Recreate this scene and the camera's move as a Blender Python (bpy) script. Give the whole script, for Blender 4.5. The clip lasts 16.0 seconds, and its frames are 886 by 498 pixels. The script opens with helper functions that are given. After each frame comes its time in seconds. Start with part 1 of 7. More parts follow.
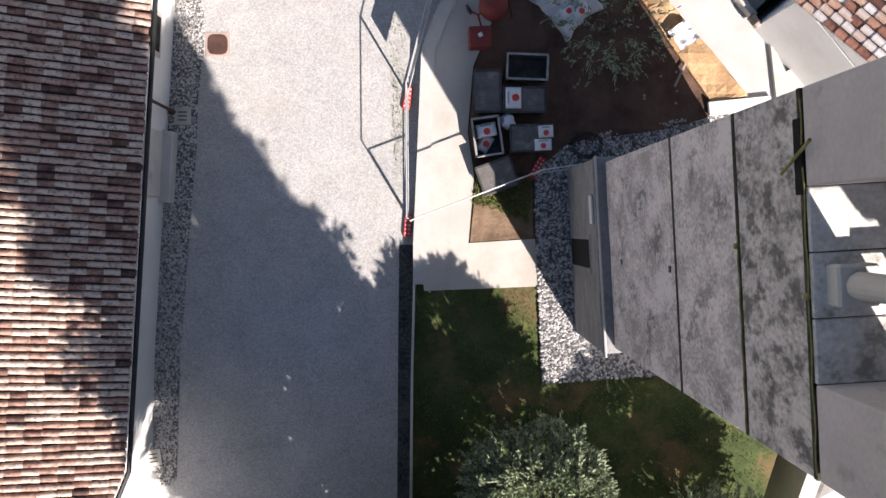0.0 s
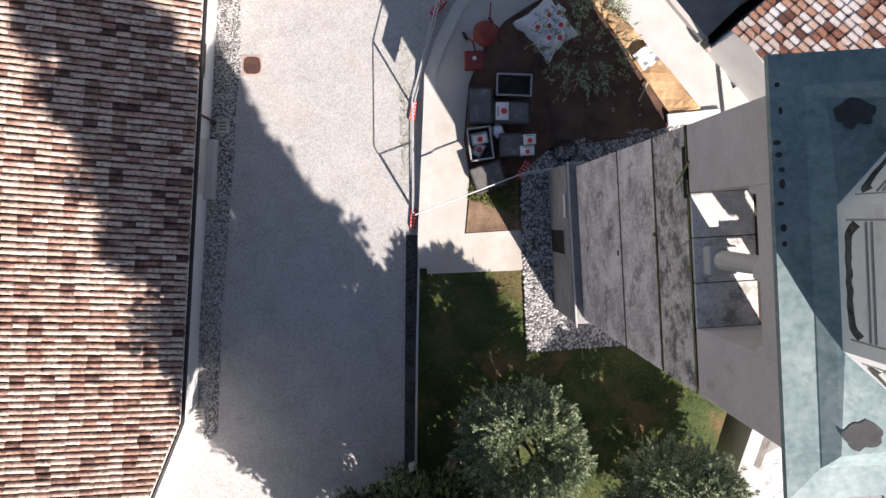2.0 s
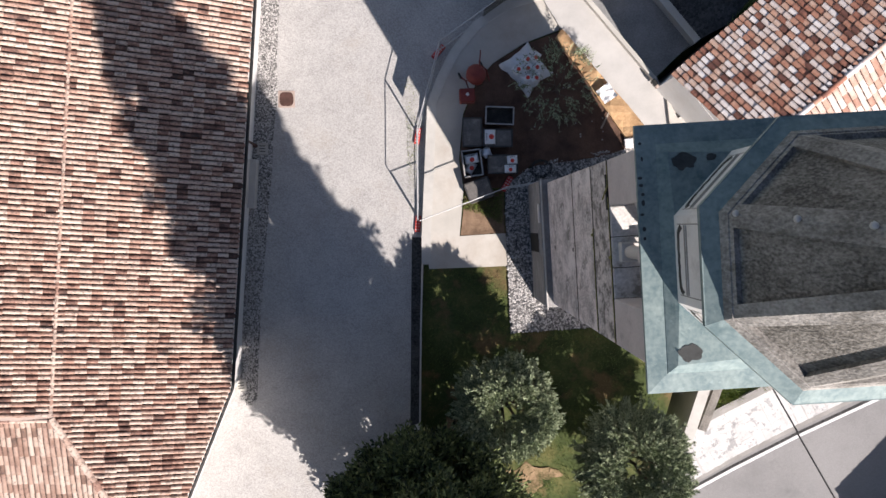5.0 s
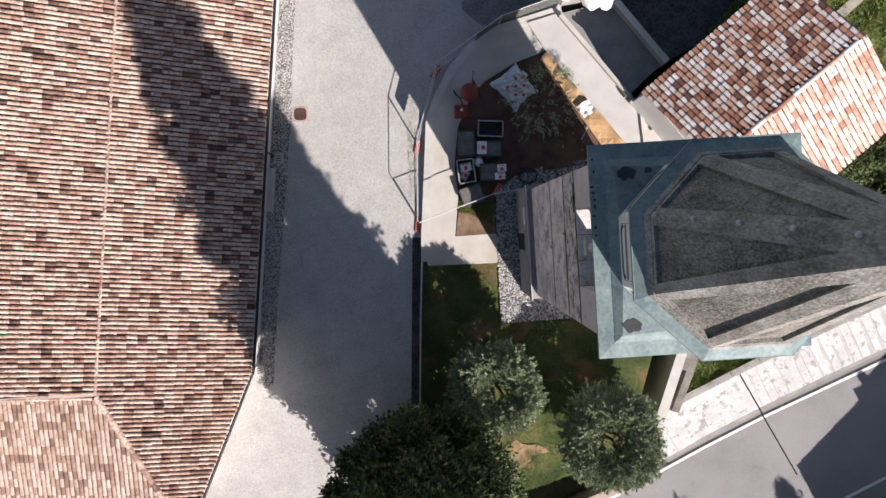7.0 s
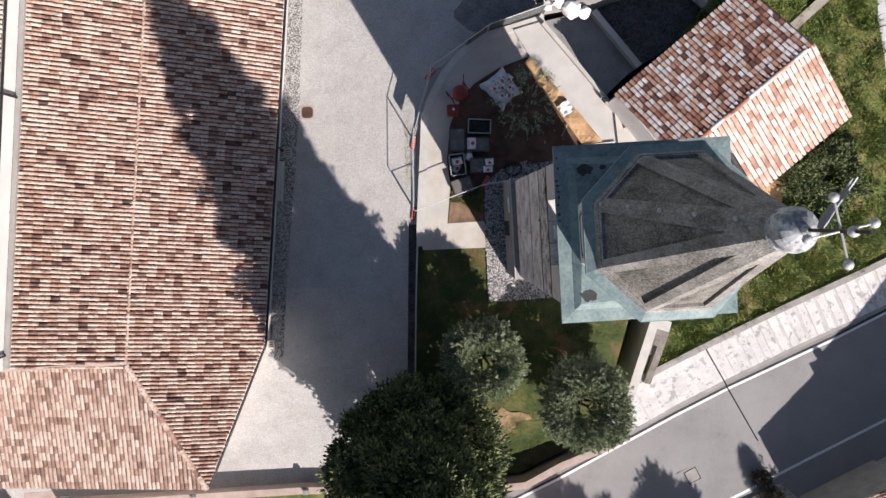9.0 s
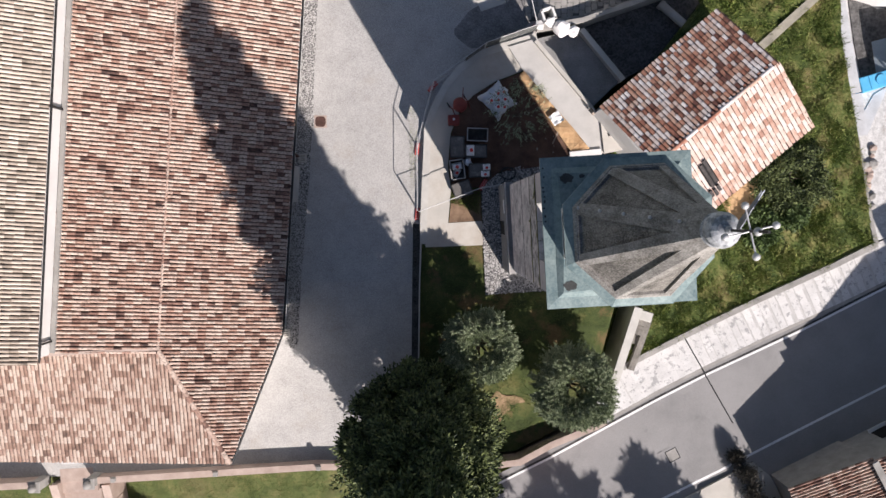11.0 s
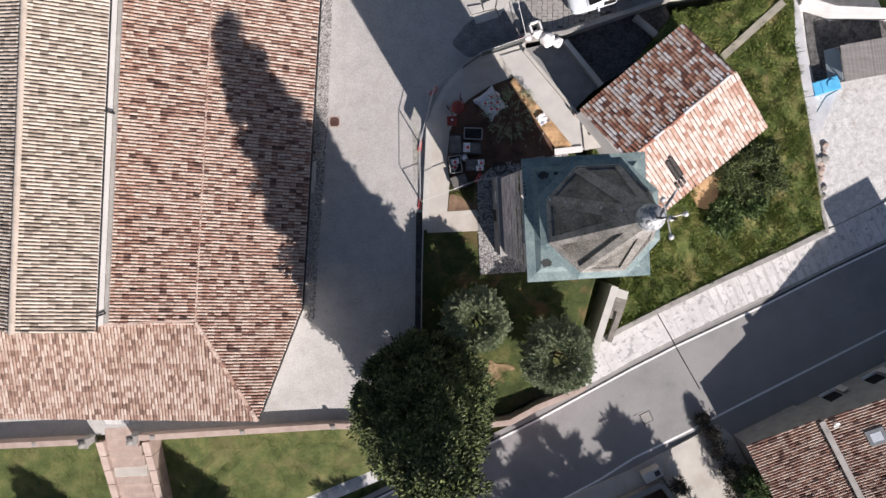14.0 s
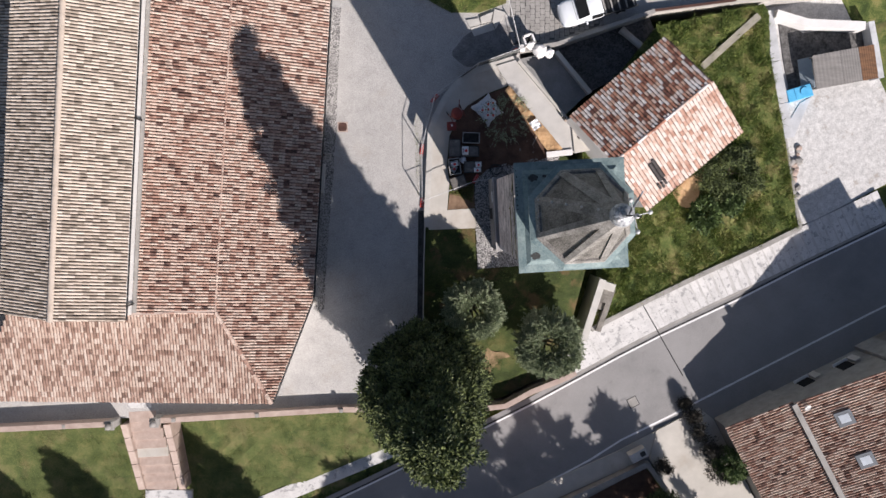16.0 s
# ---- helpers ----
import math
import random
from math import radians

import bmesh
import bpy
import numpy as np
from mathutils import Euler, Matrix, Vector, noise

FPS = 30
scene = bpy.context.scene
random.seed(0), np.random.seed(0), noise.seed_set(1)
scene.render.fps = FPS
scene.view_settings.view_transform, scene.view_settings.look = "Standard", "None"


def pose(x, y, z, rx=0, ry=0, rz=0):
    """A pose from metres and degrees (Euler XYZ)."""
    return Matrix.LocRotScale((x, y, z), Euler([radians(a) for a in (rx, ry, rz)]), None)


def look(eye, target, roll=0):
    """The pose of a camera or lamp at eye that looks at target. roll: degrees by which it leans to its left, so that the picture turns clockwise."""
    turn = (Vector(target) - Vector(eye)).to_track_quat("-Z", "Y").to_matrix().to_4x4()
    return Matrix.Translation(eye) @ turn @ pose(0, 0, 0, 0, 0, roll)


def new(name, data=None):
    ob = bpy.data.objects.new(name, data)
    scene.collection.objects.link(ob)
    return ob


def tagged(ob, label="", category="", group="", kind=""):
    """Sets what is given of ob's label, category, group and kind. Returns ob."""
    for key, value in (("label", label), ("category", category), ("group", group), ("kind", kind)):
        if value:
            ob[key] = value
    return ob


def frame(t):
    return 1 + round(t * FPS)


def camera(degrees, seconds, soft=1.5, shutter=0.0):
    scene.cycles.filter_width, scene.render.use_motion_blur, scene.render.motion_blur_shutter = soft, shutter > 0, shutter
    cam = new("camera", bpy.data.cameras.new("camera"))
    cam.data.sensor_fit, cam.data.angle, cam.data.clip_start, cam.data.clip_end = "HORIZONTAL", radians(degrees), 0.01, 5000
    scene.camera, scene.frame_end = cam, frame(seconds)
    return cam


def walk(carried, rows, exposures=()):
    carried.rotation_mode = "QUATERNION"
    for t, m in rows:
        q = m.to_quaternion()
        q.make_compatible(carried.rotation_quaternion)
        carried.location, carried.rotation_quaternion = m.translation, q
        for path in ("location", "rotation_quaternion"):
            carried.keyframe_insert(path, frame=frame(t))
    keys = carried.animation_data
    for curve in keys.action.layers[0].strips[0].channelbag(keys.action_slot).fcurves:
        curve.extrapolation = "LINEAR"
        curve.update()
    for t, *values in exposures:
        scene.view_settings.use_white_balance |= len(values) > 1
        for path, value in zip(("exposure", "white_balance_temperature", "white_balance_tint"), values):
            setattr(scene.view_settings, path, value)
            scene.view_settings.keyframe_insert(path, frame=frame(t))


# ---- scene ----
cam = camera(58.6, 16.0)
METRES, EYE, TILT, LEAN, TURN = 34.0, 24.4, -91.5, -0.85, 0.0
ROWS = [
    (0.0, 0.0, 0.0, 0.0, 0.0, 0.0, -0.0),
    (0.5, 0.0009, -0.0346, -0.0012, 0.02, -0.99, -0.01),
    (1.0, 0.0013, -0.065, -0.0015, 0.05, -0.71, 0.03),
    (1.5, 0.0013, -0.0974, -0.0021, 0.08, -0.87, 0.05),
    (2.0, 0.0015, -0.1297, -0.0029, 0.11, -0.56, 0.03),
    (2.5, 0.0013, -0.1622, -0.0041, 0.1, -1.42, -0.02),
    (3.0, 0.0024, -0.1934, -0.0052, 0.16, -0.92, 0.01),
    (3.5, 0.0022, -0.2257, -0.0061, 0.13, -0.16, 0.03),
    (6.0, 0.0047, -0.3793, -0.0103, 0.21, -0.15, 0.08),
    (6.5, 0.006, -0.4097, -0.0114, 0.29, 0.37, 0.13),
    (7.0, 0.0112, -0.4402, -0.0148, 0.31, 0.08, 0.14),
    (7.5, 0.0177, -0.4721, -0.0189, 0.24, -2.46, 0.17),
    (8.0, 0.0216, -0.5011, -0.0213, 0.21, -2.18, 0.11),
    (8.5, 0.0212, -0.5319, -0.0215, 0.19, -1.25, 0.08),
    (9.0, 0.0192, -0.5626, -0.0209, 0.16, -0.67, 0.02),
    (11.5, 0.0153, -0.7167, -0.0218, 0.05, -0.79, -0.09),
    (12.0, 0.0159, -0.7481, -0.022, 0.06, -0.76, -0.11),
    (12.5, 0.016, -0.7789, -0.0226, 0.07, -0.75, -0.13),
    (13.0, 0.016, -0.8112, -0.0226, 0.08, -0.99, -0.09),
    (13.5, 0.0158, -0.8425, -0.0236, 0.06, -0.84, -0.12),
    (14.0, 0.016, -0.8737, -0.0242, 0.06, -1.65, -0.1),
    (14.5, 0.0158, -0.9045, -0.0245, 0.05, -0.73, -0.13),
    (15.0, 0.0152, -0.9362, -0.0249, 0.04, -1.42, -0.1),
    (15.5, 0.015, -0.9666, -0.0254, 0.04, -1.54, -0.09),
    (16.0, 0.0147, -0.9976, -0.026, 0.03, -1.77, -0.08),
]
walk(cam, [(t, pose(0, 0, EYE, TILT, LEAN, TURN) @ pose(METRES * x, METRES * y, METRES * z, 90 + pitch, roll, yaw)) for t, x, y, z, yaw, pitch, roll in ROWS],
     [(0.0, 1.27, 6650, 16), (3.5, 1.07, 6620, 16), (6.0, 0.86, 6600, 16), (9.0, 0.74, 6580, 16), (16.0, 0.57, 6500, 16)])

# ---- light: a clear morning, sun from the south-south-east ----
SUN_AZ, SUN_EL = -59.0, 35.0
world = bpy.data.worlds.new("sky")
scene.world = world
world.use_nodes = True
wn = world.node_tree
sky = wn.nodes.new("ShaderNodeTexSky")
sky.sky_type, sky.sun_disc = "NISHITA", False
sky.sun_elevation, sky.sun_rotation = radians(SUN_EL), radians(90 - SUN_AZ)
sky.altitude = 200
wn.links.new(sky.outputs["Color"], wn.nodes["Background"].inputs["Color"])
wn.nodes["Background"].inputs["Strength"].default_value = 0.054
sun_data = bpy.data.lights.new("sun", "SUN")
sun_data.energy, sun_data.angle, sun_data.color = 4.8, radians(0.53), (1.0, 0.95, 0.89)
sun = new("sun", sun_data)
sun.matrix_world = look((math.cos(radians(SUN_AZ)) * math.cos(radians(SUN_EL)) * 60, math.sin(radians(SUN_AZ)) * math.cos(radians(SUN_EL)) * 60, math.sin(radians(SUN_EL)) * 60), (0, 0, 0))


# ---- materials ----
def ramp_of(nt, stops):
    n = nt.nodes.new("ShaderNodeValToRGB")
    el = n.color_ramp.elements
    while len(el) < len(stops):
        el.new(0.5)
    for e, (p, c) in zip(el, stops):
        e.position, e.color = p, (*c, 1)
    return n


def material(name, stops, scale=1.0, fine=20.0, rough=0.85, metal=0.0, bump=0.3, per=None, spread=0.0, detail=6.0, stain=None, grit=0.25, stretch=None, broad=1.0, cells=None, blot=None):
    """Two scales of noise over a colour ramp, fine relief, optional variation per piece (object or island), grains of gravel (cells) and blotches."""
    m = bpy.data.materials.new(name)
    m.use_nodes = True
    nt = m.node_tree
    b = nt.nodes["Principled BSDF"]
    tc = nt.nodes.new("ShaderNodeNewGeometry")
    where = tc.outputs["Position"]
    if stretch:
        vm = nt.nodes.new("ShaderNodeVectorMath")
        vm.operation = "MULTIPLY"
        vm.inputs[1].default_value = stretch
        nt.links.new(where, vm.inputs[0])
        where = vm.outputs[0]
    big = nt.nodes.new("ShaderNodeTexNoise")
    big.inputs["Scale"].default_value, big.inputs["Detail"].default_value = scale, detail
    big.inputs["Roughness"].default_value = 0.62
    nt.links.new(where, big.inputs["Vector"])
    small = nt.nodes.new("ShaderNodeTexNoise")
    small.inputs["Scale"].default_value, small.inputs["Detail"].default_value = fine, 4
    nt.links.new(where, small.inputs["Vector"])
    mix = nt.nodes.new("ShaderNodeMath")
    mix.operation = "MULTIPLY_ADD"
    nt.links.new(small.outputs["Fac"], mix.inputs[0])
    mix.inputs[1].default_value = grit
    sub = nt.nodes.new("ShaderNodeMath")
    sub.operation = "MULTIPLY_ADD"
    nt.links.new(big.outputs["Fac"], sub.inputs[0])
    sub.inputs[1].default_value, sub.inputs[2].default_value = broad, 0.5 - broad / 2 - grit / 2
    nt.links.new(sub.outputs[0], mix.inputs[2])
    value = mix.outputs[0]
    if cells:
        grain = nt.nodes.new("ShaderNodeTexVoronoi")
        grain.inputs["Scale"].default_value = cells[0]
        nt.links.new(where, grain.inputs["Vector"])
        one = nt.nodes.new("ShaderNodeSeparateColor")
        nt.links.new(grain.outputs["Color"], one.inputs[0])
        ga = nt.nodes.new("ShaderNodeMath")
        ga.operation = "MULTIPLY_ADD"
        nt.links.new(one.outputs[0], ga.inputs[0])
        ga.inputs[1].default_value = cells[1]
        gb = nt.nodes.new("ShaderNodeMath")
        gb.operation = "SUBTRACT"
        nt.links.new(value, gb.inputs[0])
        gb.inputs[1].default_value = cells[1] / 2
        nt.links.new(gb.outputs[0], ga.inputs[2])
        value = ga.outputs[0]
    if per:
        src = nt.nodes.new("ShaderNodeObjectInfo").outputs["Random"] if per == "object" else tc.outputs["Random Per Island"]
        add = nt.nodes.new("ShaderNodeMath")
        add.operation = "MULTIPLY_ADD"
        nt.links.new(src, add.inputs[0])
        add.inputs[1].default_value = spread
        off = nt.nodes.new("ShaderNodeMath")
        off.operation = "MULTIPLY_ADD"
        nt.links.new(value, off.inputs[0])
        off.inputs[1].default_value, off.inputs[2].default_value = 1 - spread * 0.6, -spread * 0.2
        nt.links.new(off.outputs[0], add.inputs[2])
        value = add.outputs[0]
    r = ramp_of(nt, stops)
    nt.links.new(value, r.inputs["Fac"])
    colour = r.outputs["Color"]
    for st in (stain, blot):
        if not st:
            continue
        sc, lo, hi, col, amount = st
        sn = nt.nodes.new("ShaderNodeTexNoise")
        sn.inputs["Scale"].default_value, sn.inputs["Detail"].default_value = sc, 7
        sn.inputs["Roughness"].default_value = 0.65
        nt.links.new(where, sn.inputs["Vector"])
        mr = nt.nodes.new("ShaderNodeMapRange")
        mr.inputs["From Min"].default_value, mr.inputs["From Max"].default_value, mr.inputs["To Max"].default_value = lo, hi, amount
        nt.links.new(sn.outputs["Fac"], mr.inputs["Value"])
        mx = nt.nodes.new("ShaderNodeMix")
        mx.data_type = "RGBA"
        nt.links.new(mr.outputs["Result"], mx.inputs["Factor"])
        nt.links.new(colour, mx.inputs["A"])
        mx.inputs["B"].default_value = (*col, 1)
        colour = mx.outputs["Result"]
    nt.links.new(colour, b.inputs["Base Color"])
    b.inputs["Roughness"].default_value, b.inputs["Metallic"].default_value = rough, metal
    b.inputs["Specular IOR Level"].default_value = 0.3
    if bump:
        bp = nt.nodes.new("ShaderNodeBump")
        bp.inputs["Strength"].default_value, bp.inputs["Distance"].default_value = bump, 0.03
        nt.links.new(small.outputs["Fac"], bp.inputs["Height"])
        nt.links.new(bp.outputs["Normal"], b.inputs["Normal"])
    return m


def greys(a, b, tint=(1, 1, 1)):
    return [(0.25, tuple(a * t for t in tint)), (0.75, tuple(b * t for t in tint))]


M_COURT = material("gravelled_concrete", greys(0.26, 0.51, (1.0, 0.97, 0.93)), 0.8, 34, 0.9, bump=0.5, grit=0.6, broad=0.4, cells=(26.0, 0.30), stain=(0.45, 0.55, 0.72, (0.33, 0.29, 0.24), 0.4), blot=(1.6, 0.64, 0.72, (0.22, 0.21, 0.20), 0.3))
M_ASPHALT = material("worn_asphalt", greys(0.21, 0.29, (1.0, 0.98, 0.97)), 0.3, 30, 0.9, bump=0.3, broad=0.7, cells=(30.0, 0.25), stain=(0.2, 0.52, 0.7, (0.16, 0.16, 0.16), 0.5), blot=(1.3, 0.60, 0.75, (0.13, 0.13, 0.13), 0.3))
M_GRASS = material("grass_ground", [(0.25, (0.034, 0.054, 0.014)), (0.5, (0.088, 0.115, 0.031)), (0.75, (0.19, 0.18, 0.068))], 0.9, 9, 0.95, bump=0.8, grit=0.6, broad=1.7, stain=(0.5, 0.54, 0.68, (0.23, 0.17, 0.085), 0.7))
# darker copy of the grass ground, with the garden's shade in its colour
M_GARDEN = material("shade_darkened_lawn_ground", [(0.25, (0.022, 0.03, 0.011)), (0.5, (0.05, 0.068, 0.02)), (0.75, (0.11, 0.105, 0.038))], 0.8, 9, 0.95, bump=0.8, grit=0.4, stain=(0.5, 0.55, 0.64, (0.17, 0.105, 0.055), 0.65))
M_SOIL = material("dug_soil", [(0.25, (0.055, 0.030, 0.022)), (0.75, (0.155, 0.092, 0.065))], 1.2, 14, 0.95, bump=0.9)
M_CLAY = material("ochre_clay", [(0.25, (0.30, 0.17, 0.085)), (0.75, (0.53, 0.36, 0.20))], 1.5, 12, 0.95, bump=0.8)
M_WALK = material("pale_concrete", greys(0.38, 0.52, (1.0, 0.95, 0.86)), 0.6, 25, 0.85, bump=0.15, stain=(0.4, 0.52, 0.7, (0.33, 0.26, 0.20), 0.5))
M_KERB = material("kerb_concrete", greys(0.38, 0.52, (1.0, 0.97, 0.9)), 1.0, 25, 0.85, bump=0.2)
M_PLASTER = material("white_plaster", greys(0.60, 0.73, (1.0, 0.985, 0.96)), 0.5, 20, 0.9, bump=0.1, stain=(0.7, 0.55, 0.75, (0.5, 0.47, 0.43), 0.4))
M_TOWER = material("weathered_grey_render", greys(0.38, 0.74, (1.0, 0.925, 0.89)), 1.1, 14, 0.92, bump=0.5, grit=1.3, broad=2.0, stain=(1.3, 0.54, 0.60, (0.13, 0.12, 0.11), 0.7), blot=(2.6, 0.54, 0.60, (0.72, 0.68, 0.66), 0.7), stretch=(1.0, 1.0, 0.75))
M_TOWER_STAINED = material("blackened_grey_render", greys(0.33, 0.66, (1.0, 0.93, 0.89)), 1.2, 14, 0.92, bump=0.5, grit=1.3, broad=2.0, stain=(2.6, 0.48, 0.58, (0.08, 0.075, 0.066), 0.75), blot=(3.6, 0.55, 0.60, (0.64, 0.61, 0.59), 0.6), stretch=(1.0, 1.0, 0.75))
M_TOWER_PLASTER = material("smooth_pinkish_grey_render", greys(0.42, 0.62, (1.0, 0.92, 0.90)), 0.9, 14, 0.92, bump=0.25, grit=0.4, broad=0.6, stain=(1.4, 0.60, 0.72, (0.17, 0.155, 0.145), 0.5), blot=(3.0, 0.66, 0.71, (0.50, 0.49, 0.50), 0.6))
M_PLINTH = material("damp_dark_render", greys(0.17, 0.34, (1.0, 0.97, 0.95)), 1.2, 9, 0.92, bump=0.35, grit=0.5, stretch=(1.2, 0.9, 2.2))
M_SPIRE = material("weathered_spire_stone", greys(0.13, 0.39, (1.0, 0.955, 0.89)), 1.2, 22, 0.93, bump=0.6, grit=0.9, broad=1.0, stain=(5.0, 0.50, 0.66, (0.09, 0.08, 0.065), 0.55), stretch=(1.0, 1.0, 0.5))
# recessed panels are coloured darker than the ribs
M_SPIRE_PANEL = material("dark_panel_spire_stone", greys(0.07, 0.31, (1.0, 0.945, 0.86)), 1.6, 24, 0.93, bump=0.6, grit=1.1, broad=0.9, stain=(9.0, 0.46, 0.64, (0.06, 0.053, 0.043), 0.5), stretch=(1.0, 1.0, 0.5))
M_LIME = material("pale_drum_stone", greys(0.42, 0.56, (1.0, 0.96, 0.90)), 1.2, 18, 0.9, bump=0.2, stain=(1.4, 0.55, 0.7, (0.25, 0.23, 0.21), 0.6))
M_COPPER = material("patinated_copper", [(0.25, (0.085, 0.138, 0.152)), (0.75, (0.255, 0.315, 0.303))], 1.6, 10, 0.6, 0.05, bump=0.15, grit=0.5, broad=0.8, stain=(2.2, 0.54, 0.68, (0.04, 0.085, 0.095), 0.45), blot=(7.0, 0.62, 0.7, (0.30, 0.38, 0.37), 0.4))
TILE_STOPS = [(0.10, (0.045, 0.028, 0.025)), (0.18, (0.15, 0.082, 0.065)), (0.28, (0.33, 0.195, 0.15)), (0.42, (0.43, 0.29, 0.23)), (0.58, (0.50, 0.375, 0.31)), (0.90, (0.585, 0.48, 0.405))]
M_TILE = material("clay_roof_tile", TILE_STOPS, 1.6, 16, 0.9, bump=0.3, per="island", spread=0.66, stain=(9.0, 0.50, 0.60, (0.05, 0.04, 0.036), 0.6), blot=(1.1, 0.58, 0.70, (0.09, 0.065, 0.055), 0.55))
M_TILE_ONE = material("clay_roof_tile_piece", TILE_STOPS, 1.6, 16, 0.9, bump=0.3, per="object", spread=0.66, stain=(9.0, 0.50, 0.60, (0.05, 0.04, 0.036), 0.6), blot=(1.1, 0.58, 0.70, (0.09, 0.065, 0.055), 0.55))
OLD_STOPS = [(0.10, (0.09, 0.075, 0.062)), (0.26, (0.29, 0.24, 0.195)), (0.5, (0.49, 0.415, 0.345)), (0.88, (0.60, 0.53, 0.455))]
M_TILE_OLD = material("grey_weathered_roof_tile", OLD_STOPS, 1.6, 16, 0.9, bump=0.3, per="island", spread=0.55, stain=(4.0, 0.57, 0.70, (0.13, 0.12, 0.10), 0.5))
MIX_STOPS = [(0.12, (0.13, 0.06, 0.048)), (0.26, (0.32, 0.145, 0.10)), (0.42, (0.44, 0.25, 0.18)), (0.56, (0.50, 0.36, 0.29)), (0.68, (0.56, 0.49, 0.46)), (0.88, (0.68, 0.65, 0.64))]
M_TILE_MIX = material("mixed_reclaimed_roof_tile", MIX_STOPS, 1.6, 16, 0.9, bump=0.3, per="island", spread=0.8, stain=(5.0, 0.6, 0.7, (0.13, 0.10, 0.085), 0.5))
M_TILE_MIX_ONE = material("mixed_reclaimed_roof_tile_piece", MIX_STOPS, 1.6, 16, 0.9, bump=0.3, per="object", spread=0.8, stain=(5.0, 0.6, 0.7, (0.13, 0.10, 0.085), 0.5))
PORCH_STOPS = [(0.10, (0.10, 0.065, 0.052)), (0.26, (0.24, 0.15, 0.115)), (0.44, (0.36, 0.25, 0.20)), (0.62, (0.43, 0.33, 0.27)), (0.88, (0.51, 0.42, 0.36))]
M_TILE_PORCH = material("brownish_roof_tile", PORCH_STOPS, 1.6, 16, 0.9, bump=0.3, per="island", spread=0.62, stain=(7.0, 0.55, 0.66, (0.09, 0.075, 0.068), 0.6))
# darker than the clay tiles: shade of the gaps put into the colour
M_DECK = material("gap_shade_roof_deck", [(0.25, (0.04, 0.028, 0.025)), (0.75, (0.12, 0.078, 0.063))], 2.0, 20, 0.95, bump=0.4)
M_STONE = material("pale_paving_stone", greys(0.46, 0.66, (1.0, 0.985, 0.965)), 0.8, 15, 0.85, bump=0.25, per="object", spread=0.14, stain=(2.0, 0.555, 0.60, (0.27, 0.27, 0.27), 0.75), blot=(6.0, 0.60, 0.64, (0.22, 0.22, 0.22), 0.6))
M_BRICK = material("pinkish_brick_coping", [(0.25, (0.31, 0.235, 0.20)), (0.75, (0.46, 0.37, 0.32))], 1.5, 18, 0.9, bump=0.3)
# dark brown stone; on the steps the darkness includes their shade
M_OLD_WALL = material("dark_brown_shaded_stone", greys(0.10, 0.26, (1.0, 0.93, 0.83)), 1.6, 12, 0.92, bump=0.6, grit=0.6)
M_WALL_STONE = material("grey_wall_stone", greys(0.22, 0.36, (1.0, 0.96, 0.9)), 1.2, 12, 0.92, bump=0.5)
M_PAINT = material("road_paint", greys(0.62, 0.78), 1.5, 30, 0.7, bump=0.05, stain=(3.0, 0.6, 0.75, (0.3, 0.3, 0.3), 0.5))
M_PEBBLE = material("grey_pebbles", greys(0.14, 0.52, (1.0, 0.965, 0.93)), 6.0, 30, 0.85, bump=0.2, per="island", spread=0.75)
M_VOID = material("dark_opening", greys(0.006, 0.016), 2.0, 20, 0.95, bump=0.0)
M_DARK = material("dark_metal", greys(0.03, 0.06), 2.0, 20, 0.5, 0.6, bump=0.05)
M_RUST = material("rusty_iron", [(0.25, (0.05, 0.026, 0.022)), (0.75, (0.115, 0.06, 0.048))], 3.0, 25, 0.8, 0.2, bump=0.3)
M_STEEL = material("galvanised_tube", greys(0.40, 0.56), 3.0, 20, 0.62, 0.45, bump=0.05)
M_RED = material("red_painted_plastic", [(0.25, (0.42, 0.035, 0.03)), (0.75, (0.6, 0.07, 0.05))], 3.0, 20, 0.5, bump=0.05)
M_ORANGE = material("dusty_red_machine_paint", [(0.25, (0.13, 0.024, 0.020)), (0.75, (0.24, 0.045, 0.036))], 3.0, 20, 0.6, bump=0.1)
M_BARK = material("bark", [(0.25, (0.06, 0.045, 0.035)), (0.75, (0.17, 0.13, 0.10))], 5.0, 25, 0.95, bump=0.8)


# ---- builders ----
def ob_from(name, bm, mat, parent=None, label="", smooth=False):
    me = bpy.data.meshes.new(name)
    bm.normal_update()
    bm.to_mesh(me)
    bm.free()
    for mm in (mat if isinstance(mat, (list, tuple)) else [mat]):
        me.materials.append(mm)
    if smooth:
        me.shade_smooth()
    ob = new(name, me)
    ob.parent = parent
    if label:
        ob["label"] = label
    return ob


part = ob_from


def thing(name, at, label, category, group="", kind=""):
    e = new(name)
    e.matrix_world = at if isinstance(at, Matrix) else Matrix.Translation(at)
    return tagged(e, label, category, group, kind)


def under(ob, parent):
    """Hang an object built in world coordinates under a thing at its place."""
    ob.parent = parent
    ob.matrix_parent_inverse = parent.matrix_basis.inverted()
    return ob


def add_box(bm, size, m=None, bevel=0.0, seg=1):
    r = bmesh.ops.create_cube(bm, size=1, matrix=(m or Matrix()) @ Matrix.Diagonal((*size, 1)))
    if bevel:
        es = list({e for v in r["verts"] for e in v.link_edges})
        bmesh.ops.bevel(bm, geom=es, offset=bevel, segments=seg, affect="EDGES", profile=0.5)
    return bm


def box(size, m=None, bevel=0.0, seg=1):
    return add_box(bmesh.new(), size, m, bevel, seg)


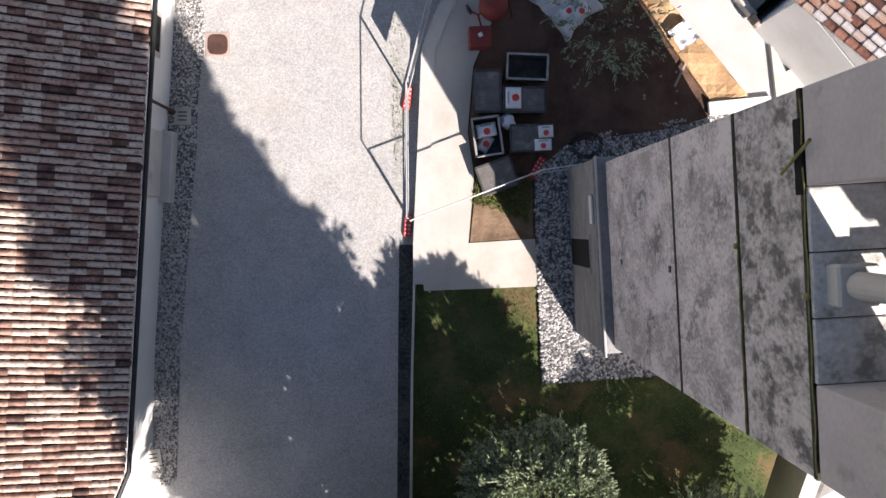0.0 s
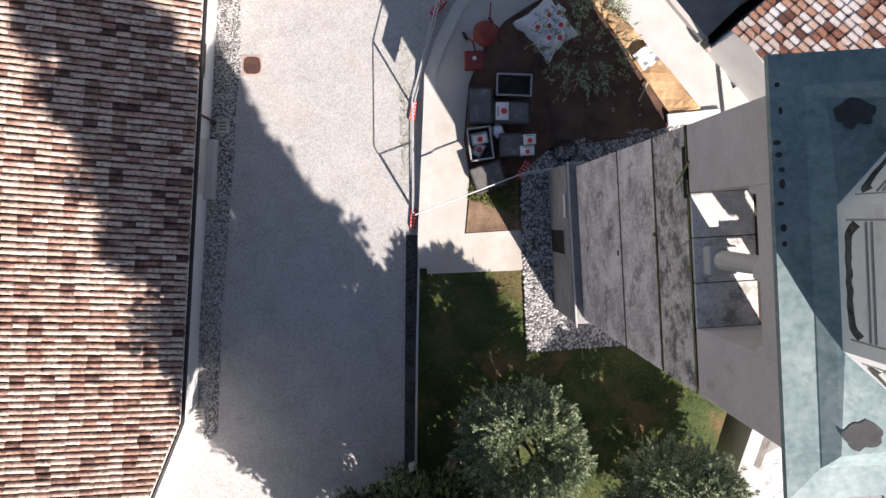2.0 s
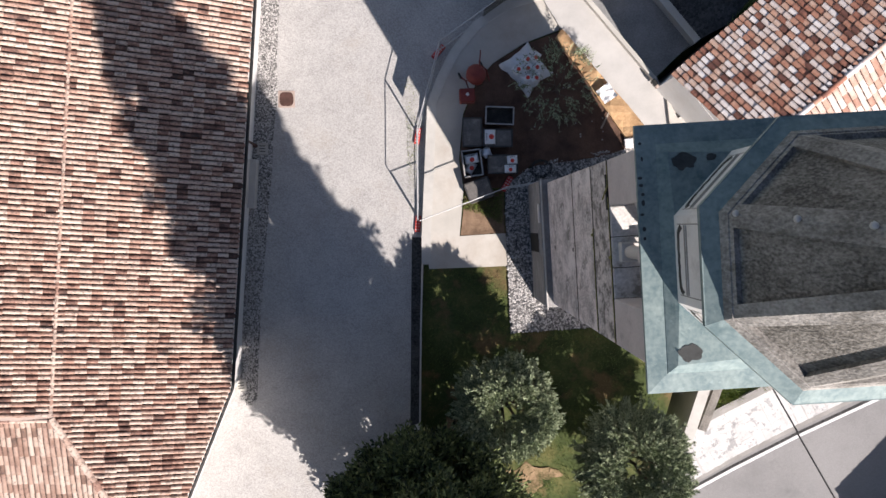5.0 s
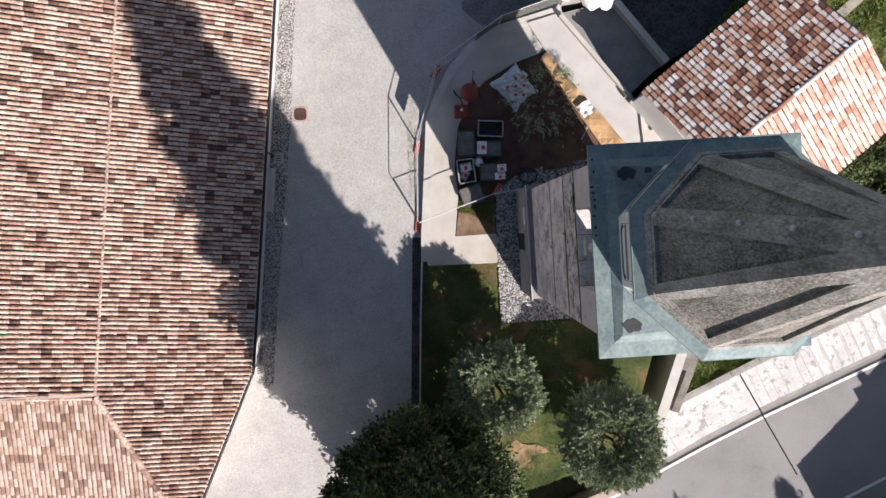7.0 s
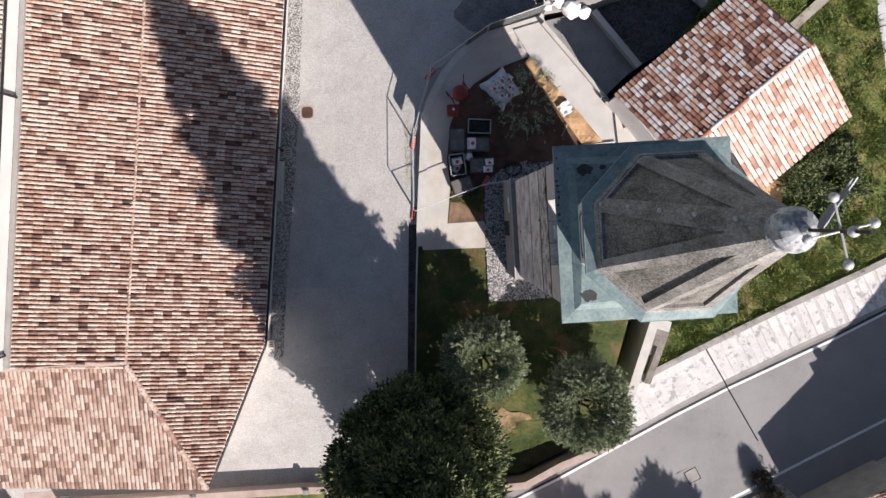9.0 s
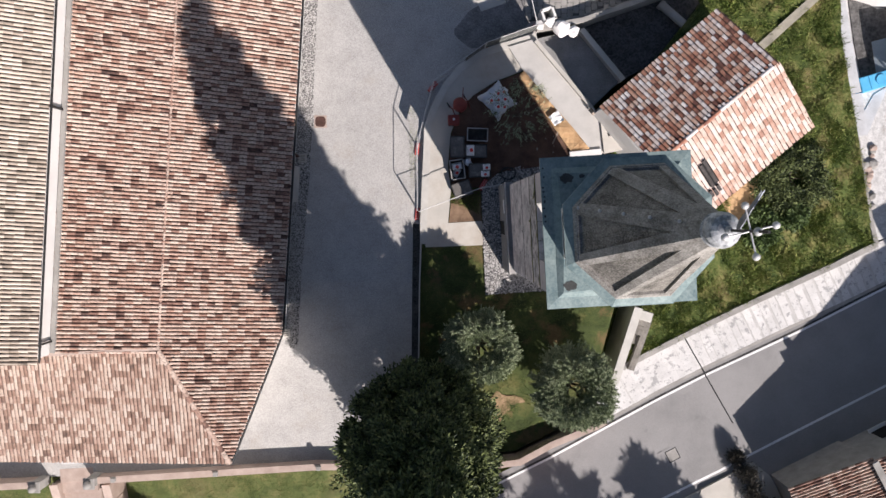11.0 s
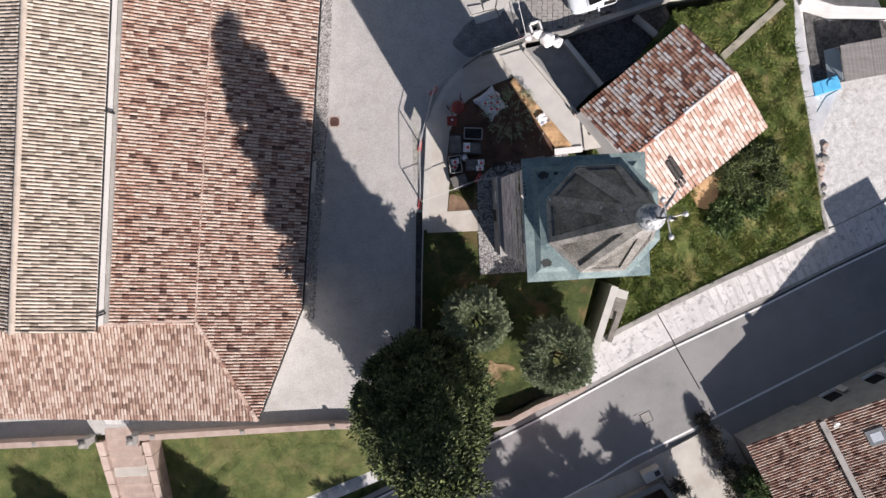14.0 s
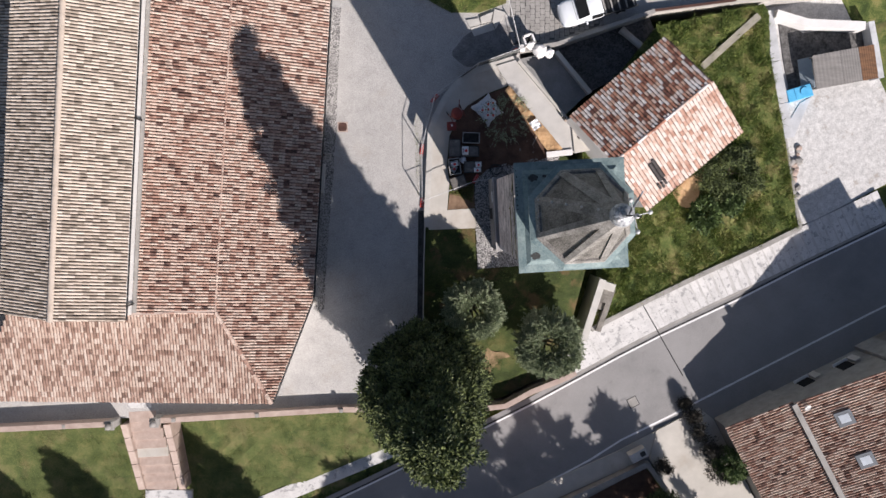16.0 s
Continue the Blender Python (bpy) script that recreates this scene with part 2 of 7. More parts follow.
def add_rod(bm, a, b, r, n=8, r2=None):
    a, b = Vector(a), Vector(b)
    d = b - a
    m = Matrix.Translation((a + b) / 2) @ d.to_track_quat("Z", "Y").to_matrix().to_4x4()
    bmesh.ops.create_cone(bm, cap_ends=True, segments=n, radius1=r, radius2=r if r2 is None else r2, depth=d.length, matrix=m)
    return bm


def rod(a, b, r, n=8, r2=None):
    return add_rod(bmesh.new(), a, b, r, n, r2)


def add_ball(bm, at, r, u=12, v=8, squash=1.0):
    bmesh.ops.create_uvsphere(bm, u_segments=u, v_segments=v, radius=r, matrix=Matrix.Translation(at) @ Matrix.Diagonal((1, 1, squash, 1)))
    return bm


def prism(poly, z0, z1, bm=None):
    """A solid from a plan outline; z1 a height or a function of x and y."""
    bm = bm or bmesh.new()
    f = z1 if callable(z1) else (lambda x, y: z1)
    low = [bm.verts.new((x, y, z0)) for x, y in poly]
    top = [bm.verts.new((x, y, f(x, y))) for x, y in poly]
    n = len(poly)
    bm.faces.new(top)
    bm.faces.new(low[::-1])
    for i in range(n):
        j = (i + 1) % n
        bm.faces.new((low[i], low[j], top[j], top[i]))
    bmesh.ops.recalc_face_normals(bm, faces=bm.faces)
    return bm


def terrain(poly, zf, z0, xs=(), ys=(), wild=0.0, cell=0.0):
    """A raised piece of ground: an outline cut along lines, lifted to zf, with sides down to z0."""
    bm = bmesh.new()
    bm.faces.new([bm.verts.new((x, y, 0)) for x, y in poly])
    bmesh.ops.recalc_face_normals(bm, faces=bm.faces)
    if cell:
        px, py = [p[0] for p in poly], [p[1] for p in poly]
        xs = list(np.arange(min(px) + cell, max(px), cell))
        ys = list(np.arange(min(py) + cell, max(py), cell))
    for no, vals in (((1, 0, 0), xs), ((0, 1, 0), ys)):
        for v in vals:
            bmesh.ops.bisect_plane(bm, geom=bm.verts[:] + bm.edges[:] + bm.faces[:], plane_co=(no[0] * v, no[1] * v, 0), plane_no=no)
    rim = [e for e in bm.edges if e.is_boundary]
    r = bmesh.ops.extrude_edge_only(bm, edges=rim)
    low = {v for v in r["geom"] if isinstance(v, bmesh.types.BMVert)}
    inner = {v for e in rim for v in e.verts}
    for v in bm.verts:
        if v in low:
            v.co.z = z0
        else:
            w = 0 if v in inner else wild * noise.noise((v.co.x * 0.9, v.co.y * 0.9, 3.1))
            v.co.z = zf(v.co.x, v.co.y) + w
    bmesh.ops.recalc_face_normals(bm, faces=bm.faces)
    return bm


def ribbon(line, width, height, bm=None, zf=None):
    """A wall or kerb of rectangular section along a plan line; width (left, right) of it, height (bottom, top) or top by zf."""
    bm = bm or bmesh.new()
    rows = []
    pts = [Vector(p).to_2d() for p in line]
    for i, p in enumerate(pts):
        a, b = pts[max(i - 1, 0)], pts[min(i + 1, len(pts) - 1)]
        t = (b - a).normalized()
        n = Vector((-t.y, t.x))
        top = height[1] + (zf(p.x, p.y) if zf else 0)
        l, r = p + n * width[0], p - n * width[1]
        rows.append([bm.verts.new((q.x, q.y, z)) for q, z in ((l, height[0]), (l, top), (r, top), (r, height[0]))])
    for a, b in zip(rows, rows[1:]):
        for k in range(4):
            bm.faces.new((a[k], a[(k + 1) % 4], b[(k + 1) % 4], b[k]))
    bm.faces.new(rows[0][::-1])
    bm.faces.new(rows[-1])
    bmesh.ops.recalc_face_normals(bm, faces=bm.faces)
    return bm


def inside(poly, x, y):
    c = False
    for (x1, y1), (x2, y2) in zip(poly, poly[1:] + poly[:1]):
        if (y1 > y) != (y2 > y) and x < (x2 - x1) * (y - y1) / (y2 - y1) + x1:
            c = not c
    return c


# ---- ground levels ----
RD = Vector((0.887, 0.461))   # along the road
RN = Vector((-0.461, 0.887))  # from the road towards the tower


def z_road(x, y):
    s = (x - 18.2) * RD.x + (y + 10.5) * RD.y
    return -3.45 + (0.055 if s > 0 else 0.03) * max(-40, min(40, s))


def z_court(x, y):
    return 0.0 if y > -4 else -1.3 * min(1, (-4 - y) / 11)


def z_garden(x, y):
    return 0.35 if y > -5 else 0.35 - 1.95 * min(1, (-5 - y) / 9.5)


def z_lawn(x, y):
    d = (x - 12.7) * RN.x + (y + 10.15) * RN.y
    return z_road(x, y) + 0.55 + 0.13 * max(0, d)


def z_low(x, y):
    return z_road(x, y) + 0.1 + max(0, min(1.6, (y + 22.5) * 0.22))


bm = bmesh.new()
bmesh.ops.create_grid(bm, x_segments=60, y_segments=60, size=600)
for v in bm.verts:
    v.co.z = z_road(v.co.x, v.co.y) - 0.35
tagged(ob_from("ground", bm, M_GRASS), "grassy ground round the village", "ground", kind="structure")

court = [(-70, -18.5), (-24.6, -16.35), (-20, -16.2), (-7, -15.45), (-0.5, -15.4), (-0.5, -9), (-0.45, -1.9), (-0.4, 3.8), (-0.2, 5.4), (0.3, 6.6), (0.85, 7.65), (1.8, 8.8), (3, 9.65), (4.75, 10.2), (6.4, 10.7), (6.5, 11.4), (9, 11.7), (16.1, 14.0), (24.2, 14.8), (70, 22), (70, 70), (-70, 70)]
tagged(ob_from("courtyard", terrain(court, z_court, -8, ys=(-4,)), M_COURT), "pale gravelled concrete courtyard beside the church", "courtyard", kind="structure")
# ---- garden terrace ----
outer = [(-0.93, -9.1), (-0.68, -9.0), (-0.62, -4.5), (-0.56, -2.0), (-0.555, -1.7), (-0.55, -0.45), (-0.45, 1.8), (-0.36, 3.85), (-0.3, 5.4), (0.16, 6.6), (0.75, 7.75), (1.7, 8.9), (2.95, 9.8), (4.7, 10.35), (6.3, 10.85)]
inner = [(-0.22, 0.0), (-0.1, 3.4), (0.05, 5.0), (0.55, 6.5), (1.4, 7.75), (2.9, 9.2), (4.6, 9.95), (5.9, 10.2)]
bedline = [(1.13, -0.45), (1.3, 1.6), (1.1, 2.9), (1.27, 4.9), (1.9, 6.4), (2.6, 7.15), (3.95, 8.0), (5.5, 8.6)]
garden = [(-0.52, -14.9), (3.9, -15.0), (5.5, -14.85), (7.4, -13.8), (9.7, -12.5), (10.2, -10.4), (11.15, -5.8), (11.7, -3.4), (12.0, 0.2), (9.5, 4.0), (5.4, 9.0), (4.6, 9.6), (2.9, 9.1), (1.4, 7.7), (0.5, 6.3), (0.0, 5.0), (-0.15, 3.4), (-0.46, -1.9), (-0.56, -4.5), (-0.62, -9.0)]
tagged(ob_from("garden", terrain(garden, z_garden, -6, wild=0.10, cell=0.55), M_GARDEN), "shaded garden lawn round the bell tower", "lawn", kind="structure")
M_GULLY = material("near_black_grit", greys(0.02, 0.085, (1, 0.98, 0.96)), 1.5, 12, 0.9, bump=0.5, grit=1.0)
walkway = [(-0.22, -1.9), (3.28, -1.77), (3.15, -0.32)] + bedline + [(5.5, 9.2), (5.75, 9.9)] + [(x + 0.2 * (3 - x) / math.hypot(3 - x, 4 - y), y + 0.2 * (4 - y) / math.hypot(3 - x, 4 - y)) for x, y in outer[:4:-1]]
tagged(ob_from("path", terrain(walkway, lambda x, y: 0.42, -0.2), M_WALK), "curved pale concrete garden path", "path", kind="structure")
tagged(ob_from("kerb", ribbon(outer[4:], (0.0, 0.42), (-1.2, 0.16), zf=lambda x, y: 0.30), M_KERB), "low curved concrete garden wall", "low wall", kind="structure")
tagged(ob_from("kerb", ribbon(outer[:5], (0.0, 0.07), (-2.5, 0.45), zf=lambda x, y: max(0.0, z_garden(x, y))), M_KERB), "thin upright stone edging of the garden lawn", "edging", kind="structure")
tagged(ob_from("drain_strip", ribbon([(-0.95, -0.5), (-0.96, -1.5), (-0.99, -4.0), (-1.06, -9.6)], (0.40, 0.04), (-2.5, 0.02), zf=z_court), M_GULLY), "dark gutter strip along the edging", "gutter", kind="structure")
bed = [(1.35, 1.6), (1.15, 2.9), (1.32, 4.9), (1.95, 6.4), (2.65, 7.15), (4.0, 7.95), (5.5, 8.5), (9.4, 3.7), (7.4, 3.05), (4.2, 2.6), (3.1, 1.7)]
tagged(ob_from("planting_bed", terrain(bed, lambda x, y: 0.47, -0.2, wild=0.16, cell=0.35), M_SOIL), "bare dark soil bed with stones", "soil", kind="structure")
clay = [(5.6, 8.6), (6.55, 7.5), (7.45, 6.4), (8.45, 5.35), (9.55, 4.0), (8.5, 3.75), (7.3, 5.4), (6.3, 6.9), (5.3, 8.2)]
tagged(ob_from("clay_edge", terrain(clay, lambda x, y: 0.62, -0.2, wild=0.3, cell=0.3), M_CLAY), "crumbling edge of ochre clay", "soil", kind="structure")
M_PATCH = material("brown_garden_soil", [(0.25, (0.11, 0.07, 0.045)), (0.75, (0.26, 0.175, 0.115))], 2.0, 12, 0.95, bump=0.8)
patch = [(1.18, -0.42), (3.1, -0.32), (3.08, 1.55), (1.38, 1.6)]
tagged(ob_from("soil_patch", terrain(patch, lambda x, y: 0.40, -0.2, wild=0.12, cell=0.25), M_PATCH), "small brown soil patch by the path", "soil", kind="structure")

# ---- road, lines, pavement, lower lawn ----
road_n = [(-60, -49.5), (-5.3, -22.65), (3.88, -18.0), (7.9, -15.93), (14.85, -12.04), (18.0, -10.38), (24.2, -7.33), (29.1, -4.7), (36.5, -1.0), (70, 15.8)]


def offset_line(line, d):
    pts = [Vector(p) for p in line]
    out = []
    for i, p in enumerate(pts):
        t = (pts[min(i + 1, len(pts) - 1)] - pts[max(i - 1, 0)]).normalized()
        out.append(tuple(p + Vector((-t.y, t.x)) * d))
    return out


def sheet(line, d0, d1, lift, step=2.0):
    """A strip of road surface beside a line, on the slope of the road."""
    bm = bmesh.new()
    a, b = offset_line(line, d0), offset_line(line, d1)
    prev = None
    for i in range(len(line) - 1):
        n = max(1, int((Vector(line[i + 1]) - Vector(line[i])).length / step))
        for k in range(n + (i == len(line) - 2)):
            f = k / n
            row = []
            for src in (a, b):
                q = Vector(src[i]).lerp(Vector(src[i + 1]), f)
                row.append(bm.verts.new((q.x, q.y, z_road(q.x, q.y) + lift)))
            if prev:
                bm.faces.new((prev[0], row[0], row[1], prev[1]))
            prev = row
    bmesh.ops.recalc_face_normals(bm, faces=bm.faces)
    for f in bm.faces:
        if f.normal.z < 0:
            f.normal_flip()
    return bm


tagged(ob_from("road", sheet(road_n, 0.5, -9.0, 0.0), M_ASPHALT), "grey asphalt village road", "road", kind="structure")
tagged(ob_from("road_marking", sheet(road_n, -0.02, -0.16, 0.006), M_PAINT), "worn white line along the road edge", "road marking", kind="structure")
tagged(ob_from("road_marking", sheet([(2.0, -26.2), (7.6, -23.22), (12.66, -20.4), (15.1, -18.78), (19.2, -16.68), (23.45, -14.34), (34.25, -8.47), (70, 10.4)], 0.0, -0.16, 0.006), M_PAINT), "worn white line along the road edge", "road marking", kind="structure")

tagged(ob_from("road_gutter", sheet(road_n, 0.13, 0.0, 0.008), M_GULLY), "dark gutter line along the kerb", "gutter", kind="structure")

# ---- church ----
CA, CB = Vector((0.066, 0.998, 0)), Vector((-0.998, 0.066, 0))
CO = Vector((-7.98, 0, 0))
church = thing("church", pose(-14, 0, 0), "low white church with clay-tiled aisle roof and taller nave", "church")


def ch(a, b, z):
    return CO + CA * a + CB * b + Vector((0, 0, z))


def tile_shape(length, w_low, w_up, h, seg=6, t=0.018):
    """A half-round clay tile, wide end down the slope: x across, y up the slope, z out."""
    vs, fs = [], []
    for y, w, lift in ((-length / 2, w_low, 0.022), (length / 2, w_up, 0.0)):
        for r, k in ((w / 2, 1.0), (w / 2 - t, 0.86)):
            for i in range(seg + 1):
                ang = math.pi * i / seg
                vs.append((-math.cos(ang) * r, y, math.sin(ang) * h * k + lift))
    n = seg + 1
    vs += vs[:n]
    for i in range(seg):
        fs.append((i, i + 1, 2 * n + i + 1, 2 * n + i))
        fs.append((4 * n + i, n + i, n + i + 1, 4 * n + i + 1))
    return np.array(vs), fs


def lay_tiles(roof, O, u, v, poly, pitch, course, mat, mat_one, near=None, seed=1, width=0.84, h=0.085):
    """Courses of cover tiles on a slope; those in the near rectangle are pieces of their own."""
    rng = np.random.default_rng(seed)
    O, u, v = Vector(O), Vector(u).normalized(), Vector(v).normalized()
    n = u.cross(v)
    if n.z < 0:
        n = -n
    vs, fs = tile_shape(course + 0.06, pitch * width, pitch * width * 0.86, h)
    piece = bpy.data.meshes.new("tile")
    piece.from_pydata([tuple(p) for p in vs], [], fs)
    piece.materials.append(mat_one)
    piece.shade_smooth()
    w = u if u.cross(v).z > 0 else -u
    R = np.array([[w.x, v.x, n.x], [w.y, v.y, n.y], [w.z, v.z, n.z]])
    us, wv = [p[0] for p in poly], [p[1] for p in poly]
    V, Fc, count = [], [], 0
    inv = roof.matrix_world.inverted() if roof else Matrix()
    for i in range(int(min(us) / pitch) - 1, int(max(us) / pitch) + 2):
        drift = rng.normal(0, 0.05)
        at_x = i * pitch
        cut = sorted(y1 + (y2 - y1) * (at_x - x1) / (x2 - x1) for (x1, y1), (x2, y2) in zip(poly, poly[1:] + poly[:1]) if (x1 > at_x) != (x2 > at_x))
        for j in range(int(min(wv) / course) - 1, int(max(wv) / course) + 2):
            x, y = i * pitch, (j + 0.5 + drift) * course
            if not cut:
                break
            lo, hi = max(y - course / 2, cut[0]), min(y + course / 2, cut[-1])
            if hi - lo < 0.1:
                continue
            short = (hi - lo) / course
            y = (lo + hi) / 2
            x += rng.normal(0, 0.006)
            a = rng.normal(0, 0.018)
            lift = rng.normal(0.0, 0.006)
            c = O + u * x + v * y + n * (0.02 + lift)
            ca, sa = math.cos(a), math.sin(a)
            if near and count < 300 and short > 0.99 and near[0] < x < near[1] and near[2] < y < near[3]:
                ob = new("tile", piece)
                ob.parent = roof
                q = Matrix(((R[0][0], R[0][1], R[0][2]), (R[1][0], R[1][1], R[1][2]), (R[2][0], R[2][1], R[2][2]))).to_4x4()
                ob.matrix_local = inv @ Matrix.Translation(c) @ q @ pose(0, 0, 0, 0, 0, math.degrees(a))
                count += 1
                continue
            p = (vs * [1, short, 1]) @ np.array([[ca, sa, 0], [-sa, ca, 0], [0, 0, 1]]) @ R.T + np.array(c)
            k = len(V) * len(vs)
            V.append(p)
            Fc += [tuple(q + k for q in f) for f in fs]
    me = bpy.data.meshes.new("roof_tiles")
    me.from_pydata([tuple(p) for p in np.concatenate(V)] if V else [], [], Fc)
    me.materials.append(mat)
    me.shade_smooth()
    ob = new("roof_tiles", me)
    ob.parent = roof
    if roof:
        ob.matrix_local = inv
    return tagged(ob, kind="stuff")


def slope(name, parent, O, u, v, poly, mat, label, thick=0.12):
    """The deck of a roof slope: an outline in its plane, with thickness."""
    O, u, v = Vector(O), Vector(u).normalized(), Vector(v).normalized()
    n = u.cross(v)
    if n.z < 0:
        n = -n
    bm = bmesh.new()
    top = [bm.verts.new(O + u * x + v * y) for x, y in poly]
    low = [bm.verts.new(O + u * x + v * y - n * thick) for x, y in poly]
    bm.faces.new(top)
    bm.faces.new(low[::-1])
    for i in range(len(poly)):
        j = (i + 1) % len(poly)
        bm.faces.new((low[i], low[j], top[j], top[i]))
    bmesh.ops.recalc_face_normals(bm, faces=bm.faces)
    ob = part(name, bm, mat, None, label)
    return under(ob, parent)


def ridge_tiles(name, parent, a, b, mat, r=0.13, step=0.42, up=0.03, label=""):
    """Half-round capping tiles overlapping along a ridge, hip or verge, each a piece."""
    a, b = Vector(a), Vector(b)
    d = (b - a).normalized()
    vs, fs = tile_shape(step + 0.06, r * 2, r * 1.75, r * 0.75)
    side = d.cross(Vector((0, 0, 1))).normalized()
    upv = side.cross(d)
    me = bpy.data.meshes.new(name)
    me.from_pydata(vs.tolist(), [], fs)
    me.materials.append(mat)
    me.shade_smooth()
    q = Matrix(((side.x, d.x, upv.x), (side.y, d.y, upv.y), (side.z, d.z, upv.z))).to_4x4()
    inv = parent.matrix_basis.inverted()
    for i in range(int((b - a).length / step)):
        c = a + d * (i + 0.5) * step + Vector((0, 0, up))
        ob = new(name, me)
        ob.parent = parent
        ob.matrix_local = inv @ Matrix.Translation(c) @ q



K = 0.40
E0 = 2.8
kf = math.sqrt(1 + K * K)
av, bv = CA, (CB + Vector((0, 0, K)))
aisle = [(-6.7, 0), (14.2, 0), (14.2, 11 * kf), (-7.9, 11 * kf), (-7.68, 6.11 * kf), (-14.09, 2.27 * kf)]
aisle_roof = slope("aisle_roof", church, ch(0, 0, E0), av, bv, aisle, M_DECK, "red-brown clay tiled aisle roof")
lay_tiles(aisle_roof, ch(0, 0, E0), av, bv, aisle, 0.205, 0.42, M_TILE, M_TILE_ONE, near=(-3.2, 3.2, -0.1, 4.2), seed=3)
TIP = ch(-14.09, 2.27, E0 + 2.27 * K)
HIP = ch(-7.68, 6.11, E0 + 6.11 * K)
su, sv = Vector((-1, 0.012, 0)), Vector((0.0, 1, 0.2316))
porch = [(0, 0), (3.41, 6.83), (17.2, 6.83), (20.6, 0)]
porch_roof = slope("porch_roof", church, TIP, su, sv, porch, M_DECK, "light clay tiled roof over the church front")
lay_tiles(porch_roof, TIP, su, sv, porch, 0.205, 0.40, M_TILE_PORCH, M_TILE_PORCH, seed=5, width=0.93, h=0.07)
NE0 = 9.05
KN = 0.42
nf = math.sqrt(1 + KN * KN)
nave = [(-8.1, 0), (20, 0), (20, 3.85 * nf), (-8.1, 3.85 * nf)]
nave_roof = slope("nave_roof", church, ch(0, 10.7, NE0), CA, CB + Vector((0, 0, KN)), nave, M_DECK, "grey weathered clay tiled nave roof")
lay_tiles(nave_roof, ch(0, 10.7, NE0), CA, CB + Vector((0, 0, KN)), nave, 0.205, 0.42, M_TILE_OLD, M_TILE_OLD, seed=7)
nave_w = slope("nave_roof", church, ch(0, 18.4, NE0), CA, -CB + Vector((0, 0, KN)), nave, M_DECK, "shaded weathered clay tiled nave roof")
lay_tiles(nave_w, ch(0, 18.4, NE0), CA, -CB + Vector((0, 0, KN)), nave, 0.205, 0.42, M_TILE_OLD, M_TILE_OLD, seed=8)
west = [(-9.5, 0), (20, 0), (20, 8 * kf), (-7.9, 8 * kf)]
west_roof = slope("west_aisle_roof", church, ch(0, 26.2, 4.2), CA, -CB + Vector((0, 0, K)), west, M_DECK, "clay tiled roof of the far aisle")
lay_tiles(west_roof, ch(0, 26.2, 4.2), CA, -CB + Vector((0, 0, K)), west, 0.205, 0.42, M_TILE_OLD, M_TILE_OLD, seed=9)
ridge_tiles("ridge_cap", church, ch(-8.1, 14.55, NE0 + 3.85 * KN), ch(16, 14.55, NE0 + 3.85 * KN), M_TILE_OLD, 0.2)
ridge_tiles("hip_cap", church, TIP, HIP, M_TILE_ONE, 0.15)
ridge_tiles("joint_cap", church, ch(-7.6, 6.1, E0 + 6.1 * K), ch(14.2, 6.1, E0 + 6.1 * K), M_TILE_ONE, 0.075, up=0.045)
# walls of the church
W0 = 0.29
body = [ch(a, b, 0).to_2d() for a, b in ((-6.7, W0), (14.1, W0), (14.1, 26), (-13.3, 26), (-13.4, 2.6))]
bm = bmesh.new()
low = [bm.verts.new((p.x, p.y, -2)) for p in body]
top = [bm.verts.new((p.x, p.y, E0 + (0.0 if i < 2 else 0.6) - 0.06)) for i, p in enumerate(body)]
for i in range(5):
    j = (i + 1) % 5
    bm.faces.new((low[i], low[j], top[j], top[i]))
bmesh.ops.recalc_face_normals(bm, faces=bm.faces)
under(part("wall", bm, M_PLASTER, None, "white plastered side wall"), church)
bm = prism([ch(a, b, 0).to_2d()[:] for a, b in ((-7.9, 10.95), (20, 10.95), (20, 18.15), (-7.9, 18.15))], 4.0, NE0 - 0.02)
under(part("nave_wall", bm, M_PLASTER, None, "white plastered nave wall"), church)
bm = bmesh.new()
g = [ch(-7.95, 10.95, NE0 - 0.03), ch(-7.95, 18.15, NE0 - 0.03), ch(-7.95, 14.55, NE0 + 3.6 * KN - 0.1)]
bm.faces.new([bm.verts.new(p) for p in g])
r = bmesh.ops.extrude_face_region(bm, geom=bm.faces[:])
bmesh.ops.translate(bm, verts=[v for v in r["geom"] if isinstance(v, bmesh.types.BMVert)], vec=(0, 0.3, 0))
bmesh.ops.recalc_face_normals(bm, faces=bm.faces)
under(part("gable", bm, M_PLASTER, None), church)
bm = ribbon([ch(-7.6, 6.0, 0).to_2d(), ch(-7.9, 11, 0).to_2d()], (0.08, 0.08), (4, 0.11), zf=lambda x, y: E0 + K * ((Vector((x, y, 0)) - CO).dot(CB)))
under(part("verge", bm, M_BRICK, None, "pale mortar verge"), church)


def gutter(pts, r=0.07):
    bm = bmesh.new()
    for a, b in zip(pts, pts[1:]):
        add_rod(bm, a, b, r, 8)
    return bm


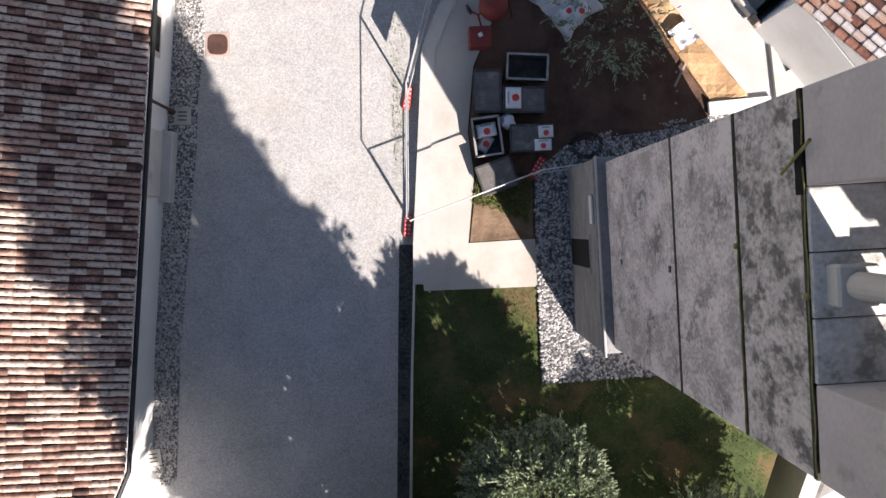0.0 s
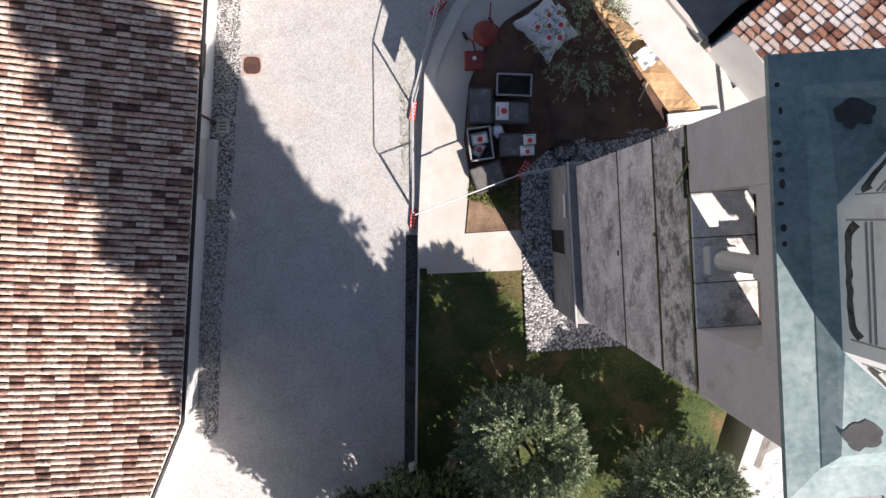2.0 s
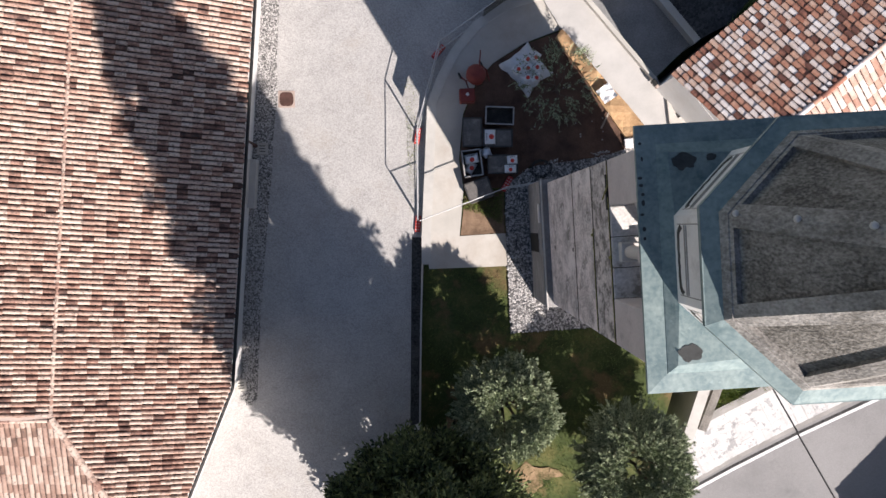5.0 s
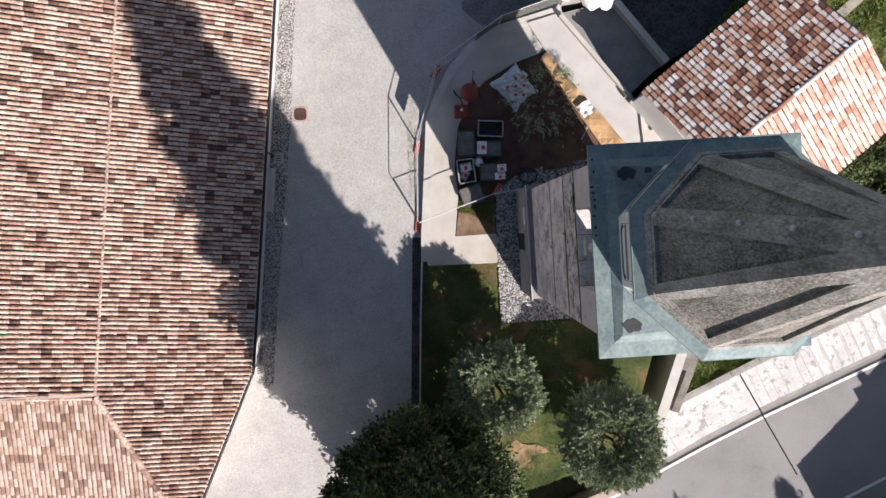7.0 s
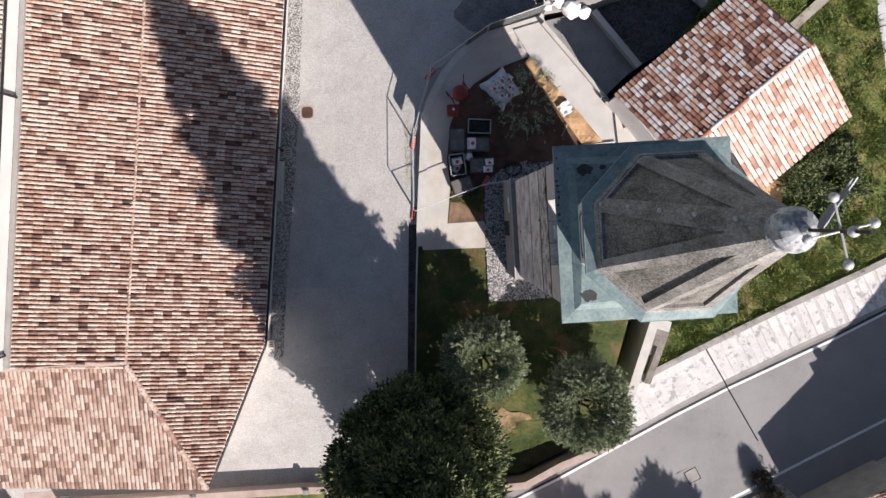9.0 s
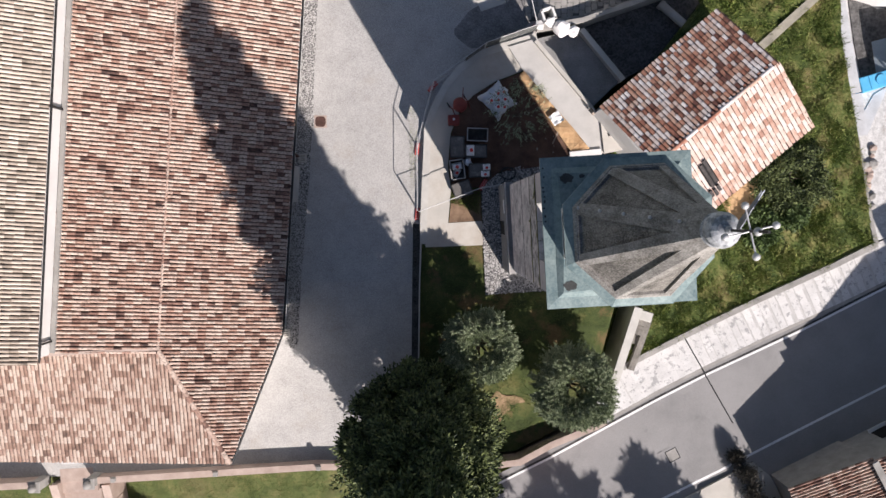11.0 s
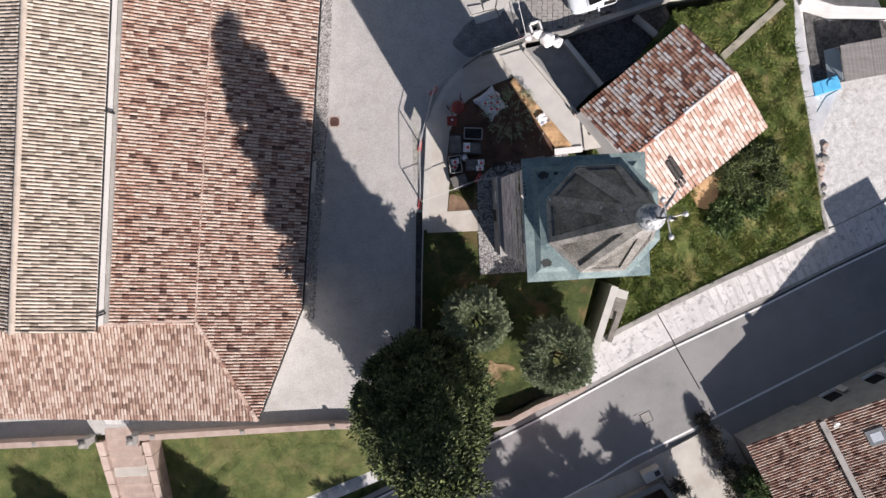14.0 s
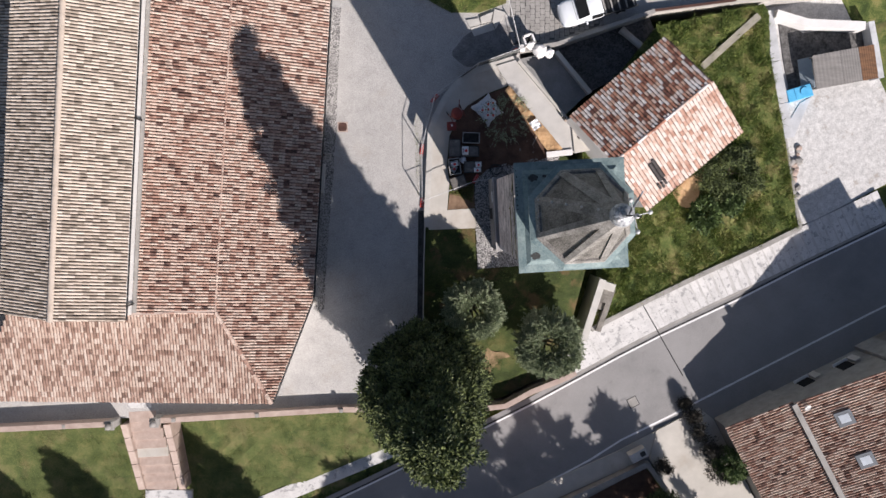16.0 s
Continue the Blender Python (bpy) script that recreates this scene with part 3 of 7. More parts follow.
GE = [TIP + Vector((0.08, -0.05, -0.12)), ch(-6.7, -0.09, E0 - 0.1), ch(14.2, -0.09, E0 - 0.1)]
under(part("gutter", gutter(GE), M_DARK, None, "dark metal eaves gutter"), church)
dp = ch(3.6, -0.08, E0 - 0.15)
under(part("downpipe", gutter([dp, ch(3.55, 0.0, E0 - 0.5), ch(3.55, 0.1, 0.0)], 0.05), M_RUST, None, "rusty brown downpipe"), church)
bm = gutter([ch(-8, 10.62, NE0 - 0.08), ch(20, 10.62, NE0 - 0.08)], 0.06)
under(part("gutter", bm, M_DARK, None), church)
bm = ribbon([ch(-7.8, 10.9, 0).to_2d(), ch(20, 10.9, 0).to_2d()], (0.0, 0.22), (E0 + 10.5 * K, 0.17), zf=lambda x, y: E0 + K * ((Vector((x, y, 0)) - CO).dot(CB)))
under(part("flashing", bm, M_WALL_STONE, None, "grey lead flashing at the nave wall"), church)
for a in (-7.2, 4.6):
    under(part("downpipe", gutter([ch(a, 10.6, NE0 - 0.1), ch(a, 10.85, NE0 - 0.4), ch(a, 10.85, E0 + 10.8 * K)], 0.06), M_DARK, None, "dark nave downpipe"), church)

# ---- bell tower ----
M_DRUM = material("whitewashed_drum_render", greys(0.62, 0.78, (1.0, 0.985, 0.96)), 1.0, 14, 0.9, bump=0.2, stain=(1.2, 0.55, 0.7, (0.36, 0.34, 0.32), 0.5))
M_MOSS = material("dark_moss_joint", [(0.3, (0.02, 0.018, 0.014)), (0.7, (0.085, 0.08, 0.05))], 3.0, 14, 0.95, bump=0.6, grit=0.8)
M_SILL = material("mossy_sill_stone", greys(0.45, 0.72, (1.0, 0.97, 0.92)), 2.2, 14, 0.93, bump=0.4, grit=0.8, stain=(2.0, 0.54, 0.64, (0.12, 0.11, 0.07), 0.6))
TC = pose(6.92, -0.55, 0, 0, 0, 3.4)
tower = thing("bell_tower", TC, "square grey bell tower with green copper eaves and stone spire", "bell tower")
part("plinth", box((5.08, 4.98, 7.25), pose(-0.12, 0, 0.62), 0.03), M_PLINTH, tower, "dark grey rendered base")
part("ledge", box((5.12, 5.02, 0.10), pose(-0.13, 0, 4.30), 0.02), M_PLINTH, tower, "stone ledge")
S = 2.375
z0 = 4.35
for i, z1 in enumerate((9.8, 12.86, 15.0)):
    part("shaft_stage", box((2 * S, 2 * S, z1 - z0 - 0.08), pose(0, 0, (z0 + z1) / 2), 0.012), M_TOWER_STAINED if i == 2 else M_TOWER, tower)
    part("string_course", box((2 * S + 0.008, 2 * S + 0.008, 0.10 if i < 2 else 0.09), pose(0, 0, z1 - (0.02 if i < 2 else 0.08))), M_MOSS, tower, "dark mossy joint between the stages")
    z0 = z1
for sx in (-1, 1):
    for sy in (-1, 1):
        part("corner_pier", box((1.18, 1.18, 3.6), pose(sx * (S - 0.59), sy * (S - 0.59), 16.825), 0.015), M_TOWER_PLASTER, tower)


def arched_head():
    """Wall over two flat segmental arches, 2.39 wide, from the springing up; extruded to the wall's thickness."""
    bm = bmesh.new()
    pts = [(-1.195, 18.62), (-1.195, 17.62)]
    for c in (-0.61, 0.61):
        pts += [(c + 0.5 * math.cos(math.pi - math.pi * k / 8), 17.62 + 0.24 * min(1.0, 3.2 * math.sin(math.pi * k / 8))) for k in range(9)]
    pts += [(1.195, 17.62), (1.195, 18.62)]
    f = bm.faces.new([bm.verts.new((0, y, z)) for y, z in pts])
    r = bmesh.ops.extrude_face_region(bm, geom=[f])
    bmesh.ops.translate(bm, verts=[v for v in r["geom"] if isinstance(v, bmesh.types.BMVert)], vec=(0.85, 0, 0))
    bmesh.ops.recalc_face_normals(bm, faces=bm.faces)
    bmesh.ops.triangulate(bm, faces=[f for f in bm.faces if len(f.verts) > 4])
    return bm


for k in range(4):
    m = pose(0, 0, 0, 0, 0, 90 * k)
    h = part("arched_head", arched_head(), M_TOWER_PLASTER, tower)
    h.matrix_local = m @ pose(-S, 0, 0)
    c = part("column", rod((0, 0, 15.35), (0, 0, 17.42), 0.17, 16, 0.145), M_LIME, tower, "pale stone column in the belfry opening")
    c.matrix_local = m @ pose(-S + 0.42, 0, 0)
    part("column_base", box((0.5, 0.5, 0.34), pose(0, 0, 15.17), 0.03), M_LIME, c)
    part("capital", box((0.62, 0.34, 0.22), pose(0, 0, 17.52), 0.04), M_LIME, c)
    for j in (-1, 0, 1):
        s = part("sill_slab", box((1.1, 0.78, 0.08), pose(0, 0, 15.02), 0.012), M_SILL, tower)
        s.matrix_local = m @ pose(-S + 0.56, j * 0.797, 0)
part("belfry_ceiling", box((4.6, 4.6, 0.12), pose(0, 0, 18.68)), M_TOWER, tower)
M_BEAM = material("dark_old_timber", [(0.25, (0.025, 0.018, 0.013)), (0.75, (0.085, 0.062, 0.045))], 3.0, 20, 0.85, bump=0.4)
part("belfry_floor", box((2.9, 2.9, 0.06), pose(0, 0, 15.0)), M_BEAM, tower, "dark timber belfry floor")
for y in (-0.55, 0.55):
    part("bell_frame_beam", box((2.6, 0.14, 0.16), pose(0, y, 15.9), 0.01), M_BEAM, tower, "dark timber beam of the bell frame")
    for x in (-0.95, 0.95):
        part("bell_frame_post", box((0.14, 0.14, 0.9), pose(x, y, 15.45), 0.01), M_BEAM, tower)
        part("bell_frame_brace", rod((x, y, 15.1), (x * 0.25, y, 15.85), 0.05, 6), M_BEAM, tower)
part("cornice", box((5.0, 5.0, 0.34), pose(0, 0, 18.8), 0.06), M_TOWER, tower)
part("cornice", box((5.25, 5.25, 0.18), pose(0, 0, 19.06), 0.05), M_LIME, tower)
HF = 2.735
bm = bmesh.new()


def ring(bm, pts, z):
    return [bm.verts.new((x, y, z)) for x, y in pts]


def sq(h):
    c = h * 0.4142
    return [(h, -c), (h, c), (h, h), (c, h), (-c, h), (-h, h), (-h, c), (-h, -c), (-h, -h), (-c, -h), (c, -h), (h, -h)]


def octo(h):
    c = h * 0.41421
    return [(h, -c), (h, c), (c, h), (-c, h), (-h, c), (-h, -c), (-c, -h), (c, -h)]


def loft(bm, a, b):
    for i in range(len(a)):
        j = (i + 1) % len(a)
        bm.faces.new((a[i], a[j], b[j], b[i]))


r0, r1, r2, r3 = ring(bm, sq(HF), 19.15), ring(bm, sq(HF), 19.26), ring(bm, sq(2.335), 19.31), ring(bm, sq(2.32), 19.33)
r4 = ring(bm, sq(2.15), 19.47)
loft(bm, r0, r1), loft(bm, r1, r2), loft(bm, r2, r3), loft(bm, r3, r4)
o = ring(bm, octo(2.08), 19.52)
pairs = [(0, 1, 0, 1), (3, 4, 2, 3), (6, 7, 4, 5), (9, 10, 6, 7)]
for a, b, c, d in pairs:
    bm.faces.new((r4[a], r4[b], o[d], o[c]))
for s1, cr, s2, c, d in ((1, 2, 3, 1, 2), (4, 5, 6, 3, 4), (7, 8, 9, 5, 6), (10, 11, 0, 7, 0)):
    bm.faces.new((r4[s1], r4[cr], r4[s2], o[d], o[c]))
bm.faces.new(r0[::-1])
bmesh.ops.recalc_face_normals(bm, faces=bm.faces)
bmesh.ops.triangulate(bm, faces=[f for f in bm.faces if len(f.verts) > 4])
part("copper_skirt", bm, M_COPPER, tower, "green patinated copper skirt roof")


def octagon(h0, z0, h1, z1, dx=0.0, dy=0.0):
    bm = bmesh.new()
    a, b = ring(bm, octo(h0), z0), ring(bm, [(x + dx, y + dy) for x, y in octo(h1)], z1)
    loft(bm, a, b)
    bm.faces.new(a[::-1]), bm.faces.new(b)
    bmesh.ops.recalc_face_normals(bm, faces=bm.faces)
    return bm


drum = part("drum", octagon(2.10, 19.42, 2.10, 21.95), M_DRUM, tower, "pale octagonal stone drum")
M_GROOVE = material("black_weathered_groove", greys(0.03, 0.12, (1, 0.95, 0.88)), 3.0, 12, 0.95, bump=0.5, grit=0.8)


def plate(pts, x, depth):
    """A thin plate on the face of the drum from its outline in y and z."""
    bm = bmesh.new()
    f = bm.faces.new([bm.verts.new((x, y, z)) for y, z in pts])
    r = bmesh.ops.extrude_face_region(bm, geom=[f])
    bmesh.ops.translate(bm, verts=[v for v in r["geom"] if isinstance(v, bmesh.types.BMVert)], vec=(depth, 0, 0))
    bmesh.ops.recalc_face_normals(bm, faces=bm.faces)
    return bm


for k in range(8):
    arc = [(y, 19.66 + 0.19 * abs(y / 0.69) ** 8 + 0.012 * math.sin(y * 23 + k)) for y in np.linspace(-0.69, 0.69, 25)]
    w = part("drum_opening", plate(arc + [(y * 0.90, z + 0.13 + 0.012 * math.sin(y * 31 + k)) for y, z in arc[::-1]], 2.092, 0.015), M_GROOVE, drum, "dark weathered lunette groove")
    w.matrix_local = pose(0, 0, 0, 0, 0, 45 * k)
    for z in (20.13, 20.24):
        part("moulding", box((0.05, 1.36, 0.035), pose(2.095, 0, z), 0.008), M_WALL_STONE, drum).matrix_local = pose(0, 0, 0, 0, 0, 45 * k)
    for y in (-0.70, 0.70):
        part("panel_edge", box((0.03, 0.025, 1.2), pose(2.09, y, 20.3), 0.006), M_WALL_STONE, drum).matrix_local = pose(0, 0, 0, 0, 0, 45 * k)
part("copper_ledge", octagon(2.44, 21.92, 2.44, 22.04), M_COPPER, tower, "green copper ledge round the drum")
part("copper_flashing", octagon(2.42, 22.04, 2.14, 22.2), M_COPPER, tower)
AX, AY = 0.26, 0.12
SPIRE_LOW, SPIRE_TOP = [Vector((x, y, 22.2)) for x, y in octo(2.12)], [Vector((x + AX, y + AY, 28.5)) for x, y in octo(0.34)]
bm = bmesh.new()
for i in range(8):
    j = (i + 1) % 8
    b0, b1, t0, t1 = SPIRE_LOW[i], SPIRE_LOW[j], SPIRE_TOP[i], SPIRE_TOP[j]
    n = (b1 - b0).cross(t0 - b0).normalized()
    n = n if n.dot(Vector((b0.x, b0.y, 0))) > 0 else -n
    l, r = b0.lerp(t0, 0.04), b1.lerp(t1, 0.04)
    pl, pr = l.lerp(r, 0.13), l.lerp(r, 0.87)
    ap = b0.lerp(t0, 0.80).lerp(b1.lerp(t1, 0.80), 0.5)
    v = {k: bm.verts.new(p) for k, p in (("b0", b0), ("b1", b1), ("t0", t0), ("t1", t1), ("pl", pl), ("pr", pr), ("ap", ap), ("ql", pl - n * 0.10), ("qr", pr - n * 0.10), ("qa", ap - n * 0.07))}
    for f in (("b0", "b1", "pr", "pl"), ("b0", "pl", "ap", "t0"), ("b1", "t1", "ap", "pr"), ("t0", "ap", "t1"), ("ql", "qr", "qa"), ("pl", "pr", "qr", "ql"), ("pr", "ap", "qa", "qr"), ("ap", "pl", "ql", "qa")):
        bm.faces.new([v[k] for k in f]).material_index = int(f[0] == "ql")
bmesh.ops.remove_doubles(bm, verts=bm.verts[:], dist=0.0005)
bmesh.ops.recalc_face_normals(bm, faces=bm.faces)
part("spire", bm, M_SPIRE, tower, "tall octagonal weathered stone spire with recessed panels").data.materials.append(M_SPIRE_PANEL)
part("spire_band", octagon(2.17, 22.18, 2.10, 22.36, 0.01, 0.005), M_SPIRE, tower)
bm = bmesh.new()
prof = [(0.34, 28.3), (0.43, 28.42), (0.37, 28.52), (0.44, 28.66), (0.43, 28.82), (0.36, 28.98), (0.24, 29.1), (0.1, 29.18), (0.05, 29.35)]
rings = [ring(bm, [(AX + 1.04 * h * math.cos(2 * math.pi * k / 16), AY + 1.04 * h * math.sin(2 * math.pi * k / 16)) for k in range(16)], z) for h, z in prof]
for a, b in zip(rings, rings[1:]):
    loft(bm, a, b)
bm.faces.new(rings[-1])
bmesh.ops.recalc_face_normals(bm, faces=bm.faces)
M_CAP = material("mottled_lead_cap", greys(0.24, 0.55, (0.97, 1.0, 1.04)), 3.0, 14, 0.6, 0.2, bump=0.2, grit=0.6, broad=1.6, stain=(4.0, 0.52, 0.60, (0.10, 0.115, 0.14), 0.7))
part("finial_cap", bm, M_CAP, tower, "pale mottled lead-covered finial cap")
M_VANE = material("dull_blue_grey_metal", greys(0.10, 0.30, (0.92, 1.0, 1.12)), 6.0, 20, 0.5, 0.5, bump=0.2)
rod_ = part("finial_rod", rod((AX, AY, 29.2), (AX, AY, 31.4), 0.035, 8), M_DARK, tower, "dark iron rod with ball-ended arms")
for k in range(4):
    d = Vector((math.cos(radians(90 * k + 10)), math.sin(radians(90 * k + 10)), 0))
    c = Vector((AX, AY, 30.45))
    part("arm", add_ball(rod(c, c + d * 0.55, 0.02, 6), c + d * 0.58, 0.09), M_STEEL, rod_)
part("ball", add_ball(bmesh.new(), (AX, AY, 30.85), 0.1), M_STEEL, rod_)
bm = bmesh.new()
f = bm.faces.new([bm.verts.new((x, 0, z)) for x, z in ((0.04, 29.62), (0.25, 29.55), (0.5, 29.72), (0.98, 30.05), (0.8, 30.0), (1.0, 30.2), (0.45, 29.98), (0.2, 29.92), (0.04, 29.85))])
r = bmesh.ops.extrude_face_region(bm, geom=[f])
bmesh.ops.translate(bm, verts=[v for v in r["geom"] if isinstance(v, bmesh.types.BMVert)], vec=(0, 0.025, 0))
bmesh.ops.recalc_face_normals(bm, faces=bm.faces)
vane = part("wind_vane", bm, M_VANE, tower, "grey metal wind vane")
vane.matrix_local = pose(AX, AY, 0, 0, 0, 62)

# dark repair patches on the copper
M_PATCHING = material("bitumen_patch", greys(0.035, 0.075, (0.95, 1.0, 1.0)), 3.0, 15, 0.85, bump=0.3)
for k, (px, py, rr) in enumerate(((-1.83, 1.96, 0.19), (-1.29, 2.0, 0.08), (-1.90, -1.90, 0.19))):
    bm = bmesh.new()
    ps = []
    for i in range(22):
        a = 2 * math.pi * i / 22
        q = rr * (1 + 0.45 * noise.noise(Vector((math.cos(a) * 2, math.sin(a) * 2, k * 5.0))))
        x, y = px + q * 1.3 * math.cos(a), py + q * 0.9 * math.sin(a)
        ps.append(bm.verts.new((x, y, 19.532 - 0.05 * (abs(x) + abs(y) - 2.94) / 1.36)))
    bm.faces.new(ps)
    part("repair_patch", bm, M_PATCHING, tower, "dark bitumen repair patch")

# ---- tiled annex ----
annex = thing("tiled_house", pose(15.5, 5.7, 0), "small house with mixed red and white clay roof tiles", "house")
AW, AN, AE = Vector((9.56, 6.08, 3.6)), Vector((16.0, 11.45, 3.6)), Vector((21.45, 4.98, 3.6))
au = (AN - AW).normalized()
adir = (AE - AN).normalized()
alen, awid = (AN - AW).length, (AE - AN).length
AR = 1.6
avv = adir * (awid / 2) + Vector((0, 0, AR))
al = avv.length
ann = [(0, 0), (alen, 0), (alen, al), (0, al)]
r_nw = slope("roof_slope", annex, AW, au, avv, ann, M_DECK, "shaded slope of mixed clay tiles")
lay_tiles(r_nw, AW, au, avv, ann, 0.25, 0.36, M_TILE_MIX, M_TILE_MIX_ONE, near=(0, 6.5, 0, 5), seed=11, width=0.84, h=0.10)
AS = AW + (AE - AN)
# paler tile colours for the sunlit slope, sunlight mixed into them
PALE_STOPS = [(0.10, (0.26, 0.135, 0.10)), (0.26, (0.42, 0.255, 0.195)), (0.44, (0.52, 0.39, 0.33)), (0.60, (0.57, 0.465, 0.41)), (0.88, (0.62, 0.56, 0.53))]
M_TILE_PALE = material("sun_paled_salmon_roof_tile", PALE_STOPS, 1.6, 16, 0.9, bump=0.3, per="island", spread=0.6, stain=(5.0, 0.6, 0.7, (0.22, 0.15, 0.12), 0.4))
M_TILE_PALE_ONE = material("sun_paled_salmon_roof_tile_piece", PALE_STOPS, 1.6, 16, 0.9, bump=0.3, per="object", spread=0.6, stain=(5.0, 0.6, 0.7, (0.22, 0.15, 0.12), 0.4))
avs = -adir * (awid / 2) + Vector((0, 0, AR))
r_se = slope("roof_slope", annex, AS, au, avs, ann, M_DECK, "sunlit slope of mixed clay tiles")
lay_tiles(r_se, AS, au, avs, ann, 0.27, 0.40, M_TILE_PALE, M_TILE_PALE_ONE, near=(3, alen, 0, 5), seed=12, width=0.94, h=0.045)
ridge_tiles("ridge_cap", annex, AW + avv, AN + avv, M_TILE_MIX_ONE, 0.11, 0.40, up=0.05)
bm = bmesh.new()
cs = [AW + adir * 0.15 + au * 0.1, AW + adir * (awid - 0.15) + au * 0.1, AN + adir * (awid - 0.15) - au * 0.1, AN + adir * 0.15 - au * 0.1]
prism([(c.x, c.y) for c in cs], -5, 3.52, bm)
under(part("wall", bm, M_PLASTER, None, "white plastered walls"), annex)
for base, sgn in ((AW, 1), (AN, -1)):
    bm = bmesh.new()
    q = [base + adir * 0.2 + au * 0.1 * sgn, base + adir * (awid - 0.2) + au * 0.1 * sgn, base + avv + au * 0.1 * sgn - Vector((0, 0, 0.15))]
    f = bm.faces.new([bm.verts.new(p) for p in q])
    r = bmesh.ops.extrude_face_region(bm, geom=[f])
    bmesh.ops.translate(bm, verts=[v for v in r["geom"] if isinstance(v, bmesh.types.BMVert)], vec=au * 0.25 * sgn)
    bmesh.ops.recalc_face_normals(bm, faces=bm.faces)
    under(part("gable", bm, M_PLASTER, None), annex)

for a, b in ((AW, AN), (AS, AS + au * alen), (AW, AW + avv), (AS, AW + avv), (AN, AN + avv), (AE, AN + avv)):
    d = Vector((0, 0, 0.02))
    under(part("eaves_edge", rod(a + d, b + d, 0.055, 8), M_DECK, None, "dark edge of the tiled roof"), annex)

# ---- lawn east of the tower, pavement ----
lawn = [(12.3, -9.75), (13.6, -9.05), (17.1, -7.25), (21.0, -5.3), (25.7, -3.0), (28.25, -1.65), (26.6, 5.1), (25.0, 10.9), (24.6, 14.0), (24.2, 14.6), (16.5, 13.0), (11, 6), (12.0, -0.5), (12.9, -6.5)]
tagged(ob_from("lawn", terrain(lawn, z_lawn, -7, wild=0.25, cell=0.6), M_GRASS), "rough sloping grass lawn below the tower", "lawn", kind="structure")
tagged(ob_from("lawn_wall", ribbon([(12.5, -9.8), (13.7, -9.12), (17.2, -7.3), (21.0, -5.38), (25.75, -3.12), (28.4, -1.75)], (0.16, 0.2), (-5, 0.82), zf=z_road), M_WALL_STONE), "low grey stone wall along the pavement", "low wall", kind="structure")
tagged(ob_from("bare_soil", terrain([(20.6, 2.6), (19.25, 1.9), (18.3, 0.9), (18.9, -0.1), (19.6, -0.35), (20.3, 0.5)], lambda x, y: z_lawn(x, y) + 0.14, -4, wild=0.1, cell=0.3), M_CLAY), "bare ochre soil below the small house", "soil", kind="structure")
M_WORN = material("worn_lawn_earth", [(0.25, (0.075, 0.07, 0.028)), (0.5, (0.17, 0.125, 0.065)), (0.8, (0.30, 0.205, 0.125))], 1.6, 14, 0.95, bump=0.8, grit=0.8, broad=1.5)
for cx, cy, a, b, seed in ((4.1, -12.0, 0.75, 1.15, 1), (5.1, -11.45, 0.7, 0.35, 2), (0.8, -9.3, 0.45, 0.6, 3)):
    rim = [(cx + a * math.cos(q) * (1 + 0.22 * math.sin(3 * q + seed) + 0.14 * math.sin(7 * q + 2 * seed)), cy + b * math.sin(q) * (1 + 0.22 * math.sin(2 * q + seed) + 0.14 * math.sin(5 * q + seed))) for q in np.linspace(0, 2 * math.pi, 36, endpoint=False)]
    tagged(ob_from("worn_patch", terrain(rim, lambda x, y: z_garden(x, y) + 0.03, -4, wild=0.10, cell=0.3), M_WORN), "worn brownish patch in the garden lawn", "soil", kind="structure")
M_MOWN = material("mown_lawn_ground", [(0.25, (0.035, 0.052, 0.016)), (0.5, (0.08, 0.10, 0.032)), (0.75, (0.16, 0.15, 0.06))], 0.8, 9, 0.95, bump=0.8, grit=0.5, stain=(0.5, 0.52, 0.66, (0.17, 0.145, 0.07), 0.45))
low_lawn = [(-70, -18.9), (-24.6, -16.7), (-20, -16.5), (-7, -15.8), (2.0, -15.7), (3.5, -16.2), (-5.5, -20.2), (-30, -31.5), (-70, -50)]
tagged(ob_from("lower_lawn", terrain(low_lawn, z_low, -8, wild=0.15, cell=1.0), M_MOWN), "mown lower lawn below the churchyard wall", "lawn", kind="structure")
tagged(ob_from("churchyard_wall", ribbon([(-70, -18.6), (-24.3, -16.5)], (0.2, 0.2), (-6, -0.2)), M_BRICK), "retaining wall with pinkish brick coping", "wall", kind="structure")
tagged(ob_from("churchyard_wall", ribbon([(-20.4, -16.3), (-7, -15.5), (3.9, -15.45), (5.6, -15.25), (7.6, -14.15), (10.3, -13.05), (10.9, -12.7)], (0.2, 0.2), (-6, -0.45)), M_BRICK), "retaining wall with pinkish brick coping", "wall", kind="structure")
# ---- trees ----
def leaf_material(name, dark, light, rough=0.6):
    m = material(name, [(0.2, dark), (0.8, light)], 0.8, 8, rough, bump=0.0, per="island", spread=0.8)
    return m


M_LEAF_BIG = leaf_material("dark_glossy_leaves", (0.016, 0.028, 0.011), (0.165, 0.20, 0.075))
M_LEAF_OLIVE = leaf_material("silvery_olive_leaves", (0.065, 0.095, 0.046), (0.39, 0.44, 0.28))
M_LEAF_BUSH = leaf_material("green_shrub_leaves", (0.03, 0.055, 0.015), (0.11, 0.16, 0.05))


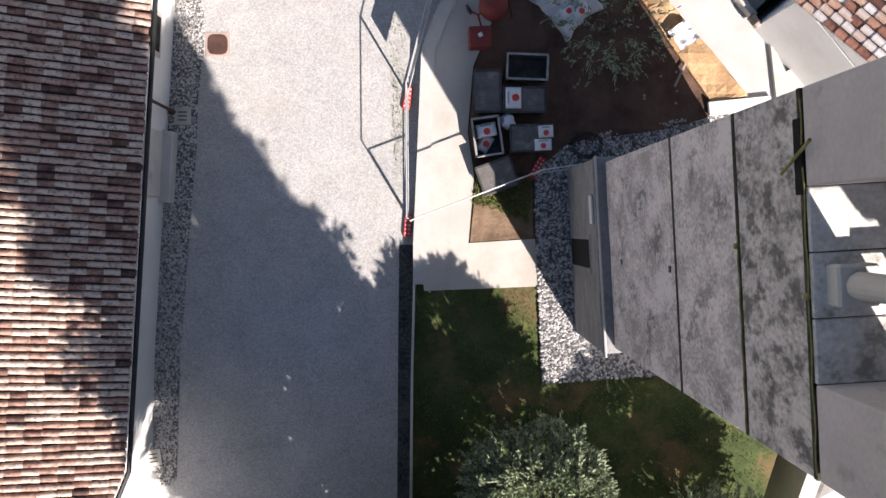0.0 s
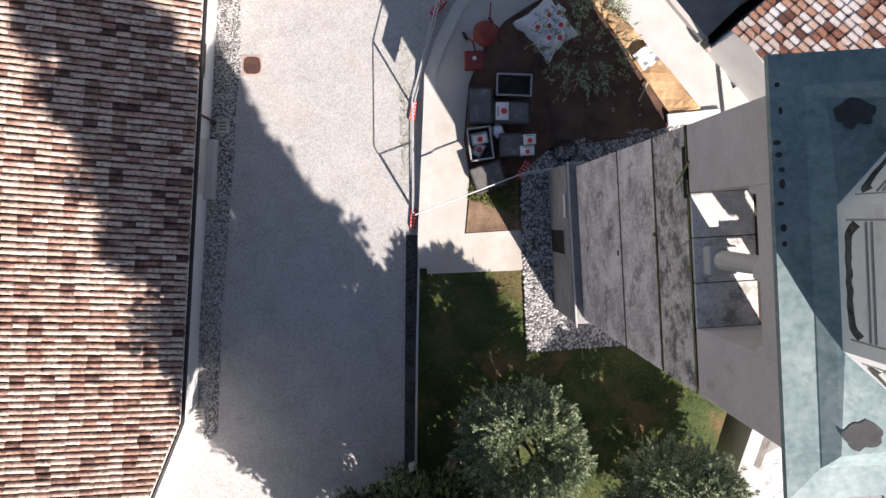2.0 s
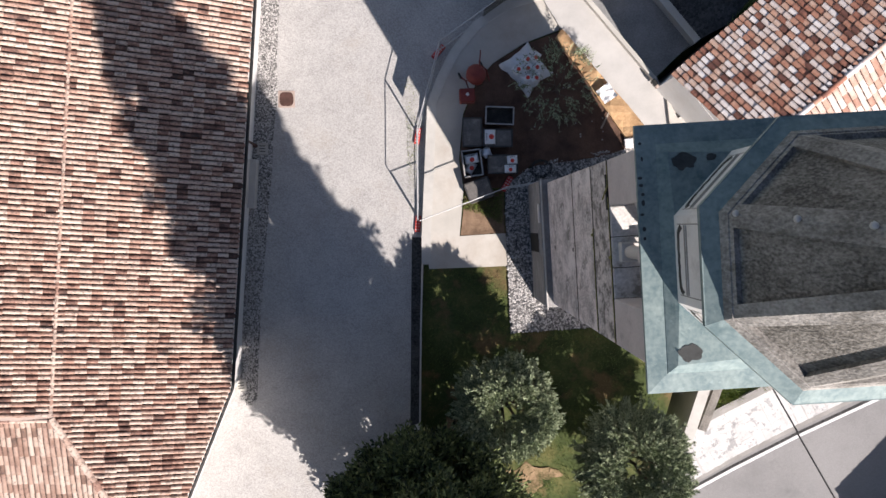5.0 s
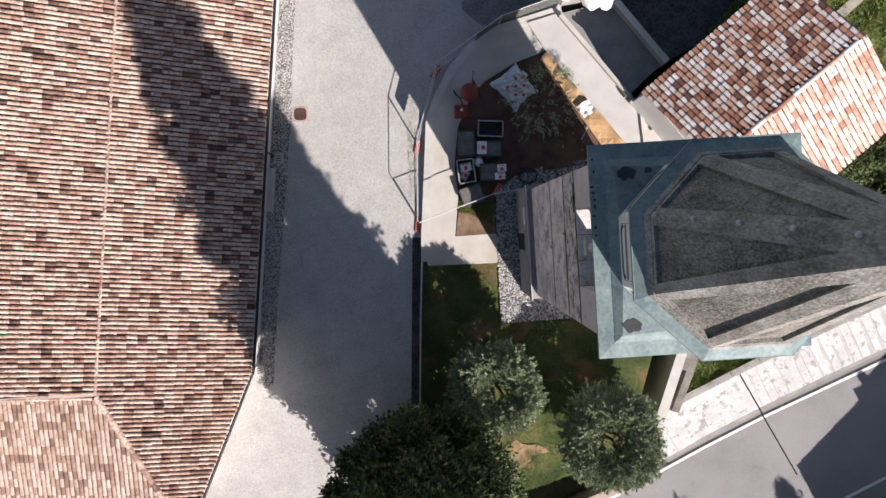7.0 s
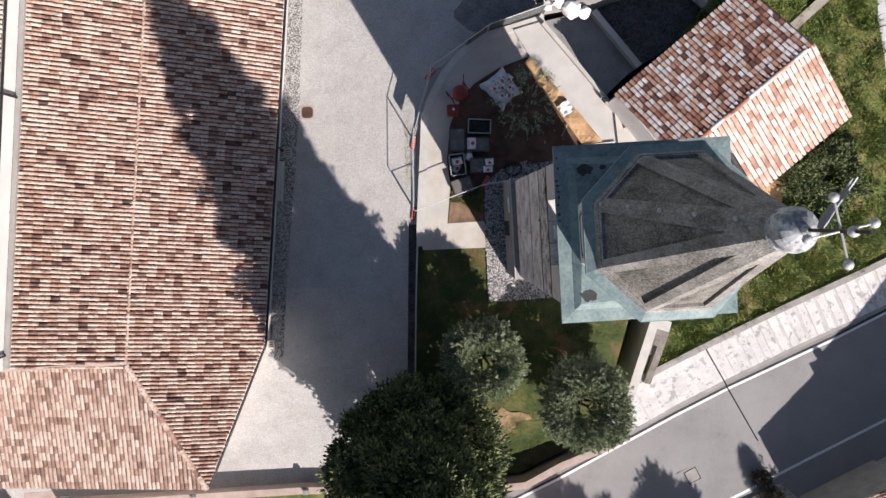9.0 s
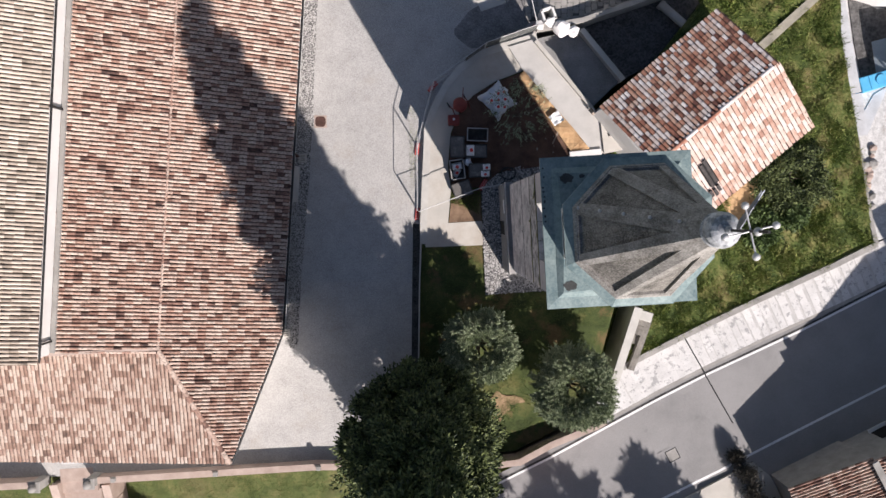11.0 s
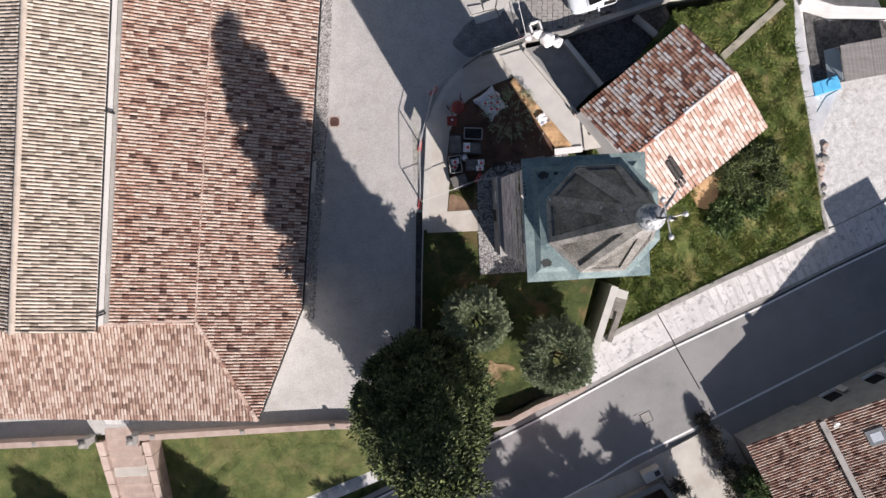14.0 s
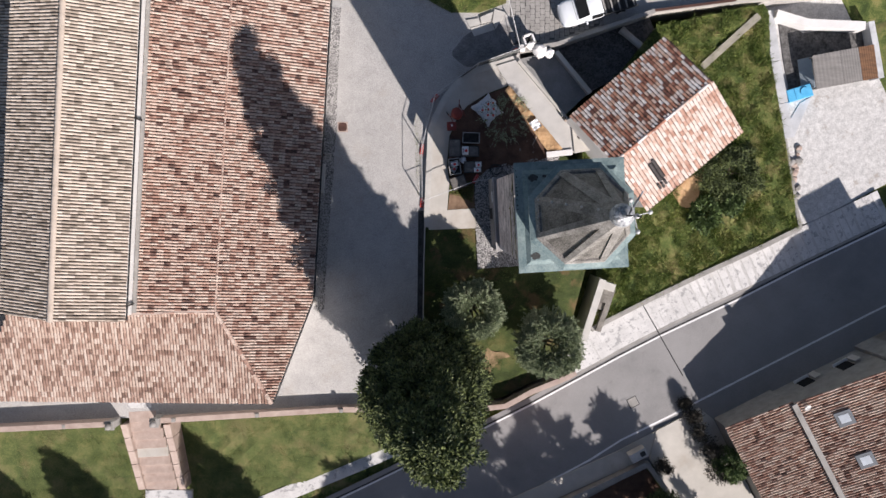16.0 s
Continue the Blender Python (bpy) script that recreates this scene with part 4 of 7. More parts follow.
def leaf_cloud(name, centres, dirs, length, width, rng, mat, parent, droop=0.0):
    """One mesh of many folded leaves at the given places, pointing roughly along dirs."""
    n = len(centres)
    d = dirs + rng.normal(0, 0.55, (n, 3))
    d[:, 2] -= droop
    d /= np.linalg.norm(d, axis=1)[:, None]
    s = np.cross(d, rng.normal(0, 1, (n, 3)))
    s /= np.linalg.norm(s, axis=1)[:, None]
    up = np.cross(s, d)
    L = length * rng.uniform(0.7, 1.3, (n, 1))
    Wd = width * rng.uniform(0.7, 1.3, (n, 1))
    base, mid, tip = centres, centres + d * L * 0.5, centres + d * L
    V = np.stack([base, mid + s * Wd / 2 - up * Wd * 0.2, tip, mid - s * Wd / 2 - up * Wd * 0.2, mid + up * Wd * 0.15], 1).reshape(-1, 3)
    k = np.arange(n)[:, None] * 5
    Fc = np.concatenate([k + [0, 1, 4], k + [1, 2, 4], k + [2, 3, 4], k + [3, 0, 4]], 0)
    me = bpy.data.meshes.new(name)
    me.from_pydata(V.tolist(), [], Fc.tolist())
    me.materials.append(mat)
    ob = new(name, me)
    ob.parent = parent
    return ob


def limbs(bm, a, b, r0, r1, rng, n=4):
    p = Vector(a)
    for i in range(n):
        q = Vector(a).lerp(Vector(b), (i + 1) / n) + Vector(rng.normal(0, 0.06, 3)) * (i < n - 1)
        add_rod(bm, p, q, r0 + (r1 - r0) * i / n, 7, r0 + (r1 - r0) * (i + 1) / n)
        p = q
    return bm


def tree(name, at, label, profile, clumps, per_clump, leaf, clump_r, mat, trunk_r, seed, lean=(0, 0), droop=0.1, category="tree", shell=0.75, group="", bend=(), boughs=0):
    """Trunk, limbs and a crown of leaf clumps. profile: (height, radius) pairs of the crown; bend: (height, dx, dy) of its axis; boughs: how many lumps it gathers into."""
    rng = np.random.default_rng(seed)
    t = thing(name, at, label, category, group)
    zs, rs = [p[0] for p in profile], [p[1] for p in profile]
    cum = np.cumsum([max(0.05, np.interp(z, zs, rs)) for z in np.linspace(zs[0], zs[-1], 60)])
    cl = []
    for i in range(clumps):
        z = np.interp(rng.uniform(0, cum[-1]), cum, np.linspace(zs[0], zs[-1], 60))
        ang = rng.uniform(0, 2 * math.pi)
        rr = np.interp(z, zs, rs) * (shell + (1 - shell) * rng.uniform(-1, 1)) * (1 + 0.16 * noise.noise((math.cos(ang) * 1.6 + seed, math.sin(ang) * 1.6, z * 0.35)))
        cl.append((rr * math.cos(ang), rr * math.sin(ang), z))
    cl = np.array(cl)
    if boughs:
        core = rng.uniform(0, 1, clumps) < 0.45
        core[:boughs] = False
        flat = np.linalg.norm(cl[:boughs, :2], axis=1)
        edge = np.interp(cl[:boughs, 2], zs, rs) / np.maximum(flat, 0.05) * rng.uniform(0.88, 1.06, boughs)
        lumps = cl[:boughs] * np.stack([edge, edge, np.ones(boughs)], 1)
        pick = rng.integers(0, boughs, clumps)
        near = lumps[pick] + rng.normal(0, 1, (clumps, 3)) * clump_r * np.array([0.52, 0.52, 0.42])
        cl = np.where(core[:, None], cl * [0.72, 0.72, 0.97], near)
    if bend:
        bz, bx, by = zip(*bend)
        cl += np.stack([np.interp(cl[:, 2], bz, bx), np.interp(cl[:, 2], bz, by), np.zeros(len(cl))], 1)
    bm = bmesh.new()
    top = Vector((lean[0], lean[1], zs[0] + (zs[-1] - zs[0]) * 0.8))
    limbs(bm, (0, 0, -0.3), top, trunk_r, trunk_r * 0.25, rng, 6)
    part("trunk", bm, M_BARK, t)
    for i in range(min(14, clumps)):
        c = cl[i * (clumps // min(14, clumps))]
        zb = max(zs[0] * 0.6, c[2] - np.interp(c[2], zs, rs) * 0.9)
        zb = min(zb, top.z * 0.95)
        part("limb", limbs(bmesh.new(), (lean[0] * zb / top.z, lean[1] * zb / top.z, zb), c, trunk_r * 0.35, trunk_r * 0.07, rng), M_BARK, t)
    cen = np.repeat(cl, per_clump, 0)
    off = rng.normal(0, 1, cen.shape)
    off = off / np.linalg.norm(off, axis=1)[:, None] * (clump_r * rng.uniform(0.25, 1, (len(cen), 1)))
    off[:, 2] *= 0.8
    out = cen.copy()
    out[:, 2] = 0
    out /= np.maximum(0.2, np.linalg.norm(out, axis=1))[:, None]
    leaf_cloud("crown", cen + off, off / clump_r * 0.7 + out * 0.5 + np.array([0, 0, 0.25]), leaf[0], leaf[1], rng, mat, t, droop)
    return t


def olive(name, at, label, R, hole, z0, H, shoots, per_shoot, leaf, spray, mat, trunk_r, seed, group="", category="tree"):
    """A bushy tree pruned open in the middle: leaning limbs and a ring of leafy shoots, each a sprig with leaves along its stem."""
    rng = np.random.default_rng(seed)
    t = thing(name, at, label, category, group)
    bm = limbs(bmesh.new(), (0, 0, -0.3), (0.08, -0.05, z0 * 0.75), trunk_r, trunk_r * 0.75, rng, 3)
    part("trunk", bm, M_BARK, t)
    n_limb = 7
    for k in range(n_limb):
        a = 2 * math.pi * (k + rng.uniform(-0.25, 0.25)) / n_limb
        tip = (R * 0.62 * math.cos(a), R * 0.62 * math.sin(a), z0 + H * rng.uniform(0.45, 0.8))
        part("limb", limbs(bmesh.new(), (0.08, -0.05, z0 * 0.7), tip, trunk_r * 0.55, trunk_r * 0.12, rng, 5), M_BARK, t)
    C, D = [], []
    for i in range(shoots):
        a = rng.uniform(0, 2 * math.pi)
        lobe = 1 + 0.17 * noise.noise((math.cos(a) * 1.7 + seed, math.sin(a) * 1.7, 2.0))
        f = math.sqrt(rng.uniform(hole * hole, 1))
        inner = i % 4 == 0
        across = (f - hole) / (1 - hole)
        rise = math.sqrt(max(0.0, 1 - (2 * across - 1) ** 2))
        z = z0 + H * (0.40 + (0.58 * rise if not inner else 0.58 * rise * rng.uniform(-0.6, 0.7)) * (1 if rng.uniform() > 0.22 else -0.5))
        r = R * f * lobe
        base = np.array([r * math.cos(a), r * math.sin(a), z + H * 0.12 * noise.noise((r * math.cos(a) * 1.3, r * math.sin(a) * 1.3, seed))])
        way = np.array([math.cos(a) * (across * 1.2 + 0.05), math.sin(a) * (across * 1.2 + 0.05), 0.75 * rise + 0.1]) + rng.normal(0, 0.32, 3)
        way /= np.linalg.norm(way)
        L = spray * rng.uniform(0.6, 1.35)
        u = rng.uniform(0.05, 1, per_shoot)
        curve = np.array([0, 0, -0.25 * L])
        C.append(base + way * (u * L)[:, None] + curve * (u ** 2)[:, None] + rng.normal(0, 0.02, (per_shoot, 3)))
        D.append(np.tile(way * 1.1, (per_shoot, 1)))
    leaf_cloud("crown", np.concatenate(C), np.concatenate(D), leaf[0], leaf[1], rng, mat, t, 0.0)
    return t


tree("tall_tree", (-0.45, -12.35, -1.05), "very tall dark broadleaf evergreen tree by the garden wall", [(0.9, 1.9), (2.6, 3.1), (4, 3.65), (5.6, 3.8), (8.5, 3.45), (11, 3.0), (14.4, 2.4), (16, 2.05), (18, 1.7), (19.5, 1.5), (21.2, 1.3), (22.5, 1.1), (24, 0.75), (24.8, 0.2)], 1800, 98, (0.24, 0.12), 0.55, M_LEAF_BIG, 0.4, 21, shell=0.8, boughs=250, bend=((0, 0, 0), (11, 0.05, 0.03), (18, 0.42, 0.26), (21.2, 0.58, 0.35), (24.6, 1.15, 0.7)))
olive("olive_tree", (2.95, -7.6, z_garden(2.9, -7.6)), "silvery green olive tree pruned open in the middle", 1.65, 0.38, 1.5, 2.9, 1650, 46, (0.145, 0.042), 0.55, M_LEAF_OLIVE, 0.17, 22, group="olive trees")
olive("olive_tree", (8.3, -10.0, z_garden(8.3, -10.0)), "broad silvery green olive tree near the road wall", 1.95, 0.34, 1.5, 3.1, 2000, 46, (0.145, 0.042), 0.58, M_LEAF_OLIVE, 0.18, 23, group="olive trees")
tree("shrub", (20.7, -0.75, z_lawn(20.7, -0.75)), "large-leaved green shrub on the sloping lawn", [(0.1, 1.0), (0.6, 1.25), (1.1, 0.95), (1.5, 0.3)], 70, 34, (0.28, 0.16), 0.38, M_LEAF_BUSH, 0.06, 24, category="shrub")
tree("shrub", (22.7, 0.1, z_lawn(22.7, 0.1)), "low green shrub on the sloping lawn", [(0.1, 0.7), (0.6, 0.95), (1.0, 0.7), (1.4, 0.3)], 40, 34, (0.26, 0.14), 0.36, M_LEAF_BUSH, 0.05, 25, category="shrub")
tree("shrub", (22.5, 2.3, z_lawn(22.5, 2.3)), "broad dark green thicket below the small house", [(0.1, 2.0), (0.5, 2.35), (0.9, 2.0), (1.25, 0.8)], 170, 60, (0.2, 0.09), 0.4, M_LEAF_BIG, 0.08, 26, category="shrub")
M_WHITEWALK = material("whitish_concrete", greys(0.38, 0.52, (1.0, 0.97, 0.92)), 0.7, 22, 0.85, bump=0.15, stain=(0.6, 0.56, 0.72, (0.40, 0.36, 0.31), 0.45))
# ---- terrace and yards beside the tiled house ----
strip = [(4.7, 10.0), (6.35, 10.5), (7.55, 9.1), (9.75, 6.5), (10.3, 5.7), (12.3, 4.1), (9.6, 3.75), (8.45, 5.35), (7.45, 6.4), (6.55, 7.5), (5.5, 8.7)]
tagged(ob_from("terrace", terrain(strip, lambda x, y: 0.55, -3), M_WHITEWALK), "white concrete terrace between bed and house", "terrace", kind="structure")
tagged(ob_from("parapet", ribbon([(6.25, 10.3), (7.5, 8.85), (9.65, 6.35)], (0.09, 0.09), (0, 0.85)), M_WALK), "low pale parapet along the terrace", "low wall", kind="structure")
yard = [(6.4, 10.55), (9.1, 11.2), (11.5, 8.2), (9.7, 6.45), (7.6, 9.0)]
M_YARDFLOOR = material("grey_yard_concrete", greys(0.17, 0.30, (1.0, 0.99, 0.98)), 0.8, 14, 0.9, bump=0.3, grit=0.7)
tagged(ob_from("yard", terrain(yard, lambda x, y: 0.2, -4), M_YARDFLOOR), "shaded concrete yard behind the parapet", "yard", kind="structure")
M_DARK_EARTH = material("dark_grey_earth", greys(0.05, 0.13, (1.0, 0.96, 0.95)), 1.5, 10, 0.9, bump=0.6, grit=0.7, cells=(9.0, 0.4))
sunk = [(9.1, 11.2), (9.1, 11.7), (16.1, 13.9), (16.5, 13.0), (15.0, 10.0), (11.5, 8.2)]
tagged(ob_from("sunken_yard", terrain(sunk, lambda x, y: -0.9, -5, wild=0.25, cell=0.6), M_DARK_EARTH), "dark sunken earth yard behind the house", "yard", kind="structure")
tagged(ob_from("yard_wall", ribbon([(9.0, 11.0), (11.5, 8.05)], (0.16, 0.16), (-3, 0.75)), M_WALK), "low grey wall dividing the yards", "low wall", kind="structure")
tagged(ob_from("yard_wall", ribbon([(6.35, 11.1), (9.05, 11.55), (16.1, 13.95)], (0.14, 0.14), (-3, 0.75)), M_WALL_STONE), "stone wall between yard and lane", "wall", kind="structure")
tagged(ob_from("lane_wall", ribbon([(16.1, 14.0), (22.3, 14.75), (24.6, 14.9)], (0.12, 0.12), (-3, 0.3)), M_WALK), "pale wall beside the lane", "wall", kind="structure")
rng = np.random.default_rng(5)


def lump(size, seed, squash=0.6):
    """An irregular stone: a sphere pushed about by noise."""
    bm = bmesh.new()
    bmesh.ops.create_icosphere(bm, subdivisions=2, radius=size)
    for v in bm.verts:
        v.co *= 1 + 0.35 * noise.noise(v.co * (1.6 / size) + Vector((seed, 0, 0)))
        v.co.z *= squash
    return bm


for i, (x, y, z, s) in enumerate(((6.5, 11.2, 0.75, 0.38), (7.1, 11.35, 0.75, 0.45), (7.75, 11.0, 0.72, 0.75), (8.45, 10.85, 0.75, 0.5))):
    ob = tagged(ob_from("stone", lump(s * 0.72, i * 3.1, 0.5), M_PLASTER), "rough pale stone on the corner of the wall", "stone", "stones on the wall")
    ob.matrix_world = pose(x, y, z + s * 0.3, 0, 0, 50 * i)
t = thing("well_surround", pose(6.95, 11.75, 0.02, 0, 0, 20), "square white concrete well surround beside the wall", "well")
for k in range(4):
    part("side", box((0.8, 0.14, 1.3), pose(0, 0.33, 0.65), 0.02), M_PLASTER, t).matrix_local = pose(0, 0, 0, 0, 0, 90 * k)
t = thing("pipe", (14.9, 12.1, -0.55), "fat pale concrete pipe lying in the yard", "pipe")
part("tube", rod((-0.85, 0.7, 0), (0.85, -0.7, 0), 0.26, 16), M_WALK, t)
part("collar", rod((-0.95, 0.78, 0), (-0.75, 0.62, 0), 0.30, 16), M_WALK, t)
t = thing("beam", (19.0, 14.4, 0.38), "dark red painted iron beam lying on the wall", "beam")
part("web", box((6.2, 0.06, 0.16), pose(0, 0, 0, 0, 0, 7.5), 0.01), M_RUST, t)
part("flange", box((6.2, 0.2, 0.03), pose(0, 0, 0.08, 0, 0, 7.5), 0.005), M_RUST, t)
# landing by the house door
tagged(ob_from("landing", prism([(10.15, 5.75), (10.65, 4.7), (11.2, 5.0), (12.0, 4.0), (10.4, 3.7)], 0.5, 0.72), M_WALK), "worn concrete landing beside the house", "landing", kind="structure")
t = thing("junction_box", (9.55, 6.2, 0.85), "small dark junction box with pinkish end", "box")
part("case", box((0.28, 0.2, 0.24), pose(0, 0, 0.12, 0, 0, -50), 0.02), M_DARK, t)
part("end_cap", box((0.14, 0.2, 0.2), pose(0.13, -0.15, 0.1, 0, 0, -50), 0.02), M_BRICK, t)
t = thing("slab", (9.3, 3.7, 0.56), "white slab over the dug edge", "slab")
part("top", box((1.9, 0.42, 0.12), pose(0, 0, 0.06, 0, 0, 6), 0.02), M_PLASTER, t)

# ---- temporary fence ----
fence = thing("site_fence", (0, 0, 0), "galvanised mesh site fence on red plastic feet", "fence")


M_TARP = material("dark_grey_green_tarpaulin", greys(0.06, 0.12, (0.95, 1.0, 0.95)), 2.0, 12, 0.7, bump=0.2)


def fence_panel(a, b, top=1.92, sign=False, sheeting=()):
    a, b = Vector((*a, 0)), Vector((*b, 0))
    L = (b - a).length
    ang = math.degrees(math.atan2(b.y - a.y, b.x - a.x))
    z = 0.5 if a.x > 0 and b.x > 1 and a.y < 3 else z_court(a.x, a.y)
    bm = bmesh.new()
    for k in range(1, int(L / 0.3)):
        add_rod(bm, (k * 0.3, 0, 0.14), (k * 0.3, 0, top), 0.001, 3)
    for k in range(1, 8):
        add_rod(bm, (0, 0, 0.14 + k * 0.22), (L, 0, 0.14 + k * 0.22), 0.001, 3)
    t = part("mesh_panel", bm, M_STEEL, fence)
    t.matrix_local = pose(a.x, a.y, z + 0.06, 0, 0, ang)
    for x in (0.02, L - 0.02):
        part("post", rod((x, 0, 0), (x, 0, top), 0.024, 8), M_STEEL, t)
    for h in (0.14, top):
        part("rail", rod((0, 0, h), (L, 0, h), 0.022, 8), M_STEEL, t)
    if sheeting:
        part("sheeting", box((L * (1 - sheeting[0]) - 0.06, 0.015, top - 0.2), pose(L * (1 + sheeting[0]) / 2, 0.03, top / 2 + 0.08), 0.004), M_TARP, t, "dark opaque sheeting tied to the mesh")
    if sign:
        part("sign_board", box((1.17, 0.02, 0.64), pose(1.0, 0.03, 1.26), 0.004), M_STEEL, t, "plain grey sign board")


FP = [(-0.70, 0.28), (-0.72, 4.08), (0.22, 7.75), (3.3, 9.95), (6.3, 11.0)]
for i, (a, b) in enumerate(zip(FP, FP[1:])):
    fence_panel(a, b, sign=i == 1, sheeting=((), (), (0.62,), (0.0,))[i])
fence_panel((-0.62, 0.22), (3.05, 1.62), top=1.75)
fence_panel((3.05, 1.62), (4.2, 1.8), top=1.75)


def fence_foot(x, y, z, ang):
    """A moulded red plastic block with holes that holds fence posts."""
    t = part("foot", box((0.72, 0.24, 0.13), pose(0, 0, 0.065), 0.03, 2), M_RED, fence, "red plastic foot with post holes")
    t.matrix_local = pose(x, y, z, 0, 0, ang)
    for i in range(-2, 3):
        for j in (-1, 1):
            part("hole", rod((i * 0.13, j * 0.055, 0.126), (i * 0.13, j * 0.055, 0.134), 0.03, 10), M_SACKRED, t)


M_SACKRED = material("pale_dust", greys(0.5, 0.6, (1, 0.9, 0.88)), 3.0, 20, 0.8, bump=0)
for x, y, z, a in ((-0.72, 0.1, 0.0, 85), (-0.72, 4.0, 0.0, 80), (0.2, 7.7, 0.0, 50), (3.25, 9.95, 0.0, 30), (3.2, 1.85, 0.46, 60), (6.2, 11.25, 0.02, 20)):
    fence_foot(x, y, z, a)

# ---- building materials in the bed ----
M_TUB = material("dusty_black_rubber", greys(0.035, 0.085, (1, 0.96, 0.92)), 2.0, 20, 0.8, bump=0.2, stain=(2.0, 0.5, 0.7, (0.16, 0.14, 0.12), 0.6))
M_COVER = material("dusty_grey_board", greys(0.085, 0.17, (1, 0.93, 0.87)), 2.5, 18, 0.85, bump=0.25, grit=0.5, stain=(3.0, 0.54, 0.68, (0.30, 0.275, 0.25), 0.55))
M_RIM = material("pale_dusty_rim", greys(0.22, 0.42, (1, 0.97, 0.93)), 4.0, 25, 0.8, bump=0.2)
M_WOOD = material("grey_weathered_wood", [(0.25, (0.20, 0.16, 0.12)), (0.75, (0.38, 0.32, 0.26))], 2.0, 25, 0.85, bump=0.3)
M_SACK = material("white_paper_sack", greys(0.66, 0.82, (1, 1, 1)), 2.0, 12, 0.7, bump=0.25)
M_BIGBAG = material("pale_woven_big_bag", greys(0.60, 0.76, (0.95, 0.99, 1.04)), 2.0, 12, 0.75, bump=0.3)
M_PRINT = material("red_print", [(0.3, (0.62, 0.05, 0.04)), (0.7, (0.75, 0.10, 0.07))], 3.0, 20, 0.7, bump=0)
M_INK = material("dark_print", greys(0.04, 0.10), 3.0, 20, 0.7, bump=0)


def tub(at, size, label, ang=0.0, tilt=(0, 0), open_top=True, h=0.55):
    """A deep open crate: floor, four flared walls, a pale rim."""
    t = thing("crate", pose(*at, tilt[0], tilt[1], ang), label, "crate", "crates in the bed")
    w, d = size
    part("floor", box((w - 0.06, d - 0.06, 0.05), pose(0, 0, 0.03)), M_TUB, t)
    for sx, sy, ww, dd in ((0, 1, w, 0.035), (0, -1, w, 0.035), (1, 0, 0.035, d), (-1, 0, 0.035, d)):
        part("wall", box((ww, dd, h), pose(sx * (w / 2 - 0.02), sy * (d / 2 - 0.02), h / 2 + 0.01, -sy * 3, sx * 3), 0.008), M_TUB, t)
        part("rim", box((ww + 0.04, dd + 0.03, 0.03) if sy else (ww + 0.03, dd + 0.04, 0.03), pose(sx * (w / 2 + 0.005), sy * (d / 2 + 0.005), h + 0.012), 0.006), M_RIM if open_top else M_TUB, t)
    if not open_top:
        part("cover", box((w, d, 0.04), pose(0, 0, h - 0.02), 0.01), M_COVER, t)
    return t


def sack(at, size, label, ang=0.0, print_side=1, tilt=(0, 0)):
    """A filled paper sack: a pillow with a printed red disc and dark bars."""
    t = thing("sack", pose(*at, tilt[0], tilt[1], ang), label, "sack", "white printed sacks")
    w, d, h = size
    bm = bmesh.new()
    bmesh.ops.create_grid(bm, x_segments=9, y_segments=7, size=0.5)
    for v in bm.verts:
        x, y = v.co.x * 2, v.co.y * 2
        k = (1 - abs(x) ** 4) * (1 - abs(y) ** 4)
        v.co = Vector((v.co.x * w, v.co.y * d, h * (0.55 + 0.45 * k) * (1 + 0.12 * noise.noise(Vector((x * 2, y * 2, at[0] * 7))))))
        if k < 1e-6:
            v.co.z = h * 0.35
    r = bmesh.ops.extrude_edge_only(bm, edges=[e for e in bm.edges if e.is_boundary])
    for v in r["geom"]:
        if isinstance(v, bmesh.types.BMVert):
            v.co = Vector((v.co.x * 0.93, v.co.y * 0.93, 0))
    bmesh.ops.recalc_face_normals(bm, faces=bm.faces)
    part("bag", bm, M_SACK, t, smooth=True)
    bm = bmesh.new()
    bmesh.ops.create_circle(bm, cap_ends=True, segments=20, radius=min(w, d) * 0.24, matrix=Matrix.Translation((0, -d * 0.12 * print_side, h * 1.13)))
    part("disc", bm, M_PRINT, t, "red printed disc")
    for k in (0.30, 0.37):
        part("print_bar", box((w * 0.55, d * 0.03, 0.004), pose(0, d * k * print_side, h * 1.02)), M_INK, t)
    return t


ZB = 0.47
tub((2.84, 4.77, ZB), (1.18, 0.72), "empty dusty black crate with a pale rim", -2)
tub((1.65, 4.05, ZB), (0.78, 1.2), "upturned dusty black crate beside the path", 0, open_top=False)
tub((2.76, 3.80, ZB), (1.22, 0.72), "closed dusty black crate with a sack on it", 0, open_top=False)
tub((1.66, 2.72, ZB), (0.78, 1.1), "open black crate half full of white sacks", 8)
tub((2.98, 2.67, ZB), (1.24, 0.76), "closed dusty black crate with sacks on one end", 1, open_top=False)
tub((1.95, 1.55, ZB + 0.02), (1.05, 0.85), "grey overturned crate beside the soil patch", 20, open_top=False, h=0.5)
sack((2.42, 3.84, ZB + 0.56), (0.62, 0.46, 0.12), "white sack with red printed disc on a crate", 90)
sack((3.38, 2.86, ZB + 0.56), (0.44, 0.36, 0.11), "white sack with red printed disc on a crate", 4)
sack((3.30, 2.47, ZB + 0.56), (0.50, 0.34, 0.11), "white sack with red printed disc on a crate", 2)
sack((1.64, 2.92, ZB + 0.34), (0.62, 0.42, 0.13), "plain white sack thrown into a crate", 12)
sack((1.60, 2.55, ZB + 0.12), (0.55, 0.40, 0.14), "plain white sack thrown into a crate", 60)
t = thing("plastic_sheet", (2.26, 3.2, ZB + 0.0), "clear plastic sheet bundled between crates", "plastic sheet")
